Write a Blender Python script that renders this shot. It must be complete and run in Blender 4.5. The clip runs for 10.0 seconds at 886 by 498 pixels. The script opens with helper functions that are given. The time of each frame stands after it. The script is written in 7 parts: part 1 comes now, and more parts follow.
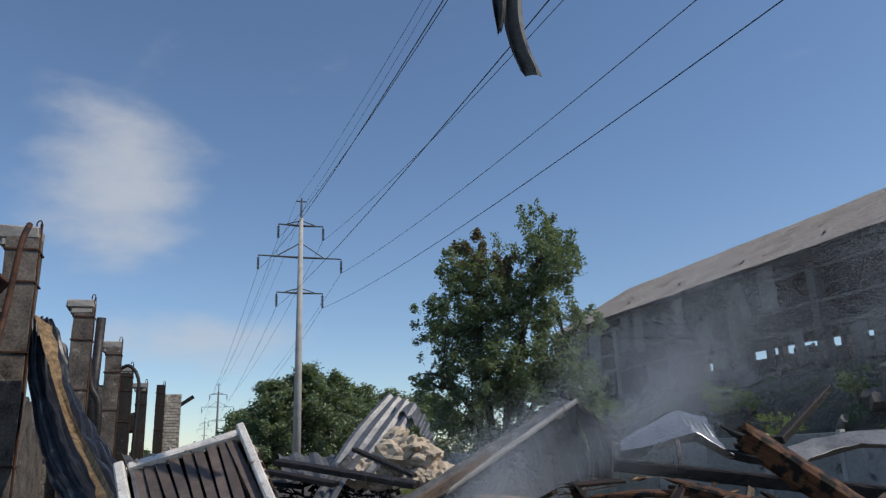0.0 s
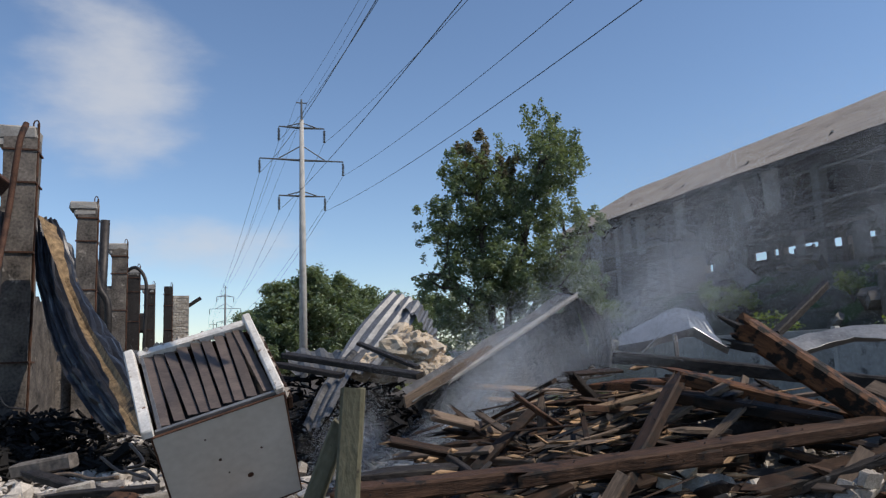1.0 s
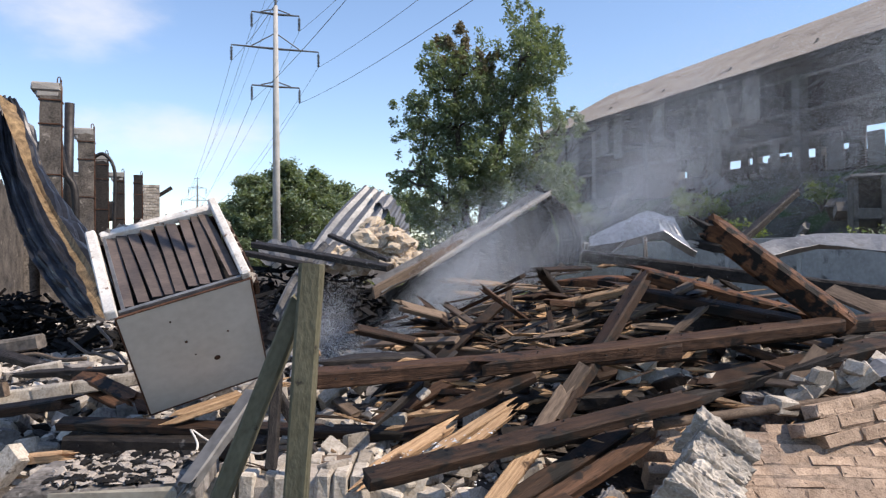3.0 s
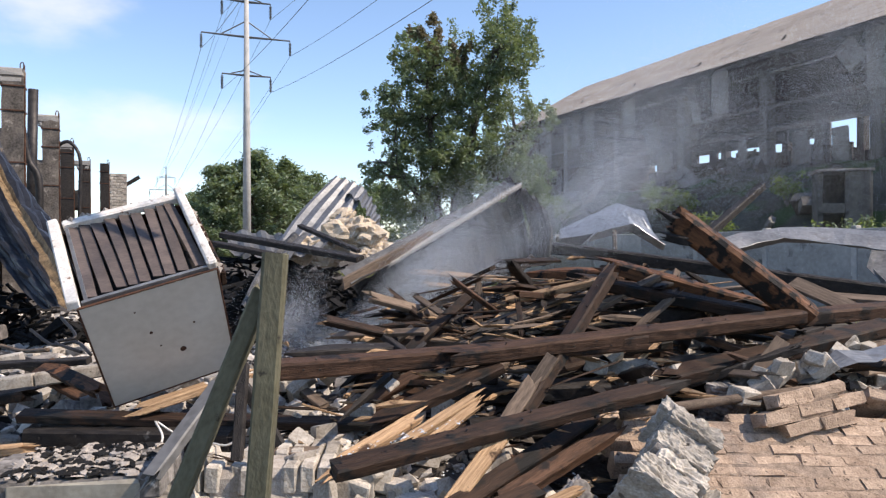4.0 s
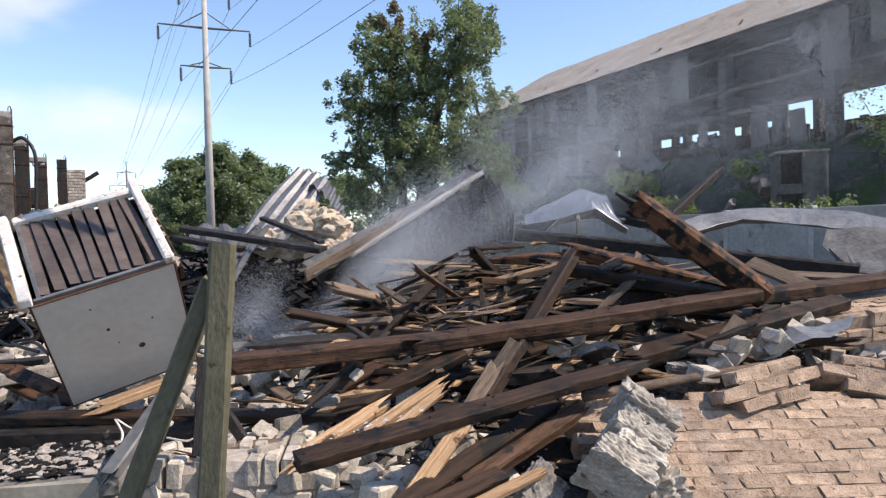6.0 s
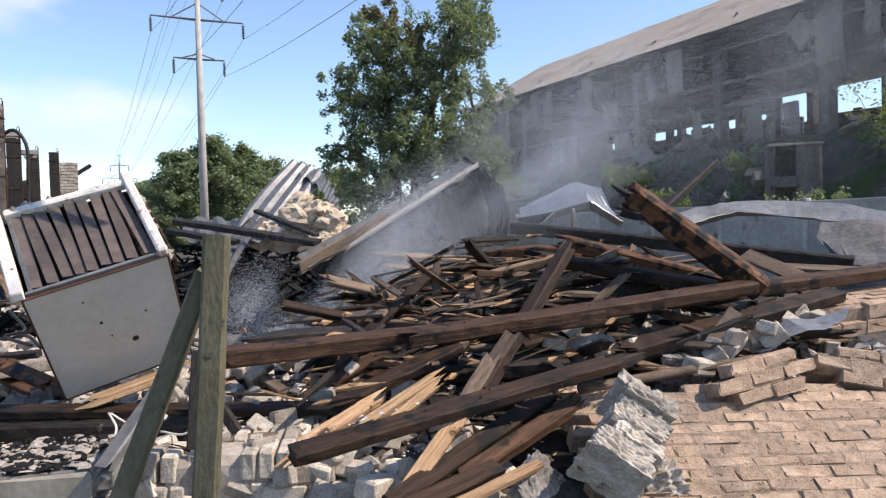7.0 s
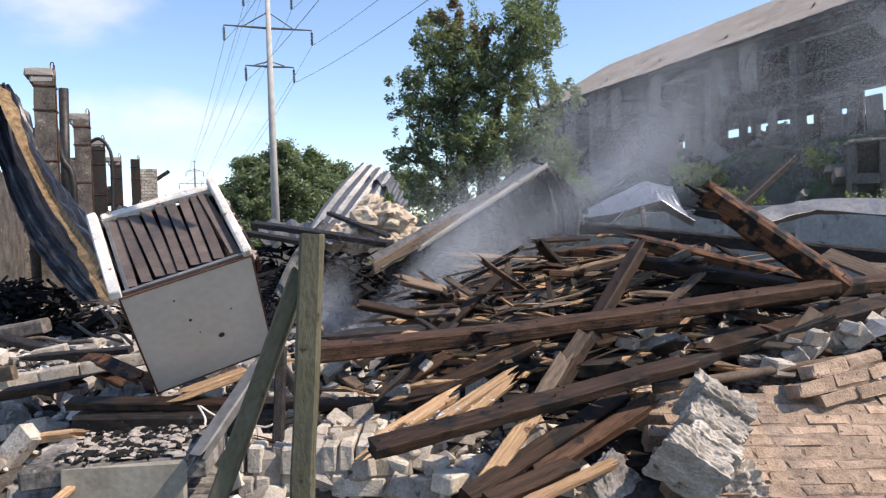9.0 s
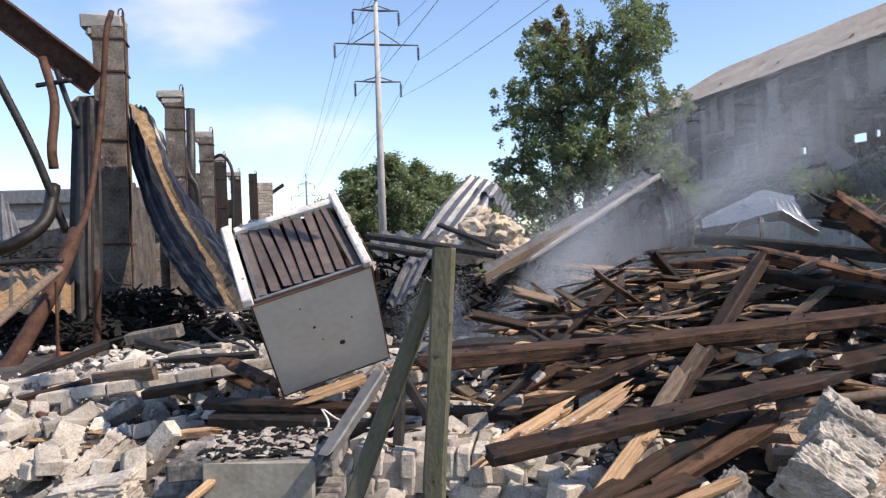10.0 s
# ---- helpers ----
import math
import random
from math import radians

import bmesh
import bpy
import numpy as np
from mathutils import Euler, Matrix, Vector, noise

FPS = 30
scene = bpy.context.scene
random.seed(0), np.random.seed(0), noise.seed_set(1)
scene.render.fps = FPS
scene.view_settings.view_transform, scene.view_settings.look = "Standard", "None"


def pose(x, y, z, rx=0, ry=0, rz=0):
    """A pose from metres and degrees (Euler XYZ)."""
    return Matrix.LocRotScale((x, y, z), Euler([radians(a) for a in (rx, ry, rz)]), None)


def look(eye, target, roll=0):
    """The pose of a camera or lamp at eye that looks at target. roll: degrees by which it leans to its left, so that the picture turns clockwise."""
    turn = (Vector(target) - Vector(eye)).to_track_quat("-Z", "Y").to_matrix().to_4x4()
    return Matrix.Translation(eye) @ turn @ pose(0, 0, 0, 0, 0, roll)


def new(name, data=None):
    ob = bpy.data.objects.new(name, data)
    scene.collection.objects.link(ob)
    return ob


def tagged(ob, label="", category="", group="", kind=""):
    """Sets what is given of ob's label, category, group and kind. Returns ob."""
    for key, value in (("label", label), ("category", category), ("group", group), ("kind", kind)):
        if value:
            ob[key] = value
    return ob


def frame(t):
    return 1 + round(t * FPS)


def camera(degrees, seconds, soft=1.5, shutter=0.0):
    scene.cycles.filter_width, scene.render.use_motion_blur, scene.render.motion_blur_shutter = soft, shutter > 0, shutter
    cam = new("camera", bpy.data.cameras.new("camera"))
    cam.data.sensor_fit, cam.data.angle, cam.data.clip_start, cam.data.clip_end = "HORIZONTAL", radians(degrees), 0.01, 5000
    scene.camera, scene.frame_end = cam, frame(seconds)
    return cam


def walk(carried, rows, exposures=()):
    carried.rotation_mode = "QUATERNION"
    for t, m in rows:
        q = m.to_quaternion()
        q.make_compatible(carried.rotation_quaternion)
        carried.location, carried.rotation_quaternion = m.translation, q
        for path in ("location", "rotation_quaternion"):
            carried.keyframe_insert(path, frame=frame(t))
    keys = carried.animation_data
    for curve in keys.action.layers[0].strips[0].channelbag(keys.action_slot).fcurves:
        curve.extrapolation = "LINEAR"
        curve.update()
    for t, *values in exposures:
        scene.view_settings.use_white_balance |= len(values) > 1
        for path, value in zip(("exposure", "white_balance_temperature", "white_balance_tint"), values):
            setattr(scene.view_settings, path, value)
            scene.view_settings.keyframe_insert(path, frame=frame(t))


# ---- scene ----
cam = camera(62.0, 10.0, soft=1.3)
PATH = [
    (0, (0.245, -0.313, 1.709), (0.23, 1.611, 2.255), -2.0),
    (0.5, (0.248, -0.292, 1.668), (0.224, 1.663, 2.091), -2.1),
    (1, (0.247, -0.275, 1.643), (0.215, 1.703, 1.934), -2.1),
    (1.5, (0.248, -0.234, 1.618), (0.217, 1.757, 1.805), -1.9),
    (2, (0.251, -0.203, 1.609), (0.233, 1.795, 1.708), -1.4),
    (2.5, (0.261, -0.204, 1.6), (0.261, 1.795, 1.647), -0.9),
    (4, (0.287, -0.198, 1.592), (0.392, 1.799, 1.587), -0.1),
    (4.5, (0.299, -0.201, 1.587), (0.432, 1.794, 1.578), -0.5),
    (5, (0.31, -0.207, 1.587), (0.468, 1.787, 1.571), -0.9),
    (5.5, (0.316, -0.203, 1.582), (0.492, 1.789, 1.558), -1.3),
    (6, (0.329, -0.199, 1.582), (0.52, 1.791, 1.547), -1.5),
    (7.5, (0.32, -0.172, 1.577), (0.527, 1.816, 1.516), -1.5),
    (8, (0.315, -0.177, 1.575), (0.495, 1.814, 1.511), -1.6),
    (8.5, (0.301, -0.205, 1.569), (0.427, 1.79, 1.512), -1.7),
    (9, (0.276, -0.245, 1.572), (0.305, 1.754, 1.527), -1.9),
    (9.5, (0.248, -0.277, 1.567), (0.161, 1.721, 1.542), -2.0),
    (10, (0.22, -0.329, 1.582), (-0.03, 1.656, 1.575), -1.9),
]
walk(cam, [(t, look(eye, target, roll)) for t, eye, target, roll in PATH],
     exposures=[(0.0, -0.64, 6500, 10), (0.7, -0.52, 6550, 11), (1.4, -0.3, 6700, 12), (2.1, 0.0, 6800, 14), (2.7, 0.15, 6850, 15), (4.0, 0.32, 6900, 15), (10.0, 0.32, 6900, 15)])

# ---- daylight ----
SUN_TO = Vector((0.66, -0.17, 0.75)).normalized()
world = bpy.data.worlds.new("sky")
scene.world = world
world.use_nodes = True


def sky_nodes():
    nt = world.node_tree
    nt.nodes.clear()
    out = nt.nodes.new("ShaderNodeOutputWorld")
    bg = nt.nodes.new("ShaderNodeBackground")
    bg.inputs["Strength"].default_value = 0.188
    sky = nt.nodes.new("ShaderNodeTexSky")
    sky.sky_type, sky.sun_disc = "NISHITA", False
    sky.sun_elevation = math.asin(SUN_TO.z)
    sky.sun_rotation = math.atan2(SUN_TO.x, SUN_TO.y)
    sky.air_density, sky.dust_density, sky.ozone_density = 1.0, 0.15, 4.0
    # thin fair-weather clouds
    co = nt.nodes.new("ShaderNodeTexCoord")
    mp = nt.nodes.new("ShaderNodeMapping")
    mp.inputs["Scale"].default_value = (1.6, 1.6, 3.6)
    mp.inputs["Location"].default_value = (0.35, 0.1, 0.0)
    nt.links.new(co.outputs["Generated"], mp.inputs["Vector"])
    n1 = nt.nodes.new("ShaderNodeTexNoise")
    n1.inputs["Scale"].default_value, n1.inputs["Detail"].default_value = 2.2, 7
    n1.inputs["Roughness"].default_value = 0.55
    nt.links.new(mp.outputs["Vector"], n1.inputs["Vector"])
    # where the clouds stand: a tall wisp, a low bank and a small puff
    total = n1.outputs["Fac"]
    for way, size, weight in (((-0.41, 0.836, 0.36), (0.085, 0.2, 0.12), 0.30), ((-0.39, 0.90, 0.155), (0.16, 0.3, 0.04), 0.34), ((-0.34, 0.79, 0.51), (0.06, 0.3, 0.06), 0.22), ((-0.75, 0.6, 0.3), (0.25, 0.4, 0.12), 0.25), ((0.5, -0.7, 0.5), (0.5, 0.5, 0.3), 0.2)):
        sub = nt.nodes.new("ShaderNodeVectorMath")
        sub.operation = "SUBTRACT"
        sub.inputs[1].default_value = way
        nt.links.new(co.outputs["Generated"], sub.inputs[0])
        div = nt.nodes.new("ShaderNodeVectorMath")
        div.operation = "DIVIDE"
        div.inputs[1].default_value = size
        nt.links.new(sub.outputs[0], div.inputs[0])
        far = nt.nodes.new("ShaderNodeVectorMath")
        far.operation = "LENGTH"
        nt.links.new(div.outputs[0], far.inputs[0])
        near = nt.nodes.new("ShaderNodeMapRange")
        near.interpolation_type = "SMOOTHSTEP"
        near.inputs["From Min"].default_value, near.inputs["From Max"].default_value = 1.6, 0.0
        near.inputs["To Max"].default_value = weight
        nt.links.new(far.outputs["Value"], near.inputs["Value"])
        plus = nt.nodes.new("ShaderNodeMath")
        nt.links.new(total, plus.inputs[0])
        nt.links.new(near.outputs[0], plus.inputs[1])
        total = plus.outputs[0]
    add = plus
    ramp = nt.nodes.new("ShaderNodeMapRange")
    ramp.interpolation_type = "SMOOTHSTEP"
    ramp.inputs["From Min"].default_value, ramp.inputs["From Max"].default_value = 0.6, 0.95
    ramp.inputs["To Max"].default_value = 0.75
    nt.links.new(add.outputs["Value"], ramp.inputs["Value"])
    mix = nt.nodes.new("ShaderNodeMix")
    mix.data_type = "RGBA"
    nt.links.new(ramp.outputs["Result"], mix.inputs["Factor"])
    nt.links.new(sky.outputs["Color"], mix.inputs["A"])
    mix.inputs["B"].default_value = (4.5, 4.7, 5.0, 1)
    nt.links.new(mix.outputs["Result"], bg.inputs["Color"])
    nt.links.new(bg.outputs["Background"], out.inputs["Surface"])


sky_nodes()
sun = new("sun", bpy.data.lights.new("sun", "SUN"))
sun.data.energy, sun.data.angle, sun.data.color = 4.8, radians(0.53), (1.0, 0.92, 0.80)
sun.matrix_world = look(SUN_TO * 50, (0, 0, 0))


# ---- materials ----
def surface(name, dark, light, scale=6.0, rough=0.8, metal=0.0, bump=0.25, stretch=(1, 1, 1), spot=None, spot_at=0.6,
            spot_scale=3.0, vary=0.25, fine=7.0, bump_size=0.01, island=False, contrast=0.18):
    """Two tones by a coarse noise, grain by a fine one, spots of a third colour with a shape of their own, relief, and each piece a little lighter or darker."""
    m = bpy.data.materials.new(name)
    m.use_nodes = True
    nt = m.node_tree
    nd, ln = nt.nodes, nt.links
    bs = nd["Principled BSDF"]
    co = nd.new("ShaderNodeTexCoord")
    mp = nd.new("ShaderNodeMapping")
    mp.inputs["Scale"].default_value = stretch
    oi = nd.new("ShaderNodeObjectInfo")
    if island:
        ge = nd.new("ShaderNodeNewGeometry")
        rnd = ge.outputs["Random Per Island"]
    else:
        rnd = oi.outputs["Random"]
    off = nd.new("ShaderNodeVectorMath")
    off.operation = "MULTIPLY_ADD"
    off.inputs[1].default_value = (1, 1, 1)
    sc = nd.new("ShaderNodeMath")
    sc.operation = "MULTIPLY"
    sc.inputs[1].default_value = 37.0
    ln.new(oi.outputs["Random"], sc.inputs[0])
    ln.new(co.outputs["Object"], off.inputs[0])
    ln.new(sc.outputs[0], off.inputs[2])
    ln.new(off.outputs[0], mp.inputs["Vector"])
    a = nd.new("ShaderNodeTexNoise")
    a.inputs["Scale"].default_value, a.inputs["Detail"].default_value = scale, 5
    b = nd.new("ShaderNodeTexNoise")
    b.inputs["Scale"].default_value, b.inputs["Detail"].default_value = scale * fine, 3
    for n in (a, b):
        ln.new(mp.outputs[0], n.inputs["Vector"])
    blend = nd.new("ShaderNodeMath")
    blend.operation = "MULTIPLY_ADD"
    blend.inputs[1].default_value = 0.45
    ln.new(b.outputs["Fac"], blend.inputs[0])
    half = nd.new("ShaderNodeMath")
    half.operation = "MULTIPLY"
    half.inputs[1].default_value = 0.55
    ln.new(a.outputs["Fac"], half.inputs[0])
    ln.new(half.outputs[0], blend.inputs[2])
    rp = nd.new("ShaderNodeMapRange")
    rp.inputs["From Min"].default_value, rp.inputs["From Max"].default_value = 0.5 - contrast, 0.5 + contrast
    ln.new(blend.outputs[0], rp.inputs["Value"])
    mix = nd.new("ShaderNodeMix")
    mix.data_type = "RGBA"
    mix.inputs["A"].default_value, mix.inputs["B"].default_value = (*dark, 1), (*light, 1)
    ln.new(rp.outputs[0], mix.inputs["Factor"])
    col = mix.outputs["Result"]
    if spot:
        s = nd.new("ShaderNodeTexNoise")
        s.inputs["Scale"].default_value, s.inputs["Detail"].default_value = spot_scale, 6
        s.inputs["Roughness"].default_value = 0.62
        ln.new(off.outputs[0], s.inputs["Vector"])
        sr = nd.new("ShaderNodeMapRange")
        sr.inputs["From Min"].default_value, sr.inputs["From Max"].default_value = spot_at, spot_at + 0.07
        ln.new(s.outputs["Fac"], sr.inputs["Value"])
        m2 = nd.new("ShaderNodeMix")
        m2.data_type = "RGBA"
        ln.new(sr.outputs[0], m2.inputs["Factor"])
        ln.new(col, m2.inputs["A"])
        m2.inputs["B"].default_value = (*spot, 1)
        col = m2.outputs["Result"]
    hs = nd.new("ShaderNodeHueSaturation")
    vr = nd.new("ShaderNodeMapRange")
    vr.inputs["To Min"].default_value, vr.inputs["To Max"].default_value = 1 - vary, 1 + vary
    ln.new(rnd, vr.inputs["Value"])
    ln.new(vr.outputs[0], hs.inputs["Value"])
    ln.new(col, hs.inputs["Color"])
    ln.new(hs.outputs["Color"], bs.inputs["Base Color"])
    bs.inputs["Roughness"].default_value, bs.inputs["Metallic"].default_value = rough, metal
    bs.inputs["Specular IOR Level"].default_value = 0.5 if rough < 0.6 else 0.22
    if bump:
        bp = nd.new("ShaderNodeBump")
        bp.inputs["Strength"].default_value, bp.inputs["Distance"].default_value = bump, bump_size
        ln.new(blend.outputs[0], bp.inputs["Height"])
        ln.new(bp.outputs[0], bs.inputs["Normal"])
    return m


GRAIN = (0.7, 9, 9)
CHAR = surface("charred_wood", (0.006, 0.005, 0.005), (0.05, 0.042, 0.037), 5, 0.62, bump=0.9, stretch=(3, 6, 6), bump_size=0.012, spot=(0.16, 0.15, 0.14), spot_at=0.66, spot_scale=7)
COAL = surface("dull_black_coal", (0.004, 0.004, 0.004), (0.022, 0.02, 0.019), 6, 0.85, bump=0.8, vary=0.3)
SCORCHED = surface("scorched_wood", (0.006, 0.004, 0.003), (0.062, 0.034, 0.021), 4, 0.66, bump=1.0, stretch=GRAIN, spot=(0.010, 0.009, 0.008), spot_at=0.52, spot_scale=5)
BROWN = surface("old_brown_wood", (0.010, 0.006, 0.004), (0.125, 0.066, 0.04), 4, 0.68, bump=1.0, stretch=GRAIN, spot=(0.013, 0.010, 0.009), spot_at=0.53, spot_scale=5)
ORANGE = surface("half_burnt_wood", (0.025, 0.012, 0.007), (0.20, 0.09, 0.043), 4, 0.66, bump=0.8, stretch=GRAIN, spot=(0.01, 0.008, 0.007), spot_at=0.49, spot_scale=9)
RAW = surface("raw_split_wood", (0.20, 0.11, 0.055), (0.60, 0.40, 0.235), 5, 0.75, bump=0.9, stretch=(0.6, 14, 14), spot=(0.06, 0.034, 0.02), spot_at=0.575, spot_scale=7)
GREY_WOOD = surface("weathered_grey_wood", (0.05, 0.036, 0.027), (0.225, 0.165, 0.122), 4, 0.85, bump=0.5, stretch=GRAIN, spot=(0.05, 0.04, 0.035), spot_at=0.64)
GREEN = surface("worn_green_paint", (0.085, 0.078, 0.048), (0.165, 0.152, 0.10), 7, 0.75, bump=0.5, stretch=(1, 2, 2), spot=(0.045, 0.04, 0.03), spot_at=0.62, spot_scale=26, vary=0.08)
WHITE_BRICK = surface("white_silicate_brick", (0.23, 0.195, 0.155), (0.56, 0.505, 0.435), 11, 0.93, bump=0.8, spot=(0.12, 0.098, 0.08), spot_at=0.61, spot_scale=14, vary=0.3)
TAN_BRICK = surface("tan_facing_brick", (0.20, 0.138, 0.097), (0.50, 0.37, 0.272), 13, 0.93, bump=1.0, bump_size=0.016, spot=(0.075, 0.055, 0.042), spot_at=0.605, spot_scale=30, vary=0.2)
SOOT_BRICK = surface("sooty_brick", (0.05, 0.045, 0.04), (0.34, 0.31, 0.285), 6, 0.92, bump=0.6, spot=(0.6, 0.57, 0.53), spot_at=0.64, spot_scale=9, vary=0.25)
PLASTER = surface("flaking_grey_plaster", (0.20, 0.18, 0.145), (0.37, 0.34, 0.275), 5, 0.92, bump=0.4, spot=(0.52, 0.49, 0.44), spot_at=0.66, spot_scale=9, vary=0.05)
MORTAR = surface("lime_mortar", (0.24, 0.20, 0.165), (0.46, 0.41, 0.36), 22, 0.95, bump=0.7)
JOINT = surface("dark_sandy_joint", (0.09, 0.066, 0.05), (0.40, 0.30, 0.225), 22, 0.95, bump=0.7)
RUBBLE = surface("broken_rubble", (0.24, 0.21, 0.18), (0.64, 0.59, 0.53), 12, 0.95, bump=0.5, vary=0.4, island=True, spot=(0.09, 0.075, 0.065), spot_at=0.6, spot_scale=3)
ASH = surface("ash_and_soil", (0.018, 0.016, 0.014), (0.13, 0.112, 0.098), 5, 0.95, bump=0.8, fine=9, bump_size=0.03, spot=(0.36, 0.33, 0.295), spot_at=0.64, spot_scale=4, vary=0)
CONCRETE = surface("grey_concrete", (0.20, 0.185, 0.17), (0.40, 0.375, 0.345), 4, 0.9, bump=0.4, spot=(0.06, 0.052, 0.047), spot_at=0.63, spot_scale=2.5, vary=0.12)
BURNT_CONCRETE = surface("fire_blackened_concrete", (0.03, 0.027, 0.025), (0.21, 0.18, 0.155), 3, 0.9, bump=0.5, spot=(0.34, 0.30, 0.26), spot_at=0.62, spot_scale=3.5, vary=0.2)
RUST = surface("rusted_steel", (0.03, 0.016, 0.012), (0.135, 0.068, 0.044), 8, 0.75, metal=0.2, bump=0.4, spot=(0.025, 0.018, 0.016), spot_at=0.6, vary=0.2)
BLACK_STEEL = surface("blackened_steel", (0.012, 0.011, 0.012), (0.06, 0.052, 0.048), 8, 0.55, metal=0.5, bump=0.3, vary=0.2)
ZINC = surface("galvanised_sheet", (0.11, 0.11, 0.112), (0.27, 0.27, 0.272), 3, 0.42, metal=0.45, bump=0.12, spot=(0.13, 0.115, 0.10), spot_at=0.64, spot_scale=2.2, vary=0.1)
BRIGHT_ZINC = surface("bright_torn_zinc", (0.22, 0.225, 0.23), (0.46, 0.465, 0.47), 3, 0.3, metal=0.75, bump=0.1, spot=(0.2, 0.19, 0.18), spot_at=0.66, spot_scale=2.2, vary=0.1)
DIRTY_ZINC = surface("sooty_sheet_metal", (0.05, 0.048, 0.046), (0.19, 0.185, 0.18), 2.5, 0.6, metal=0.25, bump=0.15, spot=(0.03, 0.028, 0.026), spot_at=0.58, spot_scale=1.6, vary=0.15)
SCORCH_SHEET = surface("heat_stained_sheet", (0.014, 0.014, 0.017), (0.055, 0.055, 0.06), 3, 0.42, metal=0.5, bump=0.2, spot=(0.30, 0.20, 0.10), spot_at=0.63, spot_scale=1.5, vary=0)
# near-black: the shade below the folded sheet is put into its colour
SHADE_DARK_SHEET = surface("shade_dark_sheet", (0.009, 0.009, 0.009), (0.055, 0.053, 0.052), 1.6, 0.85, metal=0.0, bump=0.25, spot=(0.12, 0.115, 0.11), spot_at=0.64, spot_scale=2.4, vary=0.1)
TAN_SHEET = surface("heat_bleached_sheet", (0.07, 0.04, 0.02), (0.50, 0.34, 0.18), 3, 0.6, metal=0.2, bump=0.2, stretch=(5, 5, 0.8), spot=(0.03, 0.025, 0.02), spot_at=0.6, spot_scale=2)
ENAMEL = surface("dirty_enamel", (0.50, 0.465, 0.41), (0.62, 0.585, 0.53), 3, 0.55, bump=0.06, spot=(0.17, 0.145, 0.12), spot_at=0.74, spot_scale=9, vary=0.02)
CHIPPED = surface("chipped_white_paint", (0.52, 0.47, 0.42), (0.80, 0.77, 0.72), 10, 0.7, bump=0.3, spot=(0.20, 0.12, 0.08), spot_at=0.6, spot_scale=14, vary=0.05)
SLAT = surface("brown_slat_paint", (0.052, 0.04, 0.035), (0.125, 0.094, 0.08), 7, 0.5, bump=0.15, stretch=(1, 1, 3), spot=(0.36, 0.33, 0.31), spot_at=0.71, spot_scale=22, vary=0.2)
SACK = surface("cream_torn_insulation", (0.34, 0.26, 0.18), (0.62, 0.52, 0.40), 7, 0.9, bump=0.5, vary=0.15, island=True, spot=(0.16, 0.12, 0.09), spot_at=0.68)
ASBESTOS = surface("asbestos_cement_roofing", (0.22, 0.185, 0.155), (0.40, 0.35, 0.30), 0.5, 0.92, bump=0.2, fine=12, spot=(0.11, 0.095, 0.085), spot_at=0.6, spot_scale=0.7, vary=0.1)
# near-black tone that carries the shade inside the hall in its colour
SHADED_INSIDE = surface("shaded_hall_inside", (0.03, 0.027, 0.025), (0.075, 0.068, 0.062), 0.8, 0.9, bump=0.2, vary=0.1)
PANEL = surface("grey_wall_panel", (0.08, 0.073, 0.066), (0.19, 0.175, 0.158), 0.9, 0.9, bump=0.2, spot=(0.06, 0.055, 0.05), spot_at=0.62, spot_scale=1.2, vary=0.3)
FENCE = surface("weathered_concrete_fence", (0.32, 0.30, 0.27), (0.54, 0.51, 0.465), 1.2, 0.92, bump=0.3, spot=(0.14, 0.13, 0.12), spot_at=0.6, spot_scale=1.4)
POLE = surface("spun_concrete_pole", (0.33, 0.315, 0.29), (0.50, 0.48, 0.45), 2, 0.9, bump=0.1, vary=0.05)
STEEL = surface("grey_lattice_steel", (0.10, 0.105, 0.11), (0.18, 0.185, 0.19), 4, 0.6, metal=0.5, bump=0.05, vary=0.1)
WIRE = surface("aluminium_wire", (0.045, 0.047, 0.05), (0.08, 0.082, 0.085), 2, 0.55, metal=0.5, bump=0)
GLASSY = surface("glass_insulator", (0.10, 0.11, 0.12), (0.17, 0.18, 0.19), 6, 0.3, bump=0)
BARK = surface("poplar_bark", (0.06, 0.05, 0.04), (0.20, 0.175, 0.15), 4, 0.95, bump=0.6, stretch=(3, 3, 0.6))
EARTH = surface("bare_earth_bank", (0.035, 0.033, 0.025), (0.12, 0.11, 0.085), 0.9, 0.95, bump=0.6, fine=10, bump_size=0.1, spot=(0.045, 0.07, 0.025), spot_at=0.5, spot_scale=0.5, vary=0)
SHARD = surface("broken_glass", (0.55, 0.57, 0.58), (0.75, 0.77, 0.78), 20, 0.12, bump=0)
TERRACOTTA = surface("terracotta_brick", (0.33, 0.10, 0.05), (0.52, 0.20, 0.11), 10, 0.9, bump=0.4, spot=(0.1, 0.07, 0.06), spot_at=0.63)


def leaf_material(name, dark, light, vary=0.45):
    m = surface(name, dark, light, 1.5, 0.55, bump=0, vary=vary, island=True)
    bs = m.node_tree.nodes["Principled BSDF"]
    bs.inputs["Subsurface Weight"].default_value = 0.0
    tr = m.node_tree.nodes.new("ShaderNodeBsdfTranslucent")
    tr.inputs["Color"].default_value = (light[0] * 1.5, light[1] * 1.6, light[2] * 0.8, 1)
    mx = m.node_tree.nodes.new("ShaderNodeMixShader")
    mx.inputs[0].default_value = 0.3
    m.node_tree.links.new(bs.outputs[0], mx.inputs[1])
    m.node_tree.links.new(tr.outputs[0], mx.inputs[2])
    m.node_tree.links.new(mx.outputs[0], m.node_tree.nodes["Material Output"].inputs["Surface"])
    return m


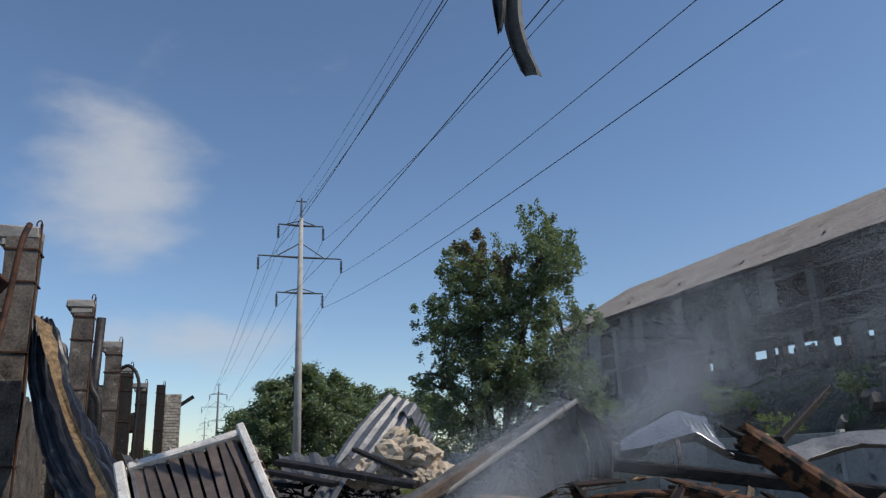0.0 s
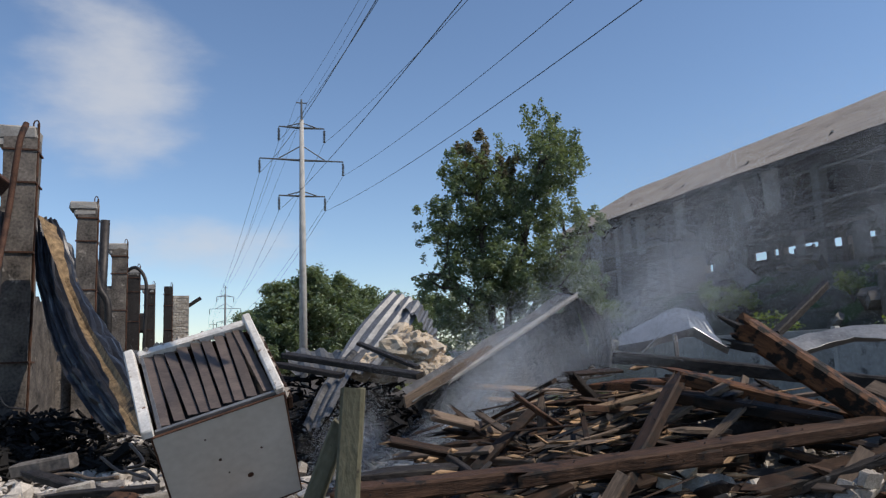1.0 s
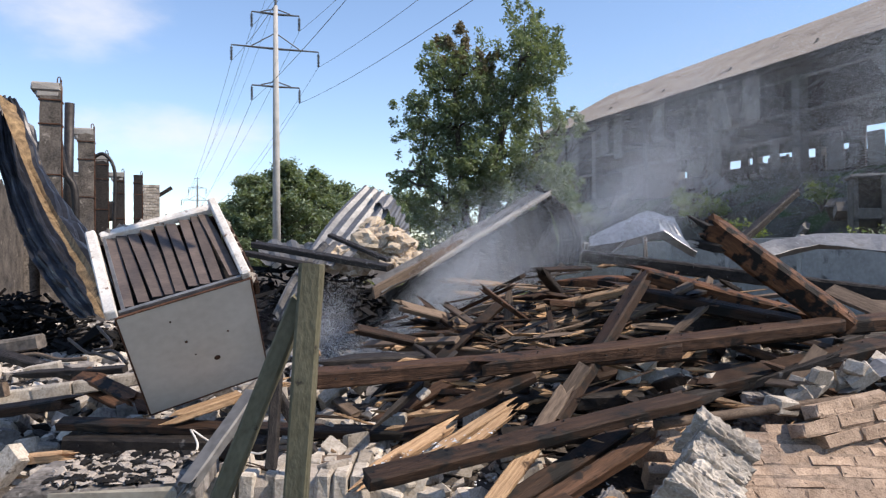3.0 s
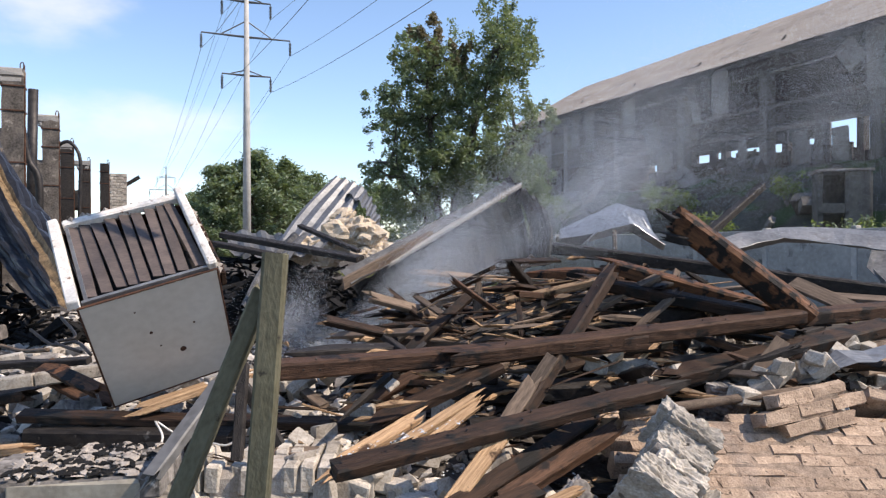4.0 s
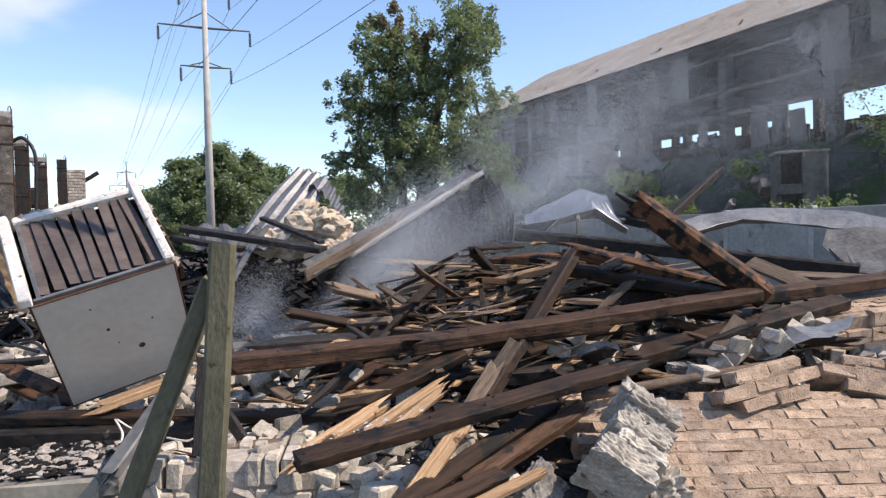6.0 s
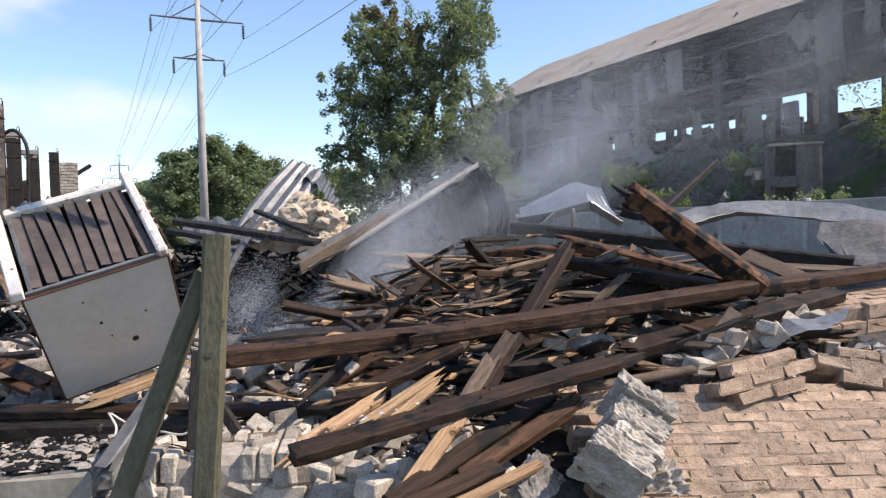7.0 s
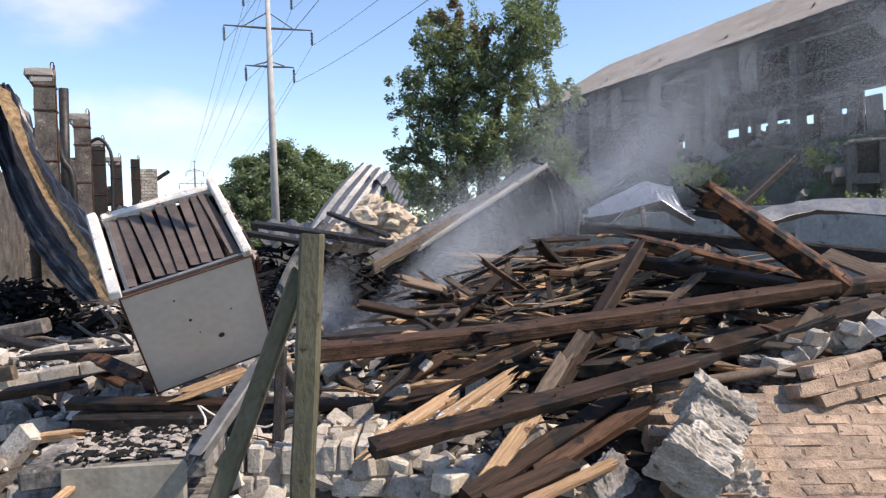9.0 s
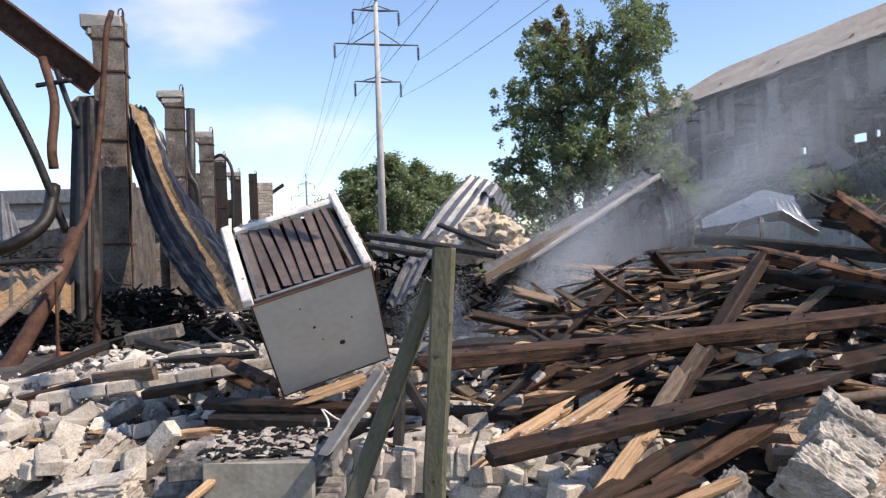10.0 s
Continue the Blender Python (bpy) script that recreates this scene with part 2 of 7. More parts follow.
LEAF = leaf_material("poplar_leaves", (0.085, 0.12, 0.078), (0.225, 0.27, 0.18))
DRY_LEAF = leaf_material("dry_brown_leaves", (0.105, 0.088, 0.068), (0.21, 0.178, 0.14))
FAR_LEAF = leaf_material("far_leaves", (0.09, 0.125, 0.085), (0.21, 0.255, 0.165))
WEED = leaf_material("weed_leaves", (0.06, 0.10, 0.02), (0.19, 0.24, 0.06))
GRASS = leaf_material("grass_blades", (0.09, 0.12, 0.03), (0.24, 0.27, 0.09))


SMOKE = leaf_material("pale_floating_ash", (0.76, 0.82, 0.90), (0.82, 0.88, 0.95), 0.0)
SMOKE.node_tree.nodes["Translucent BSDF"].inputs["Color"].default_value = (0.80, 0.86, 0.93, 1)
SMOKE.node_tree.nodes["Mix Shader"].inputs[0].default_value = 0.5


# ---- builders ----
def part(name, bm, material, parent=None, label="", smooth=False):
    me = bpy.data.meshes.new(name)
    bm.to_mesh(me)
    bm.free()
    me.materials.append(material)
    if smooth:
        for p in me.polygons:
            p.use_smooth = True
    ob = new(name, me)
    if parent is not None:
        ob.parent = parent
    if label:
        ob["label"] = label
    return ob


def raw_part(name, verts, faces, material, parent=None, label="", smooth=False):
    me = bpy.data.meshes.new(name)
    me.from_pydata([tuple(v) for v in verts], [], faces)
    me.materials.append(material)
    if smooth:
        for p in me.polygons:
            p.use_smooth = True
    ob = new(name, me)
    if parent is not None:
        ob.parent = parent
    if label:
        ob["label"] = label
    return ob


def thing(name, label, category, group="", at=None, kind=""):
    ob = new(name)
    if at is not None:
        ob.matrix_world = at
    return tagged(ob, label, category, group, kind)


def box(bm, size, at=(0, 0, 0), bevel=0.0, turn=None, jitter=0.0, rng=None):
    r = bmesh.ops.create_cube(bm, size=1)
    vs = r["verts"]
    m = Matrix.Translation(at) @ (turn if turn is not None else Matrix()) @ Matrix.Diagonal((*size, 1))
    if bevel:
        bmesh.ops.transform(bm, matrix=Matrix.Diagonal((*size, 1)), verts=vs)
        es = list({e for v in vs for e in v.link_edges})
        g = bmesh.ops.bevel(bm, geom=es, offset=bevel, segments=1, affect="EDGES")
        vs = list({v for f in g["faces"] for v in f.verts} | {v for v in vs if v.is_valid})
        m = Matrix.Translation(at) @ (turn if turn is not None else Matrix())
    if jitter:
        for v in vs:
            v.co += Vector([rng.uniform(-jitter, jitter) for _ in range(3)]) if bevel else Vector([rng.uniform(-jitter, jitter) / s for s in size])
    bmesh.ops.transform(bm, matrix=m, verts=vs)
    return vs


def along(a, b, roll=0):
    """The pose whose x axis runs from a to b, with z as near upright as it can be, turned by roll about x."""
    x = (Vector(b) - Vector(a)).normalized()
    up = Vector((0, 0, 1)) if abs(x.z) < 0.97 else Vector((0, -1, 0))
    y = up.cross(x).normalized()
    z = x.cross(y)
    m = Matrix((x, y, z)).transposed().to_4x4()
    return Matrix.Translation(a) @ m @ pose(0, 0, 0, roll)


def tube(bm, pts, r, seg=8, cap=True):
    """A pipe of radius r (or radii) along the points."""
    pts = [Vector(p) for p in pts]
    rs = r if isinstance(r, (list, tuple)) else [r] * len(pts)
    rings, side = [], None
    for i, p in enumerate(pts):
        d = (pts[min(i + 1, len(pts) - 1)] - pts[max(i - 1, 0)]).normalized()
        if side is None:
            side = d.orthogonal().normalized()
        side = (side - d * side.dot(d)).normalized()
        o = d.cross(side)
        rings.append([bm.verts.new(p + (side * math.cos(k * 2 * math.pi / seg) + o * math.sin(k * 2 * math.pi / seg)) * rs[i]) for k in range(seg)])
    for a, b in zip(rings, rings[1:]):
        for k in range(seg):
            bm.faces.new((a[k], a[(k + 1) % seg], b[(k + 1) % seg], b[k]))
    if cap:
        bm.faces.new(rings[0][::-1])
        bm.faces.new(rings[-1])


def smooth_line(pts, n):
    """n points on a smooth line through pts."""
    pts = [Vector(p) for p in pts]
    full = [pts[0] * 2 - pts[1]] + pts + [pts[-1] * 2 - pts[-2]]
    out = []
    for k in range(n):
        s = k / (n - 1) * (len(pts) - 1)
        i = min(int(s), len(pts) - 2)
        u = s - i
        a, b, c, d = full[i:i + 4]
        out.append(0.5 * ((2 * b) + (c - a) * u + (2 * a - 5 * b + 4 * c - d) * u * u + (3 * b - a - 3 * c + d) * u ** 3))
    return out


timber_seed = [0]


def nail_mesh():
    bm = bmesh.new()
    tube(bm, [(0, 0, -0.01), (0, 0, 0.009), (0, 0, 0.0095), (0, 0, 0.012)], [0.003, 0.003, 0.007, 0.006], 6)
    me = bpy.data.meshes.new("nail")
    bm.to_mesh(me)
    bm.free()
    me.materials.append(BLACK_STEEL)
    return me


NAIL = nail_mesh()


def timber(a, b, w, h, material, label, roll=0, ends="ss", name="timber", group="fallen timbers", bow=0.0, category="timber"):
    """A fallen beam or board from a to b: w across, h high, worn edges; ends: s sawn, b broken into splinters, t burnt to a taper."""
    timber_seed[0] += 1
    rng = random.Random(timber_seed[0])
    a, b = Vector(a), Vector(b)
    length = (b - a).length
    bm = bmesh.new()
    n = max(4, int(length / 0.09))
    c = min(w, h) * 0.14
    prof = [(-w / 2 + c, -h / 2), (w / 2 - c, -h / 2), (w / 2, -h / 2 + c), (w / 2, h / 2 - c), (w / 2 - c, h / 2), (-w / 2 + c, h / 2), (-w / 2, h / 2 - c), (-w / 2, -h / 2 + c)]
    rings = []
    wob = [rng.uniform(-0.04, 0.04) * min(w, h) for _ in range(n + 1)]
    for i in range(n + 1):
        s = i / n
        k = 1.0
        if ends[0] == "t":
            k = min(k, 0.35 + 0.65 * min(1, s * length / (h * 3)))
        if ends[1] == "t":
            k = min(k, 0.35 + 0.65 * min(1, (1 - s) * length / (h * 3)))
        lift = bow * 4 * s * (1 - s)
        ring = []
        for y, z in prof:
            q = 1 + rng.uniform(-0.035, 0.035) - (0.10 * rng.random() if rng.random() < 0.10 else 0)
            x = s * length
            if i == 0 or i == n:
                x += rng.uniform(-0.02, 0.02) * (3 if ends[0 if i == 0 else 1] != "s" else 0.4)
            ring.append(bm.verts.new((x, y * k * q + wob[i], z * k * q + lift)))
        rings.append(ring)
    for r0, r1 in zip(rings, rings[1:]):
        for k in range(8):
            bm.faces.new((r0[k], r0[(k + 1) % 8], r1[(k + 1) % 8], r1[k]))
    if ends[0] != "b":
        bm.faces.new(rings[0][::-1])
    if ends[1] != "b":
        bm.faces.new(rings[-1])
    for which, x0, way in ((0, 0, -1), (1, length, 1)):
        if ends[which] == "b":
            ring = rings[0 if which == 0 else -1]
            mid = bm.verts.new((x0 - way * 0.05, 0, 0))
            for k in range(8):
                p, q = ring[k], ring[(k + 1) % 8]
                tip = (p.co + q.co) * rng.uniform(0.3, 0.55)
                tip.x = x0 + way * rng.choice((0.02, 0.03, 0.05, 0.09, 0.14)) * rng.uniform(0.5, 1.3)
                v = bm.verts.new(tip)
                bm.faces.new((p, q, v))
                bm.faces.new((q, mid, v))
                bm.faces.new((mid, p, v))
    bmesh.ops.recalc_face_normals(bm, faces=bm.faces)
    ob = part(name, bm, material)
    ob.matrix_world = along(a, b, roll)
    if length > 0.9:
        for k in range(3 + int(length * 2)):
            o = new("nail", NAIL)
            o.parent = ob
            x = rng.uniform(0.06, 0.94) * length
            up = rng.random() < 0.5
            o.matrix_basis = pose(x, rng.uniform(-0.3, 0.3) * w if up else -w / 2, h / 2 if up else rng.uniform(-0.3, 0.3) * h, 0 if up else 90, rng.uniform(-40, 40))
    return tagged(ob, label, category, group)


def corrugated(name, grid, pitch, depth, material, label, category="metal sheet", group="", parent=None, fine=10, thick=0.0015, crumple=0.0):
    """Corrugated sheet over a coarse grid of rows of points (bilinear between); the ribs run along each row's direction of travel from row to row."""
    rows = [smooth_line(r, 2 + int(sum((Vector(p) - Vector(q)).length for p, q in zip(r, r[1:])) / pitch * 4)) for r in grid]
    m = min(len(r) for r in rows)
    rows = [smooth_line(g, m) for g in grid]
    cols = [smooth_line([r[j] for r in rows], fine) for j in range(m)]
    verts = []
    for j in range(m):
        for i in range(fine):
            p = cols[j][i]
            du = cols[min(j + 1, m - 1)][i] - cols[max(j - 1, 0)][i]
            dv = cols[j][min(i + 1, fine - 1)] - cols[j][max(i - 1, 0)]
            nn = du.cross(dv)
            nn = nn.normalized() if nn.length > 1e-9 else Vector((0, 0, 1))
            s = (0, 1, 1, 0)[j % 4]
            verts.append(p + nn * (s * depth + 0.004 * noise.noise(p * 9) + crumple * noise.noise(p * 2.3) + 0.4 * crumple * noise.noise(p * 6.1)))
    k = len(verts)
    faces = [(j * fine + i, (j + 1) * fine + i, (j + 1) * fine + i + 1, j * fine + i + 1) for j in range(m - 1) for i in range(fine - 1)]
    ob = raw_part(name, verts, faces, material, parent)
    sol = ob.modifiers.new("thickness", "SOLIDIFY")
    sol.thickness, sol.offset = thick, 0
    if parent is None:
        tagged(ob, label, category, group)
    return ob


# brick shapes shared by all loose and laid bricks
def brick_mesh(seed, material, size=(0.25, 0.12, 0.088), broken=0.0, jitter=0.005):
    rng = random.Random(seed)
    bm = bmesh.new()
    box(bm, size, bevel=0.009, jitter=jitter, rng=rng)
    if broken:
        nrm = Vector((1, rng.uniform(-0.5, 0.5), rng.uniform(-0.5, 0.5))).normalized()
        g = bmesh.ops.bisect_plane(bm, geom=bm.verts[:] + bm.edges[:] + bm.faces[:], plane_co=(size[0] * (0.5 - broken), 0, 0), plane_no=nrm, clear_outer=True)
        es = [e for e in g["geom_cut"] if isinstance(e, bmesh.types.BMEdge)]
        r = bmesh.ops.triangle_fill(bm, edges=es)
    bmesh.ops.recalc_face_normals(bm, faces=bm.faces)
    me = bpy.data.meshes.new("brick")
    bm.to_mesh(me)
    bm.free()
    me.materials.append(material)
    return me


BRICKS = [brick_mesh(k, WHITE_BRICK, broken=(0, 0, 0.35, 0.5, 0.6, 0.2, 0.7, 0.45)[k]) for k in range(8)]
SOOTY = [brick_mesh(20 + k, SOOT_BRICK, broken=(0, 0.3, 0.5, 0)[k]) for k in range(4)]
LAID = [brick_mesh(40 + k, WHITE_BRICK) for k in range(5)]
LAID_SOOT = [brick_mesh(60 + k, SOOT_BRICK) for k in range(4)]


# ---- ground ----
def bump_at(x, y, cx, cy, sx, sy):
    return math.exp(-((x - cx) / sx) ** 2 - ((y - cy) / sy) ** 2)


def smooth_step(a, b, v):
    s = max(0.0, min(1.0, (v - a) / (b - a)))
    return s * s * (3 - 2 * s)


def ground_height(x, y):
    r = math.hypot(x, y - 0.7)
    inside = smooth_step(3.0, 3.5, y) * (1 - smooth_step(12, 22, y)) * (1 - smooth_step(12, 18, abs(x)))
    h = (0.40 - 0.14 * smooth_step(7, 11, y)) * inside
    h += 0.5 * bump_at(x, y, 2.2, 5.8, 1.8, 1.1) + 0.3 * bump_at(x, y, 1.0, 6.6, 2.0, 1.6) + 0.5 * bump_at(x, y, -0.9, 10.5, 1.6, 1.4)
    h += 0.12 * bump_at(x, y, -0.2, 4.8, 1.4, 0.8)
    h -= 0.24 * bump_at(x, y, 2.6, 3.5, 1.3, 0.9)
    if r < 40:
        h += (0.05 * noise.noise((x * 1.9, y * 1.9, 0.3)) + 0.025 * noise.noise((x * 7, y * 7, 3))) * smooth_step(2.0, 3.2, y) * (1 - smooth_step(12, 30, r))
    return h


def ground():
    radii = [0.25 * 1.058 ** k for k in range(172)]
    n = 260
    verts = [(0, 0.7, ground_height(0, 0.7))]
    for r in radii:
        for k in range(n):
            a = 2 * math.pi * k / n
            x, y = r * math.sin(a), 0.7 + r * math.cos(a)
            verts.append((x, y, ground_height(x, y)))
    faces = [(0, 1 + (k + 1) % n, 1 + k) for k in range(n)]
    for i in range(len(radii) - 1):
        o, p = 1 + i * n, 1 + (i + 1) * n
        for k in range(n):
            faces.append((o + k, o + (k + 1) % n, p + (k + 1) % n, p + k))
    ob = raw_part("ground", verts, faces, ASH, smooth=True)
    tagged(ob, "ash, soil and brick dust covering the burnt site", "ground", kind="structure")


ground()

# ---- the power line ----
LINE = Vector((-0.333, 0.943, 0))
CROSS = Vector((0.943, 0.333, 0))


def pylon(base, scale=1.0, label="tall concrete power pole with three steel crossarms", detail=True):
    t = thing("power_pylon", label, "pylon", "power line pylons", Matrix.Translation(base))
    bm = bmesh.new()
    tube(bm, [(0, 0, -1), (0, 0, 10 * scale), (0, 0, 20.6 * scale)], [0.33 * scale, 0.26 * scale, 0.16 * scale], 14)
    part("pole", bm, POLE if detail else STEEL, t, smooth=True)
    for z, reach, brace in ((14.55, 1.75, 0), (17.4, 3.2, 0.75), (20.0, 1.75, 0)):
        z, reach = z * scale, reach * scale
        w = 0.055 * scale
        bm = bmesh.new()
        tube(bm, [CROSS * -reach, CROSS * reach], w, 6)
        arm = part("crossarm", bm, STEEL, t)
        arm.location = (0, 0, z)
        for s in (-1, 1):
            for a0, a1 in ((CROSS * s * 0.1 + Vector((0, 0, (0.35 + brace) * scale)), CROSS * s * reach * (0.62 if not brace else 0.55) + Vector((0, 0, 0.06))), (CROSS * s * 0.1 + LINE * 0.3, CROSS * s * reach)):
                bm = bmesh.new()
                tube(bm, [a0, a1], w * 0.8, 6)
                part("brace", bm, STEEL, arm)
        for s in (-1, 1):
            bm = bmesh.new()
            zs, rs = [0, -0.15 * scale], [0.03 * scale, 0.03 * scale]
            for k in range(9):
                zs += [-(0.16 + 0.11 * k) * scale, -(0.21 + 0.11 * k) * scale, -(0.25 + 0.11 * k) * scale]
                rs += [0.05 * scale, 0.12 * scale, 0.05 * scale]
            tube(bm, [(0, 0, z0) for z0 in zs], rs, 8)
            ins = part("insulator", bm, GLASSY, arm)
            ins.location = CROSS * s * reach
    bm = bmesh.new()
    tube(bm, [(0, 0, 20.3 * scale), (0, 0, 22.3 * scale)], [0.1 * scale, 0.07 * scale], 8)
    tube(bm, [CROSS * -0.42 * scale + Vector((0, 0, 22.0 * scale)), CROSS * 0.42 * scale + Vector((0, 0, 22.0 * scale))], 0.05 * scale, 6)
    part("peak", bm, STEEL, t)
    return t


NEAR_POLE = Vector((-11.32, 55.0, -0.23))
FAR_POLE = Vector((-44.4, 141.0, -3.2))
BACK_POLE = Vector((38.5, -87.0, 0))
LAST_POLE = Vector((-80.6, 243.0, 0.8))
pylon(NEAR_POLE)
pylon(FAR_POLE, 0.9, "distant power pole with three crossarms", False)
pylon(LAST_POLE, 0.72, "small far power pole on the skyline", False)
pylon(BACK_POLE)


def wires():
    # the sag of each wire over the near span, arm by arm
    sags = {(-1, 14.55): 4.4, (-1, 17.4): 7.0, (-1, 20.0): 7.2, (-1, 22.0): 6.3, (1, 14.55): 4.9, (1, 17.4): 5.25, (1, 20.0): 6.2, (1, 22.0): 4.8}
    for s in (-1, 1):
        for z, reach in ((14.55, 1.75), (17.4, 3.2), (20.0, 1.75), (22.0, 0.42)):
            for (p, ps), (q, qs), sag in (((BACK_POLE, 1), (NEAR_POLE, 1), sags[s, z]), ((NEAR_POLE, 1), (FAR_POLE, 0.9), 1.5), ((FAR_POLE, 0.9), (LAST_POLE, 0.72), 1.5)):
                drop = 1.15 if z < 21 else 0
                a = p + CROSS * s * reach * ps + Vector((0, 0, (z - drop) * ps))
                b = q + CROSS * s * reach * qs + Vector((0, 0, (z - drop) * qs))
                bm = bmesh.new()
                pts = [a.lerp(b, k / 48) - Vector((0, 0, sag * 4 * (k / 48) * (1 - k / 48))) for k in range(49)]
                tube(bm, pts, 0.013 if z < 21 else 0.01, 5)
                tagged(part("power_line_wire", bm, WIRE), "thin dark overhead wire hung between the power poles", "wire", "overhead wires")


wires()

# ---- the burnt-out hall along the street ----
U = Vector((-0.3469, 0.9379, 0))      # along the hall, away from the camera
N = Vector((0.9379, 0.3469, 0))       # across it, away from the street
HALL = Vector((0.3, -0.2, 0)) + N * 29.8


def hall_pose():
    m = Matrix((U, N, Vector((0, 0, 1)))).transposed().to_4x4()
    return Matrix.Translation(HALL) @ m


def hall():
    rng = random.Random(5)
    t = thing("warehouse_hall", "long burnt-out concrete hall with a corrugated roof and missing wall panels", "building", at=hall_pose())
    s0, s1 = -8.0, 55.0
    eave, ridge, deep, floor = 11.45, 15.7, 15.0, 4.6
    # roof slopes of corrugated sheets
    def slope(name, y0, z0, y1, z1):
        n, rows = int((s1 - s0) / 0.115), 9
        verts, faces = [], []
        for i in range(n + 1):
            x = s0 + (s1 - s0) * i / n
            for j in range(rows * 2):
                k = j // 2 + (j % 2)
                f = k / rows
                lift = 0.012 * (j % 2 == 0) + (0.035 if i % 2 else 0) + 0.05 * noise.noise((x * 0.35, f * 3, 1)) + 0.012 * noise.noise((x * 2.2, f * 9, 4))
                edge = 0.1 * noise.noise((math.floor(x / 1.1) * 3.3, 7, 0)) if j == 0 else 0
                verts.append((x, y0 + (y1 - y0) * (f + edge * 0.05), z0 + (z1 - z0) * (f + edge * 0.05) + lift))
        c = rows * 2
        for i in range(n):
            for j in range(c - 1):
                if rng.random() < 0.0006:
                    continue
                faces.append((i * c + j, (i + 1) * c + j, (i + 1) * c + j + 1, i * c + j + 1))
        return raw_part(name, verts, faces, ASBESTOS, t, "weathered corrugated asbestos-cement roofing")
    slope("roof_slope", -0.7, eave - 0.25, deep / 2, ridge)
    slope("roof_slope", deep + 0.7, eave - 0.25, deep / 2, ridge)
    # lining under the roof, its shade put into the colour
    bm = bmesh.new()
    for y0, z0, y1, z1 in ((-0.6, eave - 0.55, deep / 2, ridge - 0.35), (deep + 0.6, eave - 0.55, deep / 2, ridge - 0.35)):
        vs = [bm.verts.new(p) for p in ((s0, y0, z0), (s1, y0, z0), (s1, y1, z1), (s0, y1, z1))]
        vt = [bm.verts.new(v.co + Vector((0, 0, 0.08))) for v in vs]
        for k in range(4):
            bm.faces.new((vs[k], vs[(k + 1) % 4], vt[(k + 1) % 4], vt[k]))
        bm.faces.new(vs[::-1])
        bm.faces.new(vt)
    part("roof_deck", bm, SHADED_INSIDE, t)
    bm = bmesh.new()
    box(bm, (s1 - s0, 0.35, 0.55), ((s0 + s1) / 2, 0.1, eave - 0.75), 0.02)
    part("eaves_beam", bm, SHADED_INSIDE, t)
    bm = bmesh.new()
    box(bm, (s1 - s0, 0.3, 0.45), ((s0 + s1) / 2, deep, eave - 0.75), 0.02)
    part("eaves_beam", bm, SHADED_INSIDE, t)
    # columns, both sides
    for k in range(-4, 6):
        for y in (0.0, deep):
            bm = bmesh.new()
            box(bm, (0.52, 0.6, eave - 1.0), (0, 0, (eave - 1.0) / 2), 0.03, jitter=0.012, rng=rng)
            if y == 0:
                box(bm, (0.52, 0.95, 0.55), (0, 0.45, eave - 3.4), 0.03)
            # far columns take the shade-dark copy of the front columns' grey
            c = part("column", bm, PANEL if y == 0 else SHADED_INSIDE, t, "sooty grey concrete column")
            c.location = (21.7 + 6.05 * k, y, 0)
    # rails between the columns
    for z, y, r in ((8.6, -0.15, 0.07), (7.4, -0.1, 0.1), (10.3, -0.12, 0.05)):
        for k in range(-5, 6):
            if rng.random() < 0.12:
                continue
            x = 21.7 + 6.05 * k
            bm = bmesh.new()
            box(bm, (6.0, 0.12, r * 2), (0, 0, 0), 0.01, turn=pose(0, 0, 0, 0, rng.uniform(-1.2, 1.2)))
            q = part("wall_rail", bm, PANEL, t, "bent grey steel wall rail")
            q.location = (x + 3.02, y, z)
    # wall panels that still hang
    for x, z, w, h, lean in ((30.6, 9.87, 1.1, 2.4, 1), (22.8, 10.1, 1.0, 1.25, 38), (21.35, 9.7, 1.3, 2.75, 1), (19.4, 10.1, 0.6, 1.9, 2), (38.4, 9.95, 1.0, 2.6, 0), (42.7, 9.65, 1.0, 3.0, 0), (36.1, 8.35, 1.3, 1.5, 4), (48.6, 8.7, 1.6, 4.8, 0), (50.8, 8.6, 2.0, 4.9, 0), (53.3, 8.6, 2.4, 5.0, 0), (44.4, 9.9, 0.9, 2.4, 3), (32.6, 9.6, 0.5, 2.2, 14), (16.5, 9.9, 1.4, 2.4, 0), (12.0, 9.6, 1.5, 3.0, 2), (25.4, 6.3, 0.9, 1.6, 5), (24.4, 6.6, 0.5, 2.2, -4), (23.3, 6.2, 0.8, 1.5, 3), (35.0, 6.4, 1.3, 1.3, 0), (41.6, 6.5, 1.2, 1.5, 2), (47.0, 6.4, 1.4, 1.6, -2), (29.0, 6.4, 0.6, 1.9, 3)):
        bm = bmesh.new()
        box(bm, (w, 0.07, h), (0, 0, 0), 0.012, turn=pose(0, 0, 0, 0, lean, 0), jitter=0.04, rng=rng)
        q = part("wall_panel", bm, PANEL, t, "sooty grey wall panel left hanging")
        q.location = (x, -0.36, z)
    # far side wall, coloured dark as indoor shade, with gaps of daylight
    for k in range(-4, 6):
        x = 21.7 + 6.05 * k
        low, high = 8.5 + 0.25 * rng.random(), 9.0 + 0.3 * rng.random()
        if k <= 2:
            low, high = 8.2, 10.3
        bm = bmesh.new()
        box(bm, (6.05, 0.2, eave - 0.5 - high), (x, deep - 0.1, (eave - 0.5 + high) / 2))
        part("rear_wall_panel", bm, SHADED_INSIDE, t)
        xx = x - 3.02
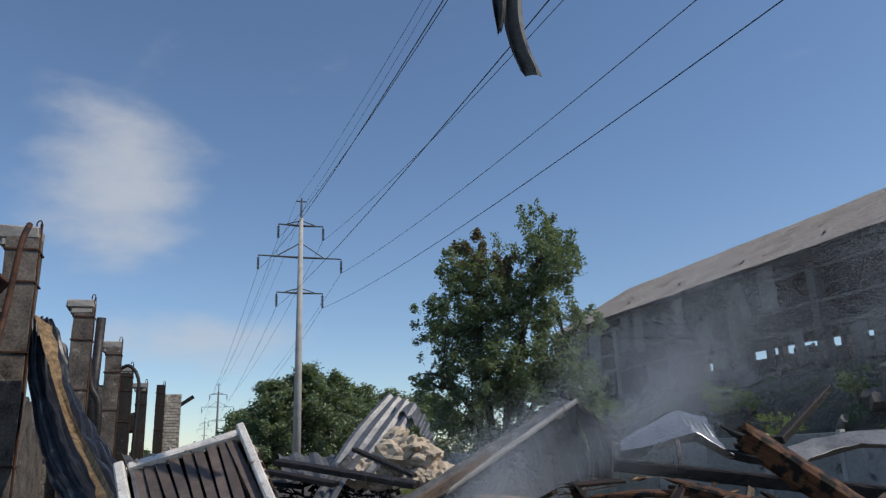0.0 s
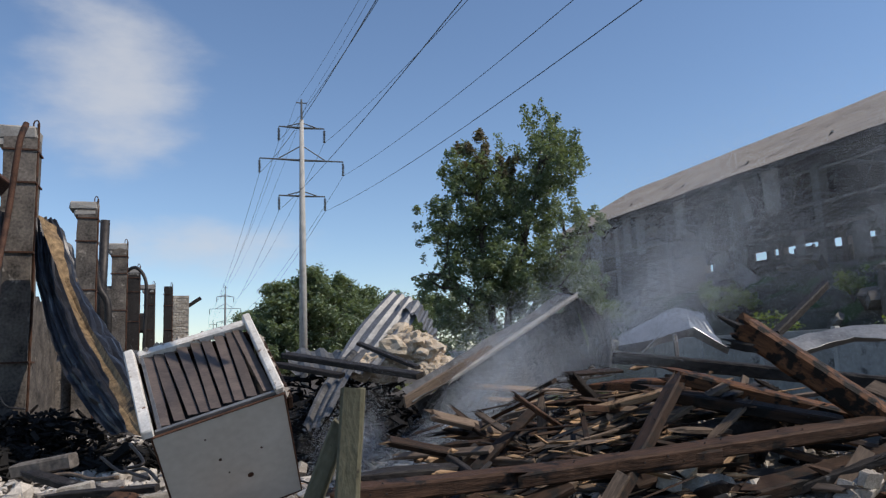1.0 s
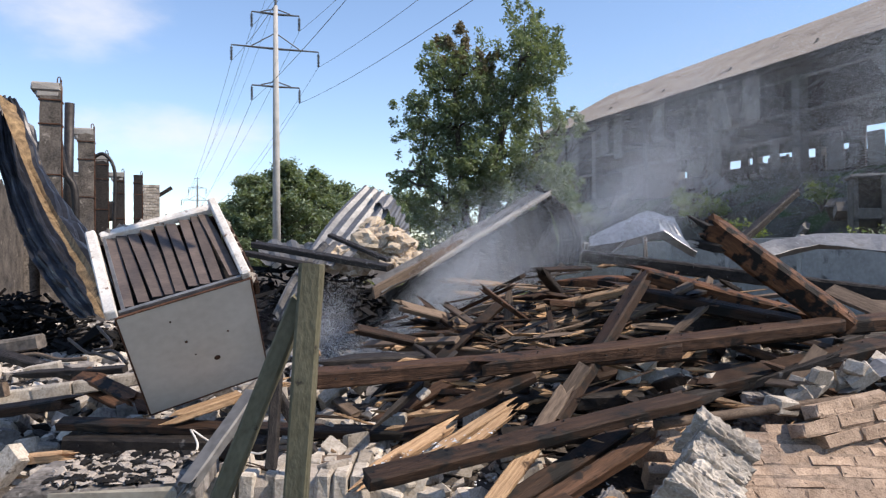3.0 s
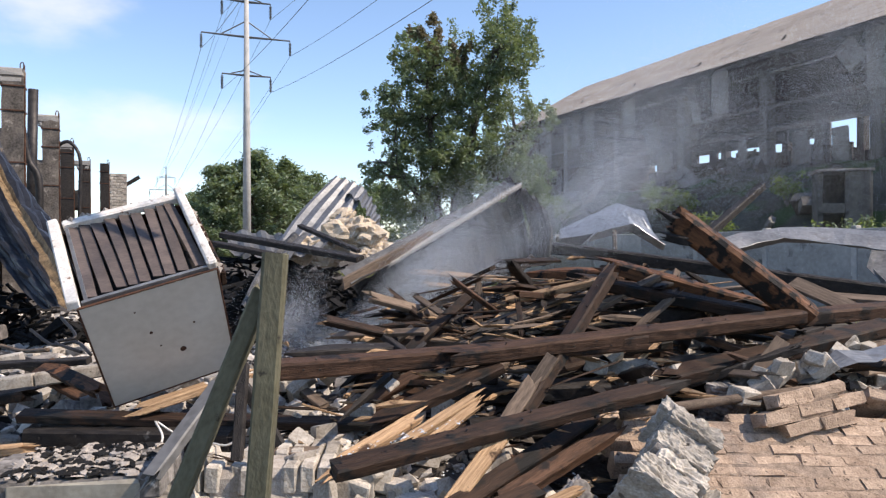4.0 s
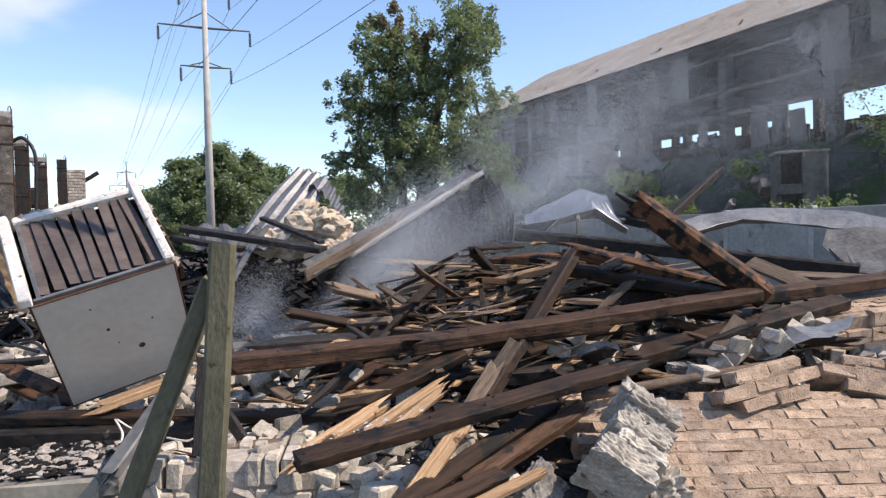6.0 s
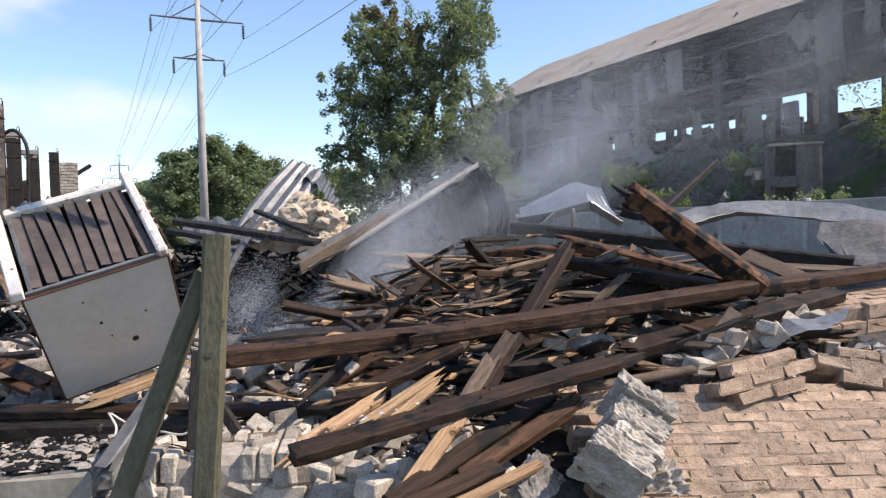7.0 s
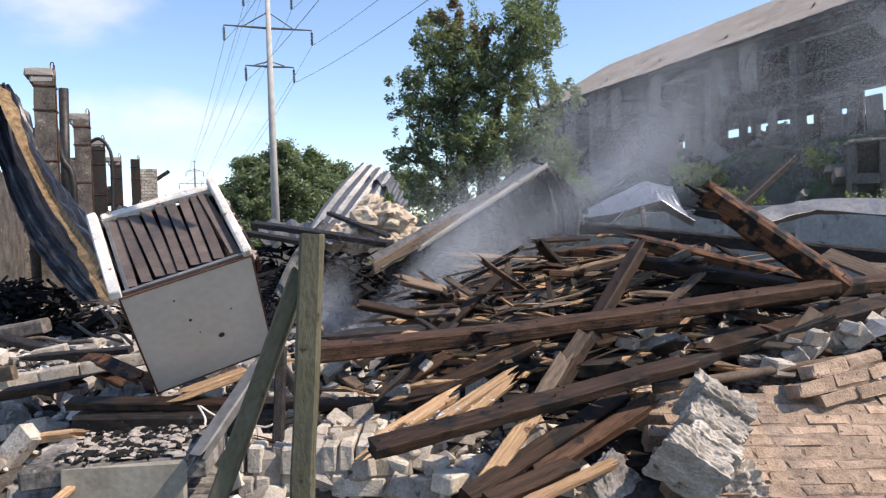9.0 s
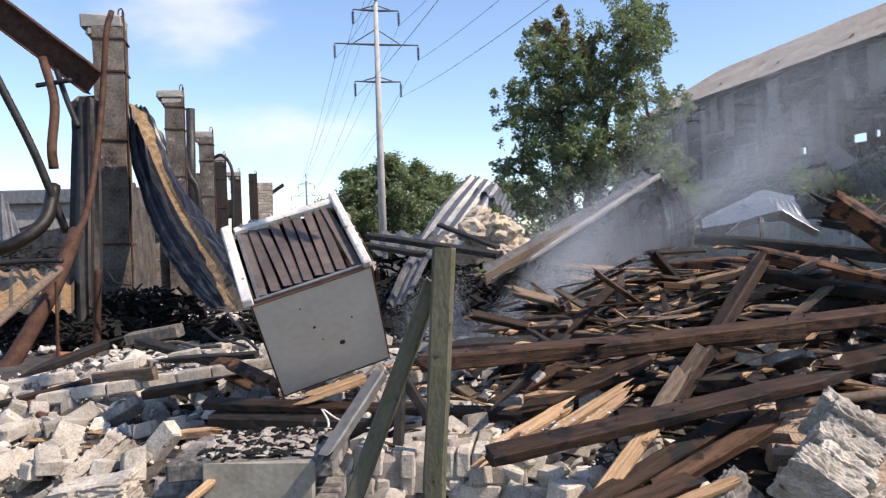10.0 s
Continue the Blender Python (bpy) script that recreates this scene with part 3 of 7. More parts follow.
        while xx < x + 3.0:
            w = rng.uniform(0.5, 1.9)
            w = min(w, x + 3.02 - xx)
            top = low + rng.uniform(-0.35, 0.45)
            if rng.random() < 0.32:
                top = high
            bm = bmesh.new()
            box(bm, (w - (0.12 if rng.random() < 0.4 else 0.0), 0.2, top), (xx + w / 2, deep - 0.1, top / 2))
            part("rear_wall_panel", bm, SHADED_INSIDE, t)
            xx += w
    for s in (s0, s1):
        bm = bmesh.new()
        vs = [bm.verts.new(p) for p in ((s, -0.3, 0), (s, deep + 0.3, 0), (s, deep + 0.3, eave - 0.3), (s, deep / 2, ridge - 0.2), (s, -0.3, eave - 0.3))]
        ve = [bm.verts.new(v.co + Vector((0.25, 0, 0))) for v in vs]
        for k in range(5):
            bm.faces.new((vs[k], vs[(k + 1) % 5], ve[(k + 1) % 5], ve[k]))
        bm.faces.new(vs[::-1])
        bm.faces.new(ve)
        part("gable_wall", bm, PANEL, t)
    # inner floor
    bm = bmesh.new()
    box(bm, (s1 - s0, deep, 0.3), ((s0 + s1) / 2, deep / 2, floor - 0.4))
    part("floor_slab", bm, SHADED_INSIDE, t)
    # roof trusses seen against the dark, in the same shade-dark colour
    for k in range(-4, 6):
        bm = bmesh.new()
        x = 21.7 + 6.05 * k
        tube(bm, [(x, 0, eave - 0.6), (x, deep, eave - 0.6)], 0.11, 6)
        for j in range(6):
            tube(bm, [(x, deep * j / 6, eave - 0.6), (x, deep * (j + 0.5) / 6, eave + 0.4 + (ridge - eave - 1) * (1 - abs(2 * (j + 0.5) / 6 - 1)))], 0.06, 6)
        part("roof_truss", bm, SHADED_INSIDE, t)


hall()


def bank():
    """The overgrown heap of earth and rubble along the foot of the hall."""
    n, m = 150, 26
    verts = []
    for i in range(n + 1):
        x = -8 + 66 * i / n
        for j in range(m + 1):
            y = -14.0 + 14.6 * j / m
            f = smooth_step(-13.5, 0.2, y)
            z = -0.4 + 6.2 * f * (0.93 + 0.1 * noise.noise((x * 0.12, 0, 0))) + 0.35 * noise.noise((x * 0.5, y * 0.5, 2)) + 0.14 * noise.noise((x * 1.7, y * 1.7, 5))
            verts.append((x, y, z))
    faces = [(i * (m + 1) + j, (i + 1) * (m + 1) + j, (i + 1) * (m + 1) + j + 1, i * (m + 1) + j + 1) for i in range(n) for j in range(m)]
    ob = raw_part("earth_bank", verts, faces, EARTH)
    ob.matrix_world = hall_pose()
    tagged(ob, "dark overgrown bank of earth against the hall", "bank", kind="structure")
    rng = random.Random(8)
    for k in range(34):
        x, y = rng.uniform(8, 46), rng.uniform(-8.5, -0.6)
        bm = bmesh.new()
        s = rng.uniform(0.35, 1.1)
        box(bm, (s * rng.uniform(0.9, 2.2), s * rng.uniform(0.5, 1), s * rng.uniform(0.15, 0.5)), (0, 0, 0), 0.03, jitter=0.05, rng=rng)
        f = smooth_step(-13.5, 0.2, y)
        ob = part("concrete_chunk", bm, PANEL)
        ob.matrix_world = hall_pose() @ pose(x, y, -0.35 + 6.1 * f + 0.1, rng.uniform(10, 60), rng.uniform(-30, 30), rng.uniform(0, 180))
        tagged(ob, "broken slab of grey concrete lying on the bank", "rubble", "chunks on the bank")


bank()


def leaf_cloud(rng, count, size, spots, flat=0.6):
    """Verts and faces of many small bent leaf sprays gathered in clumps: spots are (centre, radius)."""
    verts, faces = [], []
    total = sum(r ** 2 for _, r in spots)
    for c, r in spots:
        for _ in range(int(count * r ** 2 / total)):
            while True:
                d = Vector((rng.gauss(0, 0.5), rng.gauss(0, 0.5), rng.gauss(0, 0.5)))
                if d.length < 1.25:
                    break
            p = Vector(c) + Vector((d.x, d.y, d.z * flat)) * r
            q = Euler((rng.uniform(-0.9, 0.9), rng.uniform(-0.9, 0.9), rng.uniform(0, 6.28))).to_matrix()
            s = size * rng.uniform(0.6, 1.4)
            k = len(verts)
            for v in ((-0.5, 0, 0), (0, -0.28, 0.1), (0.5, 0, 0), (0, 0.28, 0.1)):
                verts.append(p + q @ (Vector(v) * s))
            faces += [(k, k + 1, k + 2), (k, k + 2, k + 3)]
    return verts, faces


def tree(base, height, width, seed, leaves, size, label, leaf, name="tree", group="", low=0.2):
    rng = random.Random(seed)
    t = thing(name, label, "tree", group, Matrix.Translation(base))
    bm = bmesh.new()
    spots = []
    n = int(26 + height * 3.5)
    top = Vector((width * 0.05, 0, height * 0.97))
    trunk = [Vector((0, 0, -0.3))] + [top * k / 7 + Vector((rng.uniform(-0.1, 0.1), rng.uniform(-0.1, 0.1), 0)) * (height / 10) for k in range(1, 8)]
    tube(bm, trunk, [height * 0.021 * (1 - k / 8.5) for k in range(8)], 8)
    for k in range(n):
        f = low + (0.97 - low) * (k + rng.random()) / n
        p0 = top * f
        a = k * 2.4 + rng.uniform(-0.5, 0.5)
        g = (f - low) / (1 - low)
        wide = (0.62 + 1.5 * g if g < 0.25 else 1.0 - 0.88 * ((g - 0.25) / 0.75) ** 1.25)
        reach = width * 0.5 * wide * rng.uniform(0.72, 1.12)
        rise = reach * rng.uniform(0.15, 0.6) * (0.3 + g)
        tip = p0 + Vector((math.cos(a) * reach, math.sin(a) * reach, rise))
        mid = p0.lerp(tip, 0.5) + Vector((0, 0, -0.05 * reach))
        r0 = height * 0.008 * (1.2 - f)
        tube(bm, [p0, mid, tip], [r0, r0 * 0.6, r0 * 0.2], 5, cap=False)
        for q in (0.3, 0.55, 0.8, 1.0):
            c = p0.lerp(tip, q) + Vector([rng.uniform(-0.12, 0.12) * reach for _ in range(3)])
            spots.append((c, width * rng.uniform(0.055, 0.10)))
    for k in range(5):
        spots.append((top * (0.86 + 0.035 * k), width * (0.085 - 0.012 * k)))
    part("trunk", bm, BARK, t, smooth=True)
    v, f = leaf_cloud(rng, leaves, size, spots, 0.85)
    c = raw_part("crown", v, f, leaf, t)
    c["kind"] = "stuff"
    return t


def poplar(base):
    """The many-stemmed poplar by the hall: boughs to separate masses of foliage, with sky between them and tufts standing up at the top."""
    rng = random.Random(3)
    t = thing("poplar_tree", "large leafy poplar with scorched brown upper branches", "tree", "", Matrix.Translation(base))
    masses = [(1.82, 10.04, 0.52), (2.51, 9.47, 0.52), (1.76, 9.07, 0.98), (2.51, 8.08, 0.88), (1.35, 7.7, 0.93), (-0.63, 9.16, 0.57), (-1.54, 8.34, 0.62), (-0.57, 8.19, 0.88), (0.39, 8.69, 0.46),
              (-2.16, 6.79, 0.72), (-1.13, 6.96, 0.93), (-0.02, 6.92, 0.93), (2.21, 6.83, 0.77), (3.19, 6.39, 0.57), (0.97, 6.36, 0.83), (-1.68, 5.85, 0.72), (-0.59, 5.51, 0.83), (-2.72, 4.49, 0.46), (-1.83, 4.56, 0.57),
              (0.38, 4.97, 1.03), (1.59, 5.13, 0.88), (2.72, 4.4, 0.88), (1.81, 4.04, 1.03), (3.07, 3.8, 0.72), (0.42, 3.89, 1.13), (-0.86, 4.03, 0.93), (-1.77, 3.39, 0.72), (0.4, 2.6, 1.0), (-0.9, 2.4, 0.9), (1.8, 2.6, 1.0), (0.55, 7.7, 0.7), (3.0, 2.4, 0.9)]
    wood = bmesh.new()
    stems = [[(0, 0, -0.3), (0.3, 0.1, 3), (0.9, 0, 5.3), (1.5, 0.1, 7.4), (1.85, 0, 9.3)], [(-0.2, 0.2, -0.3), (-0.3, 0.1, 2.6), (-0.5, -0.1, 4.8), (-0.7, 0, 7.0), (-0.65, 0, 8.5)], [(0.2, -0.2, -0.3), (0.6, -0.3, 2.0), (1.7, -0.3, 4.0), (2.6, -0.2, 5.6)], [(-0.3, 0, 1.0), (-0.9, -0.2, 3.0), (-1.9, -0.2, 4.3), (-2.7, -0.1, 4.5)]]
    lines = []
    for line in stems:
        pts = smooth_line(line, 12)
        lines += pts
        tube(wood, pts, [0.19 * (1 - k / 13) for k in range(12)], 7)
    green, brown = [], []
    for x, z, r in masses:
        z *= 0.95
        for layer in range(3):
            c = Vector((x + rng.uniform(-0.2, 0.2) * r, (layer - 1) * rng.uniform(0.7, 1.3) * (0.5 + r), z + rng.uniform(-0.2, 0.2) * r))
            p0 = min(lines, key=lambda q: (q - c).length + (2.0 if q.z > c.z - 0.2 else 0))
            tube(wood, [p0, p0.lerp(c, 0.5) + Vector((0, 0, -0.12)), c + Vector((0, 0, 0.4 * r))], [0.055, 0.035, 0.008], 5, cap=False)
            high = z > 7.5
            for k in range(9):
                d = Vector((rng.gauss(0, 0.5), rng.gauss(0, 0.5), rng.gauss(0, 0.5))) * r
                q = c + d
                to = brown if x < 0.5 and z > 8.0 and rng.random() < 0.75 else green
                to.append((q, r * rng.uniform(0.27, 0.45)))
                if d.length > 0.45 * r:
                    # a twig that sticks out, upwards near the top
                    tip = q + (d.normalized() * 0.35 + Vector((0, 0, 0.7 if high else 0.15))) * r * rng.uniform(0.4, 0.75)
                    tube(wood, [q, tip], [0.012, 0.005], 4, cap=False)
                    for f in (0.35, 0.7, 1.0):
                        to.append((q.lerp(tip, f), r * (0.3 - 0.12 * f)))
    part("trunk", wood, BARK, t, smooth=True)
    v, f = leaf_cloud(rng, 72000, 0.14, green, 1.0)
    raw_part("crown", v, f, LEAF, t)["kind"] = "stuff"
    v, f = leaf_cloud(rng, 6500, 0.14, brown, 1.0)
    raw_part("dry_foliage", v, f, DRY_LEAF, t, "scorched brown leaves on the upper boughs")["kind"] = "stuff"


poplar((1.84, 26.83, 0.2))
for k, (x, y, h, w) in enumerate(((-17.55, 71.83, 9.6, 7.5), (-14.84, 73.83, 11.2, 8.5), (-12.54, 77.83, 10.6, 9), (-10.89, 84.83, 10.0, 10), (-25.11, 89.83, 8.0, 10), (-8.22, 89.83, 9.5, 11), (-3.73, 94.83, 9.5, 12))):
    tree((x, y, 0), h, w, 30 + k, 12000, 0.4, "distant broad-leaved tree in full green leaf", FAR_LEAF, group="far trees", low=0.06)
for k in range(5):
    p = Vector((-48.70, 129.67, 8.01)) + Vector((k * 7 - 26, k * 9, 0))
    tree((p.x, p.y, 0), 3.2 + k % 3, 7, 50 + k, 1800, 0.5, "low distant bush on the skyline", FAR_LEAF, name="bush", group="far bushes", low=0.02)


def bush(at, size, seed, leaf=WEED, count=700):
    rng = random.Random(seed)
    t = thing("bush", "straggly green bush growing on the bank", "bush", "bushes on the bank", Matrix.Translation(at))
    bm = bmesh.new()
    spots = []
    for k in range(9):
        a = rng.uniform(0, 6.28)
        tip = Vector((math.cos(a) * size * 0.5, math.sin(a) * size * 0.5, size * rng.uniform(0.4, 1.0)))
        tube(bm, [(0, 0, -0.2), tip * 0.5, tip], [0.03, 0.02, 0.008], 5)
        spots += [(tip, size * 0.25), (tip * 0.6, size * 0.25)]
    part("stem", bm, BARK, t)
    v, f = leaf_cloud(rng, count, 0.13, spots, 0.8)
    part_ob = raw_part("foliage", v, f, leaf, t)
    part_ob["kind"] = "stuff"


def bushes():
    rng = random.Random(12)
    for k in range(62):
        s, y = rng.uniform(8, 46), rng.uniform(-12.5, -3.0)
        if k < 34:
            y = rng.uniform(-13.5, -10.5)
        p = hall_pose() @ Vector((s, y, -0.4 + 6.1 * smooth_step(-13.5, 0.2, y)))
        bush(p, rng.uniform(0.7, 1.7), 100 + k, WEED if rng.random() < 0.6 else LEAF)
    for s in (15.5, 13.5, 11.0):
        bush(hall_pose() @ Vector((s, -5.0, 3.2)), 2.8, 300 + int(s * 2), WEED, 1800)


bushes()


def fence():
    t = thing("concrete_fence", "low weathered fence of grey concrete panels", "fence", at=Matrix())
    a = Vector((0.3, -0.2, 0)) + N * 15.0 + U * 4
    d = U
    n = 16
    ang = math.degrees(math.atan2(d.y, d.x))
    for k in range(n):
        bm = bmesh.new()
        box(bm, (2.4, 0.1, 2.0), (1.25, 0, 1.0), 0.015)
        q = part("fence_panel", bm, FENCE, t)
        q.matrix_world = pose(*(a + d * 2.5 * k), 0, 0, ang)
        bm = bmesh.new()
        box(bm, (0.14, 0.18, 2.06), (0, 0, 1.03), 0.015)
        q = part("fence_post", bm, FENCE, t)
        q.matrix_world = pose(*(a + d * 2.5 * k), 0, 0, ang)


fence()


def shed():
    t = thing("concrete_shed", "small broken concrete booth at the foot of the bank", "shed", at=Matrix.Translation((14.94, 23.83, 2.26)) @ pose(0, 0, 0, 0, 0, -22))
    for w, d, h, x, y, z in ((0.16, 1.1, 1.9, -0.7, 0, 0.85), (0.75, 0.16, 1.9, 0.4, -0.5, 0.85), (0.16, 1.1, 1.9, 0.75, 0, 0.85), (1.6, 0.16, 1.9, 0, 0.55, 0.85), (0.75, 0.1, 0.35, -0.3, -0.5, 0.6)):
        bm = bmesh.new()
        box(bm, (w, d, h), (x, y, z), 0.02)
        part("wall", bm, PANEL, t)
    bm = bmesh.new()
    box(bm, (1.75, 1.35, 0.08), (0, 0, 1.84), 0.02, jitter=0.02, rng=random.Random(1))
    part("roof", bm, PANEL, t)


shed()

# ---- the burnt building's columns ----
def column(base, top, k, head=True, material=BURNT_CONCRETE, w=0.42):
    rng = random.Random(70 + k)
    t = thing("concrete_column", "fire-blackened concrete column with a corbel head and rusty straps", "column", "row of burnt columns", Matrix.Translation(base) @ pose(0, 0, 0, 0, 0, 20.3))
    bm = bmesh.new()
    h = top - base[2]
    n = 14
    rings = []
    for i in range(n + 1):
        z = h * i / n - (0.3 if i == 0 else 0)
        rings.append([bm.verts.new((sx * w / 2 * rng.uniform(0.94, 1.02), sy * w / 2 * rng.uniform(0.94, 1.02), z)) for sx, sy in ((-1, -1), (0, -1.02), (1, -1), (1.02, 0), (1, 1), (0, 1.02), (-1, 1), (-1.02, 0))])
    for a, b in zip(rings, rings[1:]):
        for q in range(8):
            bm.faces.new((a[q], a[(q + 1) % 8], b[(q + 1) % 8], b[q]))
    bm.faces.new(rings[-1])
    top_part = part("shaft", bm, material, t)
    if head:
        bm = bmesh.new()
        box(bm, (w * 1.4, w * 1.05, 0.22), (-w * 0.2, 0, h - 0.09), 0.03, jitter=0.015, rng=rng)
        box(bm, (w * 1.15, w * 0.98, 0.16), (-w * 0.12, 0, h - 0.27), 0.04, jitter=0.015, rng=rng)
        top_part = part("head", bm, CONCRETE, t, "chipped grey concrete head")
        bm = bmesh.new()
        box(bm, (w * 1.2, w * 1.0, 0.9), (-w * 0.7, 0, h * 0.68), 0.12, jitter=0.02, rng=rng)
        part("corbel", bm, material, t)
    bm = bmesh.new()
    tube(bm, [(w * 0.52, -w * 0.3, 0), (w * 0.54, -w * 0.3, h * 0.5), (w * 0.5, -w * 0.28, h + 0.1)], 0.025, 6)
    part("strap", bm, RUST, t, "rusty steel bar")
    for f in (0.3, 0.62, 0.83, 0.93):
        bm = bmesh.new()
        box(bm, (w * 1.1, w * 1.1, 0.03), (0, 0, h * f))
        part("band", bm, RUST, t, "rusty steel band")
    bm = bmesh.new()
    tube(bm, smooth_line([(w * 0.3, 0, h), (w * 0.3, 0, h + 0.16), (w * 0.42, 0, h + 0.2), (w * 0.48, 0, h + 0.1)], 8), 0.014, 6)
    part("lifting_loop", bm, RUST, top_part)
    return t


ROW = Vector((-9.3, 17.9, 0))
STEP = U * 6.0
column(ROW - STEP + Vector((0.05, -0.3, 0.1)), 5.81, 0, w=0.5)
column(Vector((-9.0, 17.9, 0)), 5.83, 1, w=0.46)
column(Vector((-10.75, 23.5, 0)), 5.69, 2, w=0.46)
column(Vector((-12.75, 29.1, 0)), 5.65, 3, True, CHAR, 0.46)
column(Vector((-13.95, 33.5, 0)), 5.44, 4, True, CHAR, 0.46)
column(Vector((-14.07, 36.0, 0)), 5.62, 5, False, CHAR, 0.4)


def brick_pier(at, w, d, h, label):
    t = thing("brick_pier", label, "pier", "", Matrix.Translation(at) @ pose(0, 0, 0, 0, 0, 20.3))
    bm = bmesh.new()
    box(bm, (w - 0.04, d - 0.04, h - 0.03), (0, 0, h / 2))
    part("core", bm, MORTAR, t)
    for k in range(int(h / 0.15)):
        for j in range(max(1, int(w / 0.25))):
            o = new("brick", LAID[(k * 3 + j) % 5])
            o.parent = t
            o.scale = (0.95, 1.0, 1.55)
            o.location = (-w / 2 + 0.125 + 0.25 * j + (0.06 if k % 2 else -0.06), -d / 2 + 0.04, 0.08 + 0.15 * k)


brick_pier((-14.55, 39.0, 0), 0.85, 0.7, 5.43, "pale brick pier still standing at the end of the burnt wall")
PIER = Vector((-14.55, 39.0, -0.55))
timber(PIER + Vector((0.2, 0, 5.3)), PIER + Vector((1.0, 0.2, 5.85)), 0.4, 0.16, CHAR, "charred roof board sticking out from the brick pier")
# blackened wall between the far columns
for k in range(-1, 4):
    bm = bmesh.new()
    rng = random.Random(k)
    n = 12
    lo = [bm.verts.new((-2.6 + 5.2 * i / n, 0, -0.3)) for i in range(n + 1)]
    hi = [bm.verts.new((-2.6 + 5.2 * i / n, 0, (3.3 if k < 0 else 2.6 + 0.7 * k * (k < 3)) * (0.75 + 0.25 * rng.random() + 0.2 * noise.noise((i * 0.6, k, 0))))) for i in range(n + 1)]
    for i in range(n):
        bm.faces.new((lo[i], lo[i + 1], hi[i + 1], hi[i]))
    ob = part("burnt_wall", bm, BURNT_CONCRETE)
    s = ob.modifiers.new("thickness", "SOLIDIFY")
    s.thickness = 0.25
    ob.matrix_world = Matrix.Translation(ROW + STEP * (k + 0.5) + Vector((-0.25 + 0.4 * max(k, 0), -0.1, 0.1))) @ pose(0, 0, 0, 0, 0, 110.3)
    tagged(ob, "jagged remains of a soot-black wall between columns", "wall", "burnt wall remains")
bm = bmesh.new()
tube(bm, [(-10.49, 21.71, 1.78), (-10.41, 21.71, 6.17)], 0.14, 10)
tagged(part("chimney_pipe", bm, BLACK_STEEL, smooth=True), "tall blackened steel pipe standing among the columns", "pipe")
bm = bmesh.new()
tube(bm, smooth_line([(-11.54, 25.51, 5.01), (-11.10, 25.51, 5.20), (-10.73, 25.51, 4.67), (-10.73, 25.51, 3.42), (-10.80, 25.51, 0.94)], 18), 0.06, 8)
tagged(part("bent_pipe", bm, BLACK_STEEL, smooth=True), "thin black pipe bent over between the columns", "pipe")
bm = bmesh.new()
tube(bm, smooth_line([(-9.59, 19.43, 4.72), (-9.41, 19.43, 3.84), (-9.15, 19.43, 3.19), (-9.22, 19.43, 0.80)], 14), 0.1, 8)
tagged(part("bent_pipe", bm, BLACK_STEEL, smooth=True), "thick charred pipe bent down beside a column", "pipe")


# ---- steel wreckage round the nearest column ----
def i_beam(a, b, h, w, label, roll=0):
    a, b = Vector(a), Vector(b)
    ln = (b - a).length
    bm = bmesh.new()
    for size, z in (((ln, w, 0.02), h / 2), ((ln, w, 0.02), -h / 2), ((ln, 0.014, h - 0.02), 0)):
        box(bm, size, (ln / 2, 0, z))
    ob = part("steel_beam", bm, RUST)
    ob.matrix_world = along(a, b, roll)
    return tagged(ob, label, "steel beam")


i_beam((-9.23, 10.31, 6.45), (-6.92, 11.07, 4.47), 0.42, 0.3, "rusty rolled steel beam leaning from the column head", 8)


def pipe(name, pts, r, material, label, n=20, category="pipe", group=""):
    bm = bmesh.new()
    tube(bm, smooth_line(pts, n), r, 8)
    ob = part(name, bm, material, smooth=True)
    return tagged(ob, label, category, group)


pipe("bent_pipe", [(-6.41, 10.77, 5.51), (-6.32, 10.46, 5.08), (-6.34, 10.31, 3.99), (-6.13, 9.70, 2.79), (-5.92, 9.10, 2.11), (-5.86, 8.79, 1.91)], 0.048, RUST, "long rusty pipe bowed down over the column")
pipe("bent_pipe", [(-5.83, 8.79, 1.94), (-5.72, 8.18, 1.30), (-5.75, 7.58, 0.60), (-5.71, 6.97, 0.14)], 0.10, RUST, "thick rusty pipe lying against the column")
pipe("bent_pipe", [(-5.46, 7.88, 1.46), (-5.43, 7.27, 1.18), (-5.47, 6.66, 0.84)], 0.055, GREY_WOOD, "pale scorched pipe lying across the wreckage")
pipe("steel_rod", [(-7.42, 9.40, 4.29), (-7.06, 9.70, 3.17), (-6.80, 10.01, 1.98)], 0.06, BLACK_STEEL, "black steel rod hanging askew")
pipe("twisted_strap", [(-7.52, 10.62, 4.80), (-7.13, 10.31, 4.04), (-6.99, 10.01, 3.29), (-6.97, 10.01, 2.95)], 0.07, RUST, "twisted rusty strap hanging below the beam", category="steel strap")
pipe("twisted_strap", [(-7.29, 10.62, 4.60), (-6.91, 10.31, 4.02), (-6.65, 10.16, 3.59)], 0.045, BLACK_STEEL, "twisted rusty strap hanging below the beam", category="steel strap")
pipe("twisted_strap", [(-7.63, 10.62, 4.38), (-6.85, 10.31, 4.35)], 0.04, BLACK_STEEL, "twisted rusty strap hanging below the beam", category="steel strap")
pipe("bent_pipe", [(-6.98, 10.01, 2.69), (-6.92, 9.70, 2.16), (-7.16, 9.40, 1.84), (-7.56, 9.40, 1.73)], 0.1, BLACK_STEEL, "black crumpled duct among the wreckage")
pipe("steel_rod", [(-5.45, 8.64, 1.43), (-5.50, 8.64, 0.40)], 0.05, RUST, "upright rusty pipe in the rubble")
pipe("steel_rod", [(-5.51, 7.88, 1.31), (-5.52, 7.88, 0.36)], 0.02, RUST, "thin upright rusty bar in the rubble")
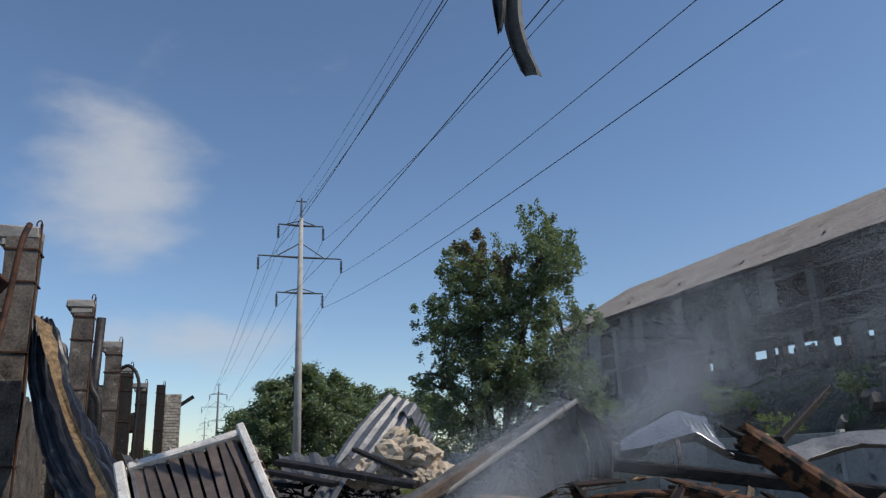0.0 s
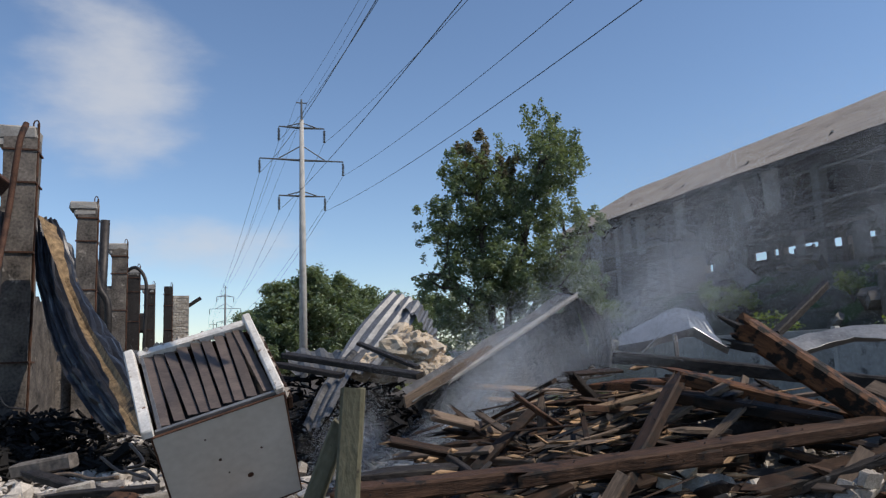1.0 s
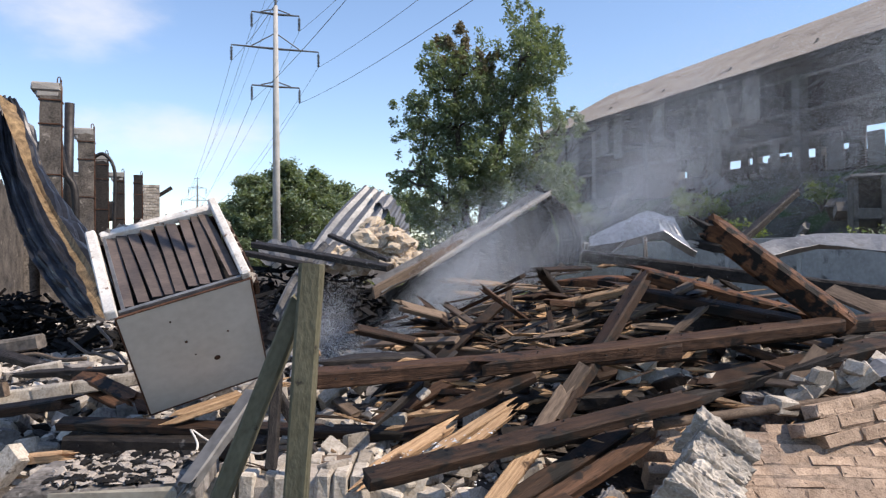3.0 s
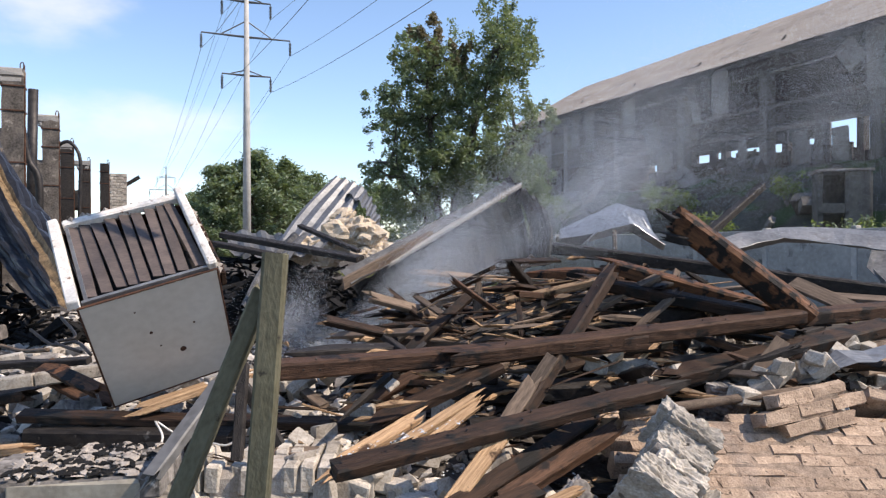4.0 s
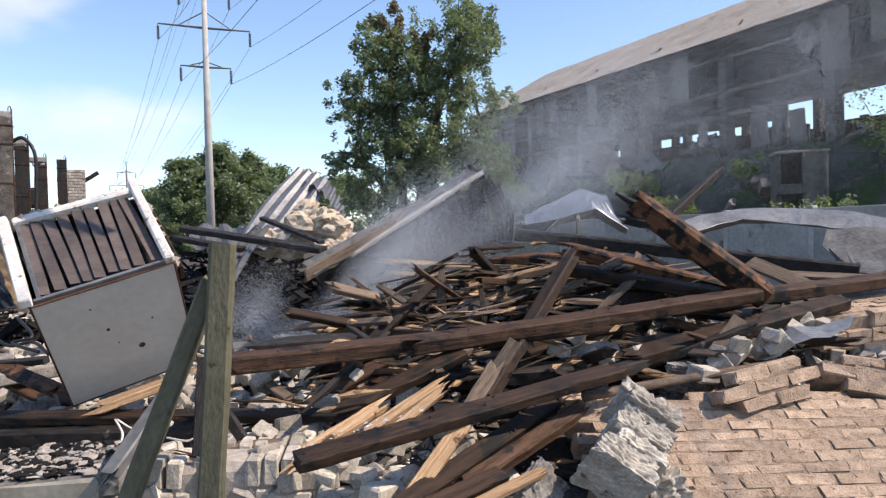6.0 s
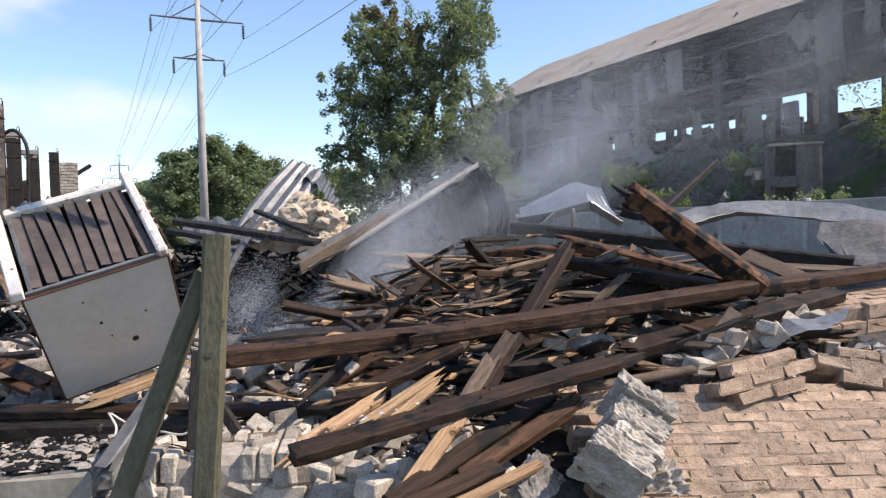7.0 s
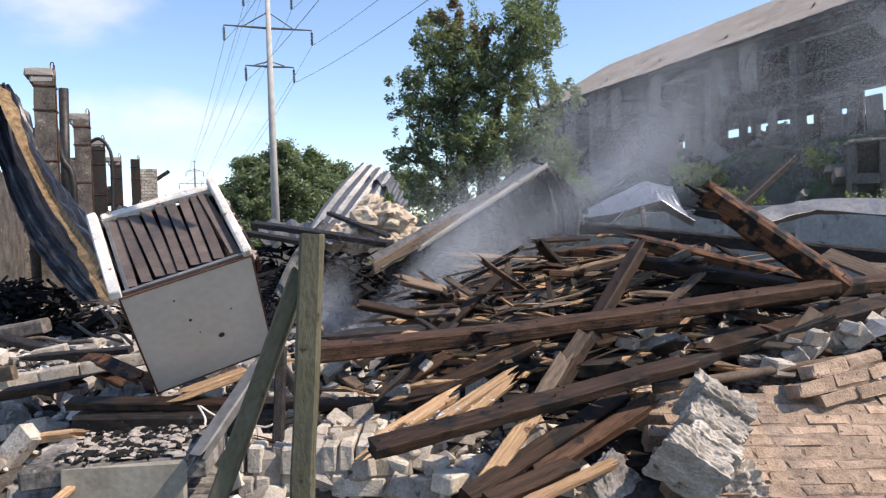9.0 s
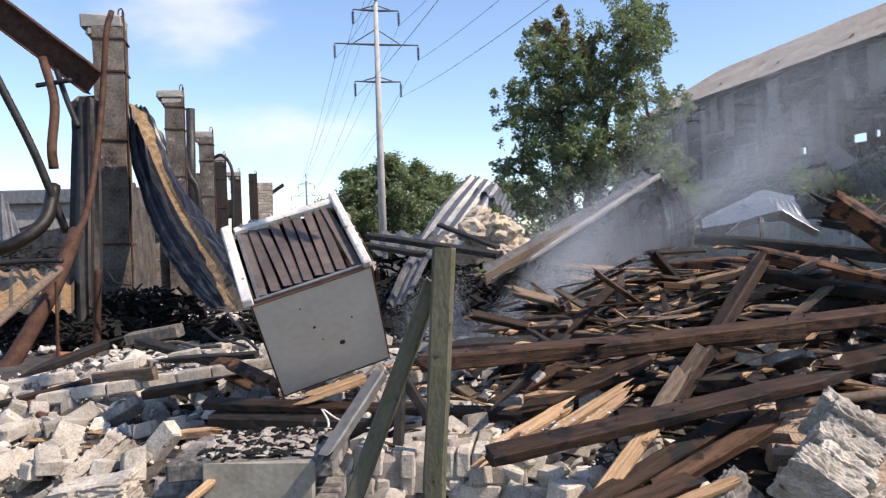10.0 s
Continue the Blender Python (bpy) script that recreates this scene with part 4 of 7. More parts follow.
pipe("steel_rod", [(-6.19, 7.73, 1.55), (-5.68, 7.73, 1.57), (-5.32, 7.73, 1.56)], 0.03, BLACK_STEEL, "thin black bar lying across the wreckage")
pipe("steel_rod", [(-3.89, 4.84, 0.47), (-3.57, 4.69, 0.52), (-2.93, 4.23, 0.38)], 0.032, RUST, "bent rusty pipe lying on the white bricks")

# black sheet hanging beside the column, scorched sheet that slid from it
corrugated("hanging_sheet", [[(-7.13, 10.77, 4.12), (-6.82, 10.62, 4.17), (-6.55, 10.62, 4.06)], [(-7.01, 10.46, 2.81), (-6.66, 10.31, 2.70), (-6.49, 10.46, 2.70)], [(-6.88, 10.16, 1.48), (-6.52, 10.01, 1.48), (-6.42, 10.31, 1.38)], [(-6.66, 9.86, 0.39), (-6.32, 9.70, 0.37), (-6.24, 10.01, 0.37)]], 0.22, 0.05, BLACK_STEEL, "soot-black sheet hanging down beside the column", fine=14)
corrugated("curved_sheet", [[(-6.45, 11.22, 4.13), (-6.36, 11.38, 4.14), (-6.26, 11.53, 4.10), (-6.15, 11.83, 3.58)], [(-6.16, 10.77, 3.16), (-5.87, 10.77, 3.11), (-5.75, 11.22, 3.10), (-5.72, 11.53, 2.75)], [(-5.35, 9.86, 2.03), (-5.03, 9.86, 2.14), (-4.90, 10.31, 2.15), (-4.80, 10.62, 2.02)],
            [(-4.39, 8.79, 1.30), (-4.00, 8.64, 1.44), (-3.89, 9.10, 1.54), (-3.78, 9.40, 1.49)], [(-3.65, 8.03, 0.93), (-3.25, 7.73, 1.01), (-3.09, 8.03, 1.17), (-3.00, 8.34, 1.21)]], 0.16, 0.05, SCORCH_SHEET, "curved black roofing sheet slid down from the column", fine=26, crumple=0.09)
corrugated("curved_strip", [[(-6.34, 11.07, 4.11), (-6.20, 11.07, 4.10), (-6.09, 11.22, 3.96)], [(-5.76, 10.54, 3.30), (-5.66, 10.54, 3.25), (-5.61, 10.62, 3.21)], [(-4.93, 9.70, 2.31), (-4.86, 9.70, 2.32), (-4.79, 9.70, 2.31)],
            [(-3.96, 8.56, 1.56), (-3.88, 8.49, 1.59), (-3.79, 8.49, 1.61)], [(-3.24, 7.58, 1.02), (-3.12, 7.42, 0.98), (-2.98, 7.42, 1.03)]], 0.2, 0.05, TAN_SHEET, "scorched tan strip of roofing bent along the black sheet", fine=26, crumple=0.07)
corrugated("curved_strip", [[(-4.61, 10.62, 2.02), (-4.36, 10.62, 1.83)], [(-3.99, 9.70, 1.57), (-3.79, 9.70, 1.47)], [(-3.47, 8.79, 1.20), (-3.24, 8.79, 1.16)]], 0.2, 0.04, DIRTY_ZINC, "grey strip of sheet metal lying behind the black sheet", fine=12)
corrugated("roofing_sheet", [[(-8.79, 10.62, 1.45), (-7.80, 10.62, 1.46), (-7.10, 10.62, 1.39)], [(-8.05, 9.70, 1.20), (-7.14, 9.70, 1.19), (-6.50, 9.70, 1.14)], [(-7.31, 8.79, 0.91), (-6.48, 8.79, 0.91), (-5.90, 8.79, 0.91)]], 0.25, 0.06, TAN_SHEET, "scorched tan corrugated sheets lying in a heap", fine=10)
corrugated("roofing_sheet", [[(-13.32, 16.39, 3.46), (-12.79, 16.39, 3.22), (-12.51, 16.39, 2.72)], [(-12.75, 15.63, 2.17), (-12.17, 15.63, 2.08), (-11.67, 15.63, 1.86)]], 0.3, 0.07, ZINC, "grey corrugated sheet leaning in the ruin", fine=8)


def far_shed():
    t = thing("far_building", "long low building with a blue-grey roof behind the ruin", "building", at=Matrix.Translation((-38.88, 51.35, 0)) @ pose(0, 0, 0, 0, 0, 12))
    bm = bmesh.new()
    box(bm, (24, 8, 5.8), (-6, 4, 2.9))
    part("wall", bm, CONCRETE, t)
    bm = bmesh.new()
    box(bm, (24.6, 9, 1.1), (-6, 4, 6.35), 0.1)
    part("roof", bm, ZINC, t, "blue-grey sheet roof")


far_shed()


def black_heap(at, size, seed, label):
    """A heap of burnt wreckage: crumpled black plates and bars."""
    rng = random.Random(seed)
    verts, faces = [], []
    for _ in range(800):
        p = Vector((rng.gauss(0, 0.36) * size[0], rng.gauss(0, 0.36) * size[1], 0))
        p.z = rng.random() * size[2] * math.exp(-(p.x / size[0]) ** 2 - (p.y / size[1]) ** 2)
        q = Euler((rng.gauss(0, 0.5), rng.gauss(0, 0.4), rng.uniform(0, 6.28))).to_matrix()
        a, b, c = rng.uniform(0.02, 0.14) * (2 if rng.random() < 0.12 else 1), rng.uniform(0.01, 0.045), rng.uniform(0.004, 0.016)
        k = len(verts)
        for sx, sy, sz in ((-1, -1, -1), (1, -1, -1), (1, 1, -1), (-1, 1, -1), (-1, -1, 1), (1, -1, 1), (1, 1, 1), (-1, 1, 1)):
            verts.append(p + q @ Vector((sx * a, sy * b + 0.2 * a * abs(sx) * rng.random(), sz * c)))
        faces += [tuple(k + i for i in f) for f in ((0, 3, 2, 1), (4, 5, 6, 7), (0, 1, 5, 4), (1, 2, 6, 5), (2, 3, 7, 6), (3, 0, 4, 7))]
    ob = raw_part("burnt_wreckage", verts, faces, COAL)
    ob.location = (at[0], at[1], ground_height(at[0], at[1]) - 0.03)
    tagged(ob, label, "wreckage", "heaps of burnt wreckage", "stuff")


black_heap((-5.72, 10.31, 0.84), (1.6, 1.2, 0.9), 1, "charred scraps heaped behind the curved sheet")
black_heap((-8.06, 10.92, 0.37), (2.6, 1.4, 0.9), 2, "charred scraps heaped in the ruin")
black_heap((-5.90, 9.40, 0.52), (1.4, 0.8, 0.4), 3, "charred scraps heaped at the column's foot")
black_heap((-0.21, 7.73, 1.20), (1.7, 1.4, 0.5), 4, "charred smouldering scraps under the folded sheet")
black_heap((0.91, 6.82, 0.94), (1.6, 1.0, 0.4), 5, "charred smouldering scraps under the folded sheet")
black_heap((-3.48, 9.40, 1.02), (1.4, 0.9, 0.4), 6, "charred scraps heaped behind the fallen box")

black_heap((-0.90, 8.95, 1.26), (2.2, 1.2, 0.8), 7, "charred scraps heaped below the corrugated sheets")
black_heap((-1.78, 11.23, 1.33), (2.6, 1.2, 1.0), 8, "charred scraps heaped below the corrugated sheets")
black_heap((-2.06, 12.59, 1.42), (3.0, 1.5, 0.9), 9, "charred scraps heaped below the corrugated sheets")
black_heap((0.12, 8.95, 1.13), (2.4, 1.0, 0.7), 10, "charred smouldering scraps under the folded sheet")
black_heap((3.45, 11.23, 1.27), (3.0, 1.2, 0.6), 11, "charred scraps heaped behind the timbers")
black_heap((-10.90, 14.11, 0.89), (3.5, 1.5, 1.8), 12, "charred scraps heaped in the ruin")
for k, (a, b, top) in enumerate((((-21.07, 22.47, 2.32), (-13.63, 20.95, 2.07), 2.6), ((-10.22, 16.39, 1.95), (-9.28, 17.91, 1.92), 1.9))):
    a, b = Vector(a), Vector(b)
    n = 16
    bm = bmesh.new()
    lo = [bm.verts.new((*a.lerp(b, i / n).xy, -0.2)) for i in range(n + 1)]
    hi = [bm.verts.new((*a.lerp(b, i / n).xy, top * (1 + 0.25 * noise.noise((i * 0.7, k * 5, 1)) + 0.12 * noise.noise((i * 2.7, k, 4))))) for i in range(n + 1)]
    for i in range(n):
        bm.faces.new((lo[i], lo[i + 1], hi[i + 1], hi[i]))
    ob = part("burnt_wall", bm, BURNT_CONCRETE)
    s = ob.modifiers.new("thickness", "SOLIDIFY")
    s.thickness = 0.3
    tagged(ob, "broken-down soot-stained wall at the back of the ruin", "wall", "burnt wall remains")

# terracotta bricks by the column
for k in range(5):
    o = new("brick", brick_mesh(120 + k, TERRACOTTA))
    o.matrix_world = Matrix.Translation(Vector((-5.64, 8.18, 0.27)) + Vector((0.16 * k - 0.3, 0.1 * (k % 2), 0.05 * (k % 3)))) @ pose(0, 0, 0, 8 * k, 10, 35 * k)
    tagged(o, "red clay brick lying at the foot of the column", "brick", "red bricks")


# ---- the box-shaped cooler with a slatted grille, tipped on the rubble ----
def cooler():
    X, G, V = Vector((0.893, 0.354, 0.278)), Vector((-0.449, 0.667, 0.594)), Vector((-0.025, 0.656, -0.755))
    m = Matrix((X, V, G)).transposed().to_4x4()
    swap = Matrix(((1, 0, 0, 0), (0, 0, 1, 0), (0, 1, 0, 0), (0, 0, 0, 1)))

    def put(name, bm, material, label=""):
        bmesh.ops.transform(bm, matrix=swap, verts=bm.verts)
        bmesh.ops.recalc_face_normals(bm, faces=bm.faces)
        return part(name, bm, material, t, label)

    t = thing("window_air_conditioner", "dirty white box-shaped cooler with brown slats, tipped on the rubble", "air conditioner", at=Matrix.Translation((-1.394, 3.687, 1.278)) @ m @ Matrix.Scale(1.02, 4))
    w, g, d = 0.71, 0.70, 0.80
    rng = random.Random(4)
    # casing: a tray of five sides
    bm = bmesh.new()
    box(bm, (w, 0.012, d), (w / 2, 0.006, d / 2 + 0.01), 0.004)
    put("side_panel", bm, ENAMEL, "dirty white enamelled side panel")
    for nm, s, c in (("casing", (0.012, g - 0.02, d - 0.03), (0.006, g / 2, d / 2 + 0.03)), ("casing", (0.012, g - 0.02, d - 0.03), (w - 0.006, g / 2, d / 2 + 0.03)), ("casing", (w - 0.03, 0.012, d - 0.03), (w / 2, g - 0.006, d / 2 + 0.03)), ("back_plate", (w - 0.03, g - 0.03, 0.012), (w / 2, g / 2, d - 0.01))):
        bm = bmesh.new()
        box(bm, s, c, 0.003)
        put(nm, bm, RUST)
    # rusty rims of the side panel
    for sz, c in (((0.012, 0.016, d), (0.0, 0.004, d / 2 + 0.01)), ((w, 0.016, 0.012), (w / 2, 0.004, d + 0.008)), ((0.01, 0.016, d), (w, 0.004, d / 2 + 0.01)), ((w, 0.014, 0.008), (w / 2, 0.003, 0.006))):
        bm = bmesh.new()
        box(bm, sz, c, 0.002, jitter=0.0012, rng=rng)
        put("rim", bm, RUST, "rusty folded rim")
    # frame of the grille
    for s, c in (((0.06, g + 0.03, 0.055), (-0.012, g / 2 + 0.02, -0.02)), ((0.05, g + 0.05, 0.055), (w - 0.02, g / 2 + 0.03, -0.02)), ((w - 0.07, 0.05, 0.05), (w / 2, g - 0.0, -0.005))):
        bm = bmesh.new()
        box(bm, s, c, 0.008, jitter=0.003, rng=rng)
        put("grille_frame", bm, CHIPPED, "white frame with chipped paint")
    bm = bmesh.new()
    box(bm, (w - 0.05, 0.018, 0.03), (w / 2, 0.022, -0.004), 0.003)
    put("grille_frame", bm, ZINC, "bare metal lower edge of the frame")
    bm = bmesh.new()
    box(bm, (0.02, g - 0.05, 0.03), (0.05, g / 2, 0.0), 0.003)
    put("grille_frame", bm, ZINC, "bare metal edge of the frame")
    bm = bmesh.new()
    box(bm, (w - 0.08, g - 0.06, 0.01), (w / 2, g / 2, 0.11))
    grille = put("grille", bm, BLACK_STEEL)
    # bent slats
    n = 9
    for k in range(n):
        bm = bmesh.new()
        x = 0.085 + (w - 0.15) * k / (n - 1) * 0.97
        h = g - 0.09 - (0.02 if k in (2, 5) else 0)
        tilt = rng.uniform(-3, 3)
        prof = [(-0.033, 0.0), (0.024, -0.004), (0.034, 0.016), (0.031, 0.018), (0.022, 0.002), (0.0, 0.004), (-0.033, 0.006)]
        lo = [bm.verts.new((px, -h / 2, pz)) for px, pz in prof]
        mid = [bm.verts.new((px + 0.003 * rng.uniform(-1, 1), 0, pz)) for px, pz in prof]
        hi = [bm.verts.new((px, h / 2 + 0.012 * rng.random(), pz)) for px, pz in prof]
        for a, b in ((lo, mid), (mid, hi)):
            for q in range(7):
                bm.faces.new((a[q], a[(q + 1) % 7], b[(q + 1) % 7], b[q]))
        bm.faces.new(lo[::-1])
        bm.faces.new(hi)
        bmesh.ops.transform(bm, matrix=pose(x, g / 2 + 0.015, 0.004, 0, -20, tilt), verts=bm.verts)
        put("slat", bm, SLAT).parent = grille
    for k, (u, v) in enumerate(((0.30, 0.32), (0.44, 0.52), (0.33, 0.44), (0.53, 0.34), (0.25, 0.14))):
        bm = bmesh.new()
        r = (0.009, 0.018, 0.005, 0.006, 0.005)[k]
        tube(bm, [(u, -0.0035, v), (u, 0.004, v)], r, 12)
        put("dent", bm, RUST, "rust-edged dent")
    # plaster stuck along the top and the side
    verts, faces = [], []
    for k in range(90):
        c = Vector((rng.uniform(0.02, w), g + 0.02 + rng.uniform(-0.01, 0.03), rng.uniform(-0.02, 0.12))) if k < 60 else Vector((w + 0.01, rng.uniform(0, g), rng.uniform(0.0, 0.12)))
        r = rng.uniform(0.012, 0.035)
        b0 = len(verts)
        for v in ((1, 0, 0), (0, 1, 0), (-1, 0, 0), (0, -1, 0), (0, 0, 1), (0, 0, -1)):
            verts.append(c + Vector(v) * r * rng.uniform(0.6, 1.2))
        faces += [tuple(b0 + i for i in f) for f in ((0, 1, 4), (1, 2, 4), (2, 3, 4), (3, 0, 4), (1, 0, 5), (2, 1, 5), (3, 2, 5), (0, 3, 5))]
    p = raw_part("plaster_crust", [(v.x, v.z, v.y) for v in verts], faces, MORTAR, t, "crumbs of plaster stuck to the casing")
    p["kind"] = "stuff"
    bm = bmesh.new()
    box(bm, (0.03, g * 0.8, 0.1), (w + 0.03, g * 0.45, 0.12), 0.006, jitter=0.004, rng=rng)
    put("side_batten", bm, BROWN, "splintered wooden batten along the casing")


cooler()
timber((-1.15, 4.01, 0.70), (-0.86, 4.16, 0.78), 0.12, 0.05, RAW, "yellow pine batten wedged under the tipped box", ends="bs")

# ---- green posts in front ----
for a, b, w in (((-0.01, 1.53, 1.58), (-0.06, 1.53, 0.91), 0.056), ((-0.05, 1.59, 1.49), (-0.29, 1.59, 0.90), 0.056)):
    timber(a, b, w, 0.045, GREEN, "weathered green-painted wooden post standing before the rubble", roll=0, name="green_post", group="green posts", category="post")
timber((-0.47, 3.32, 1.04), (-0.47, 3.17, 0.63), 0.05, 0.05, CHAR, "short charred stake in the rubble")
timber((-0.47, 3.32, 0.94), (-0.30, 3.32, 0.66), 0.05, 0.05, CHAR, "short charred stake in the rubble")
timber((-0.55, 3.17, 0.97), (-0.71, 2.79, 0.69), 0.07, 0.05, DIRTY_ZINC, "grey weathered rail leaning on the masonry", ends="sb")


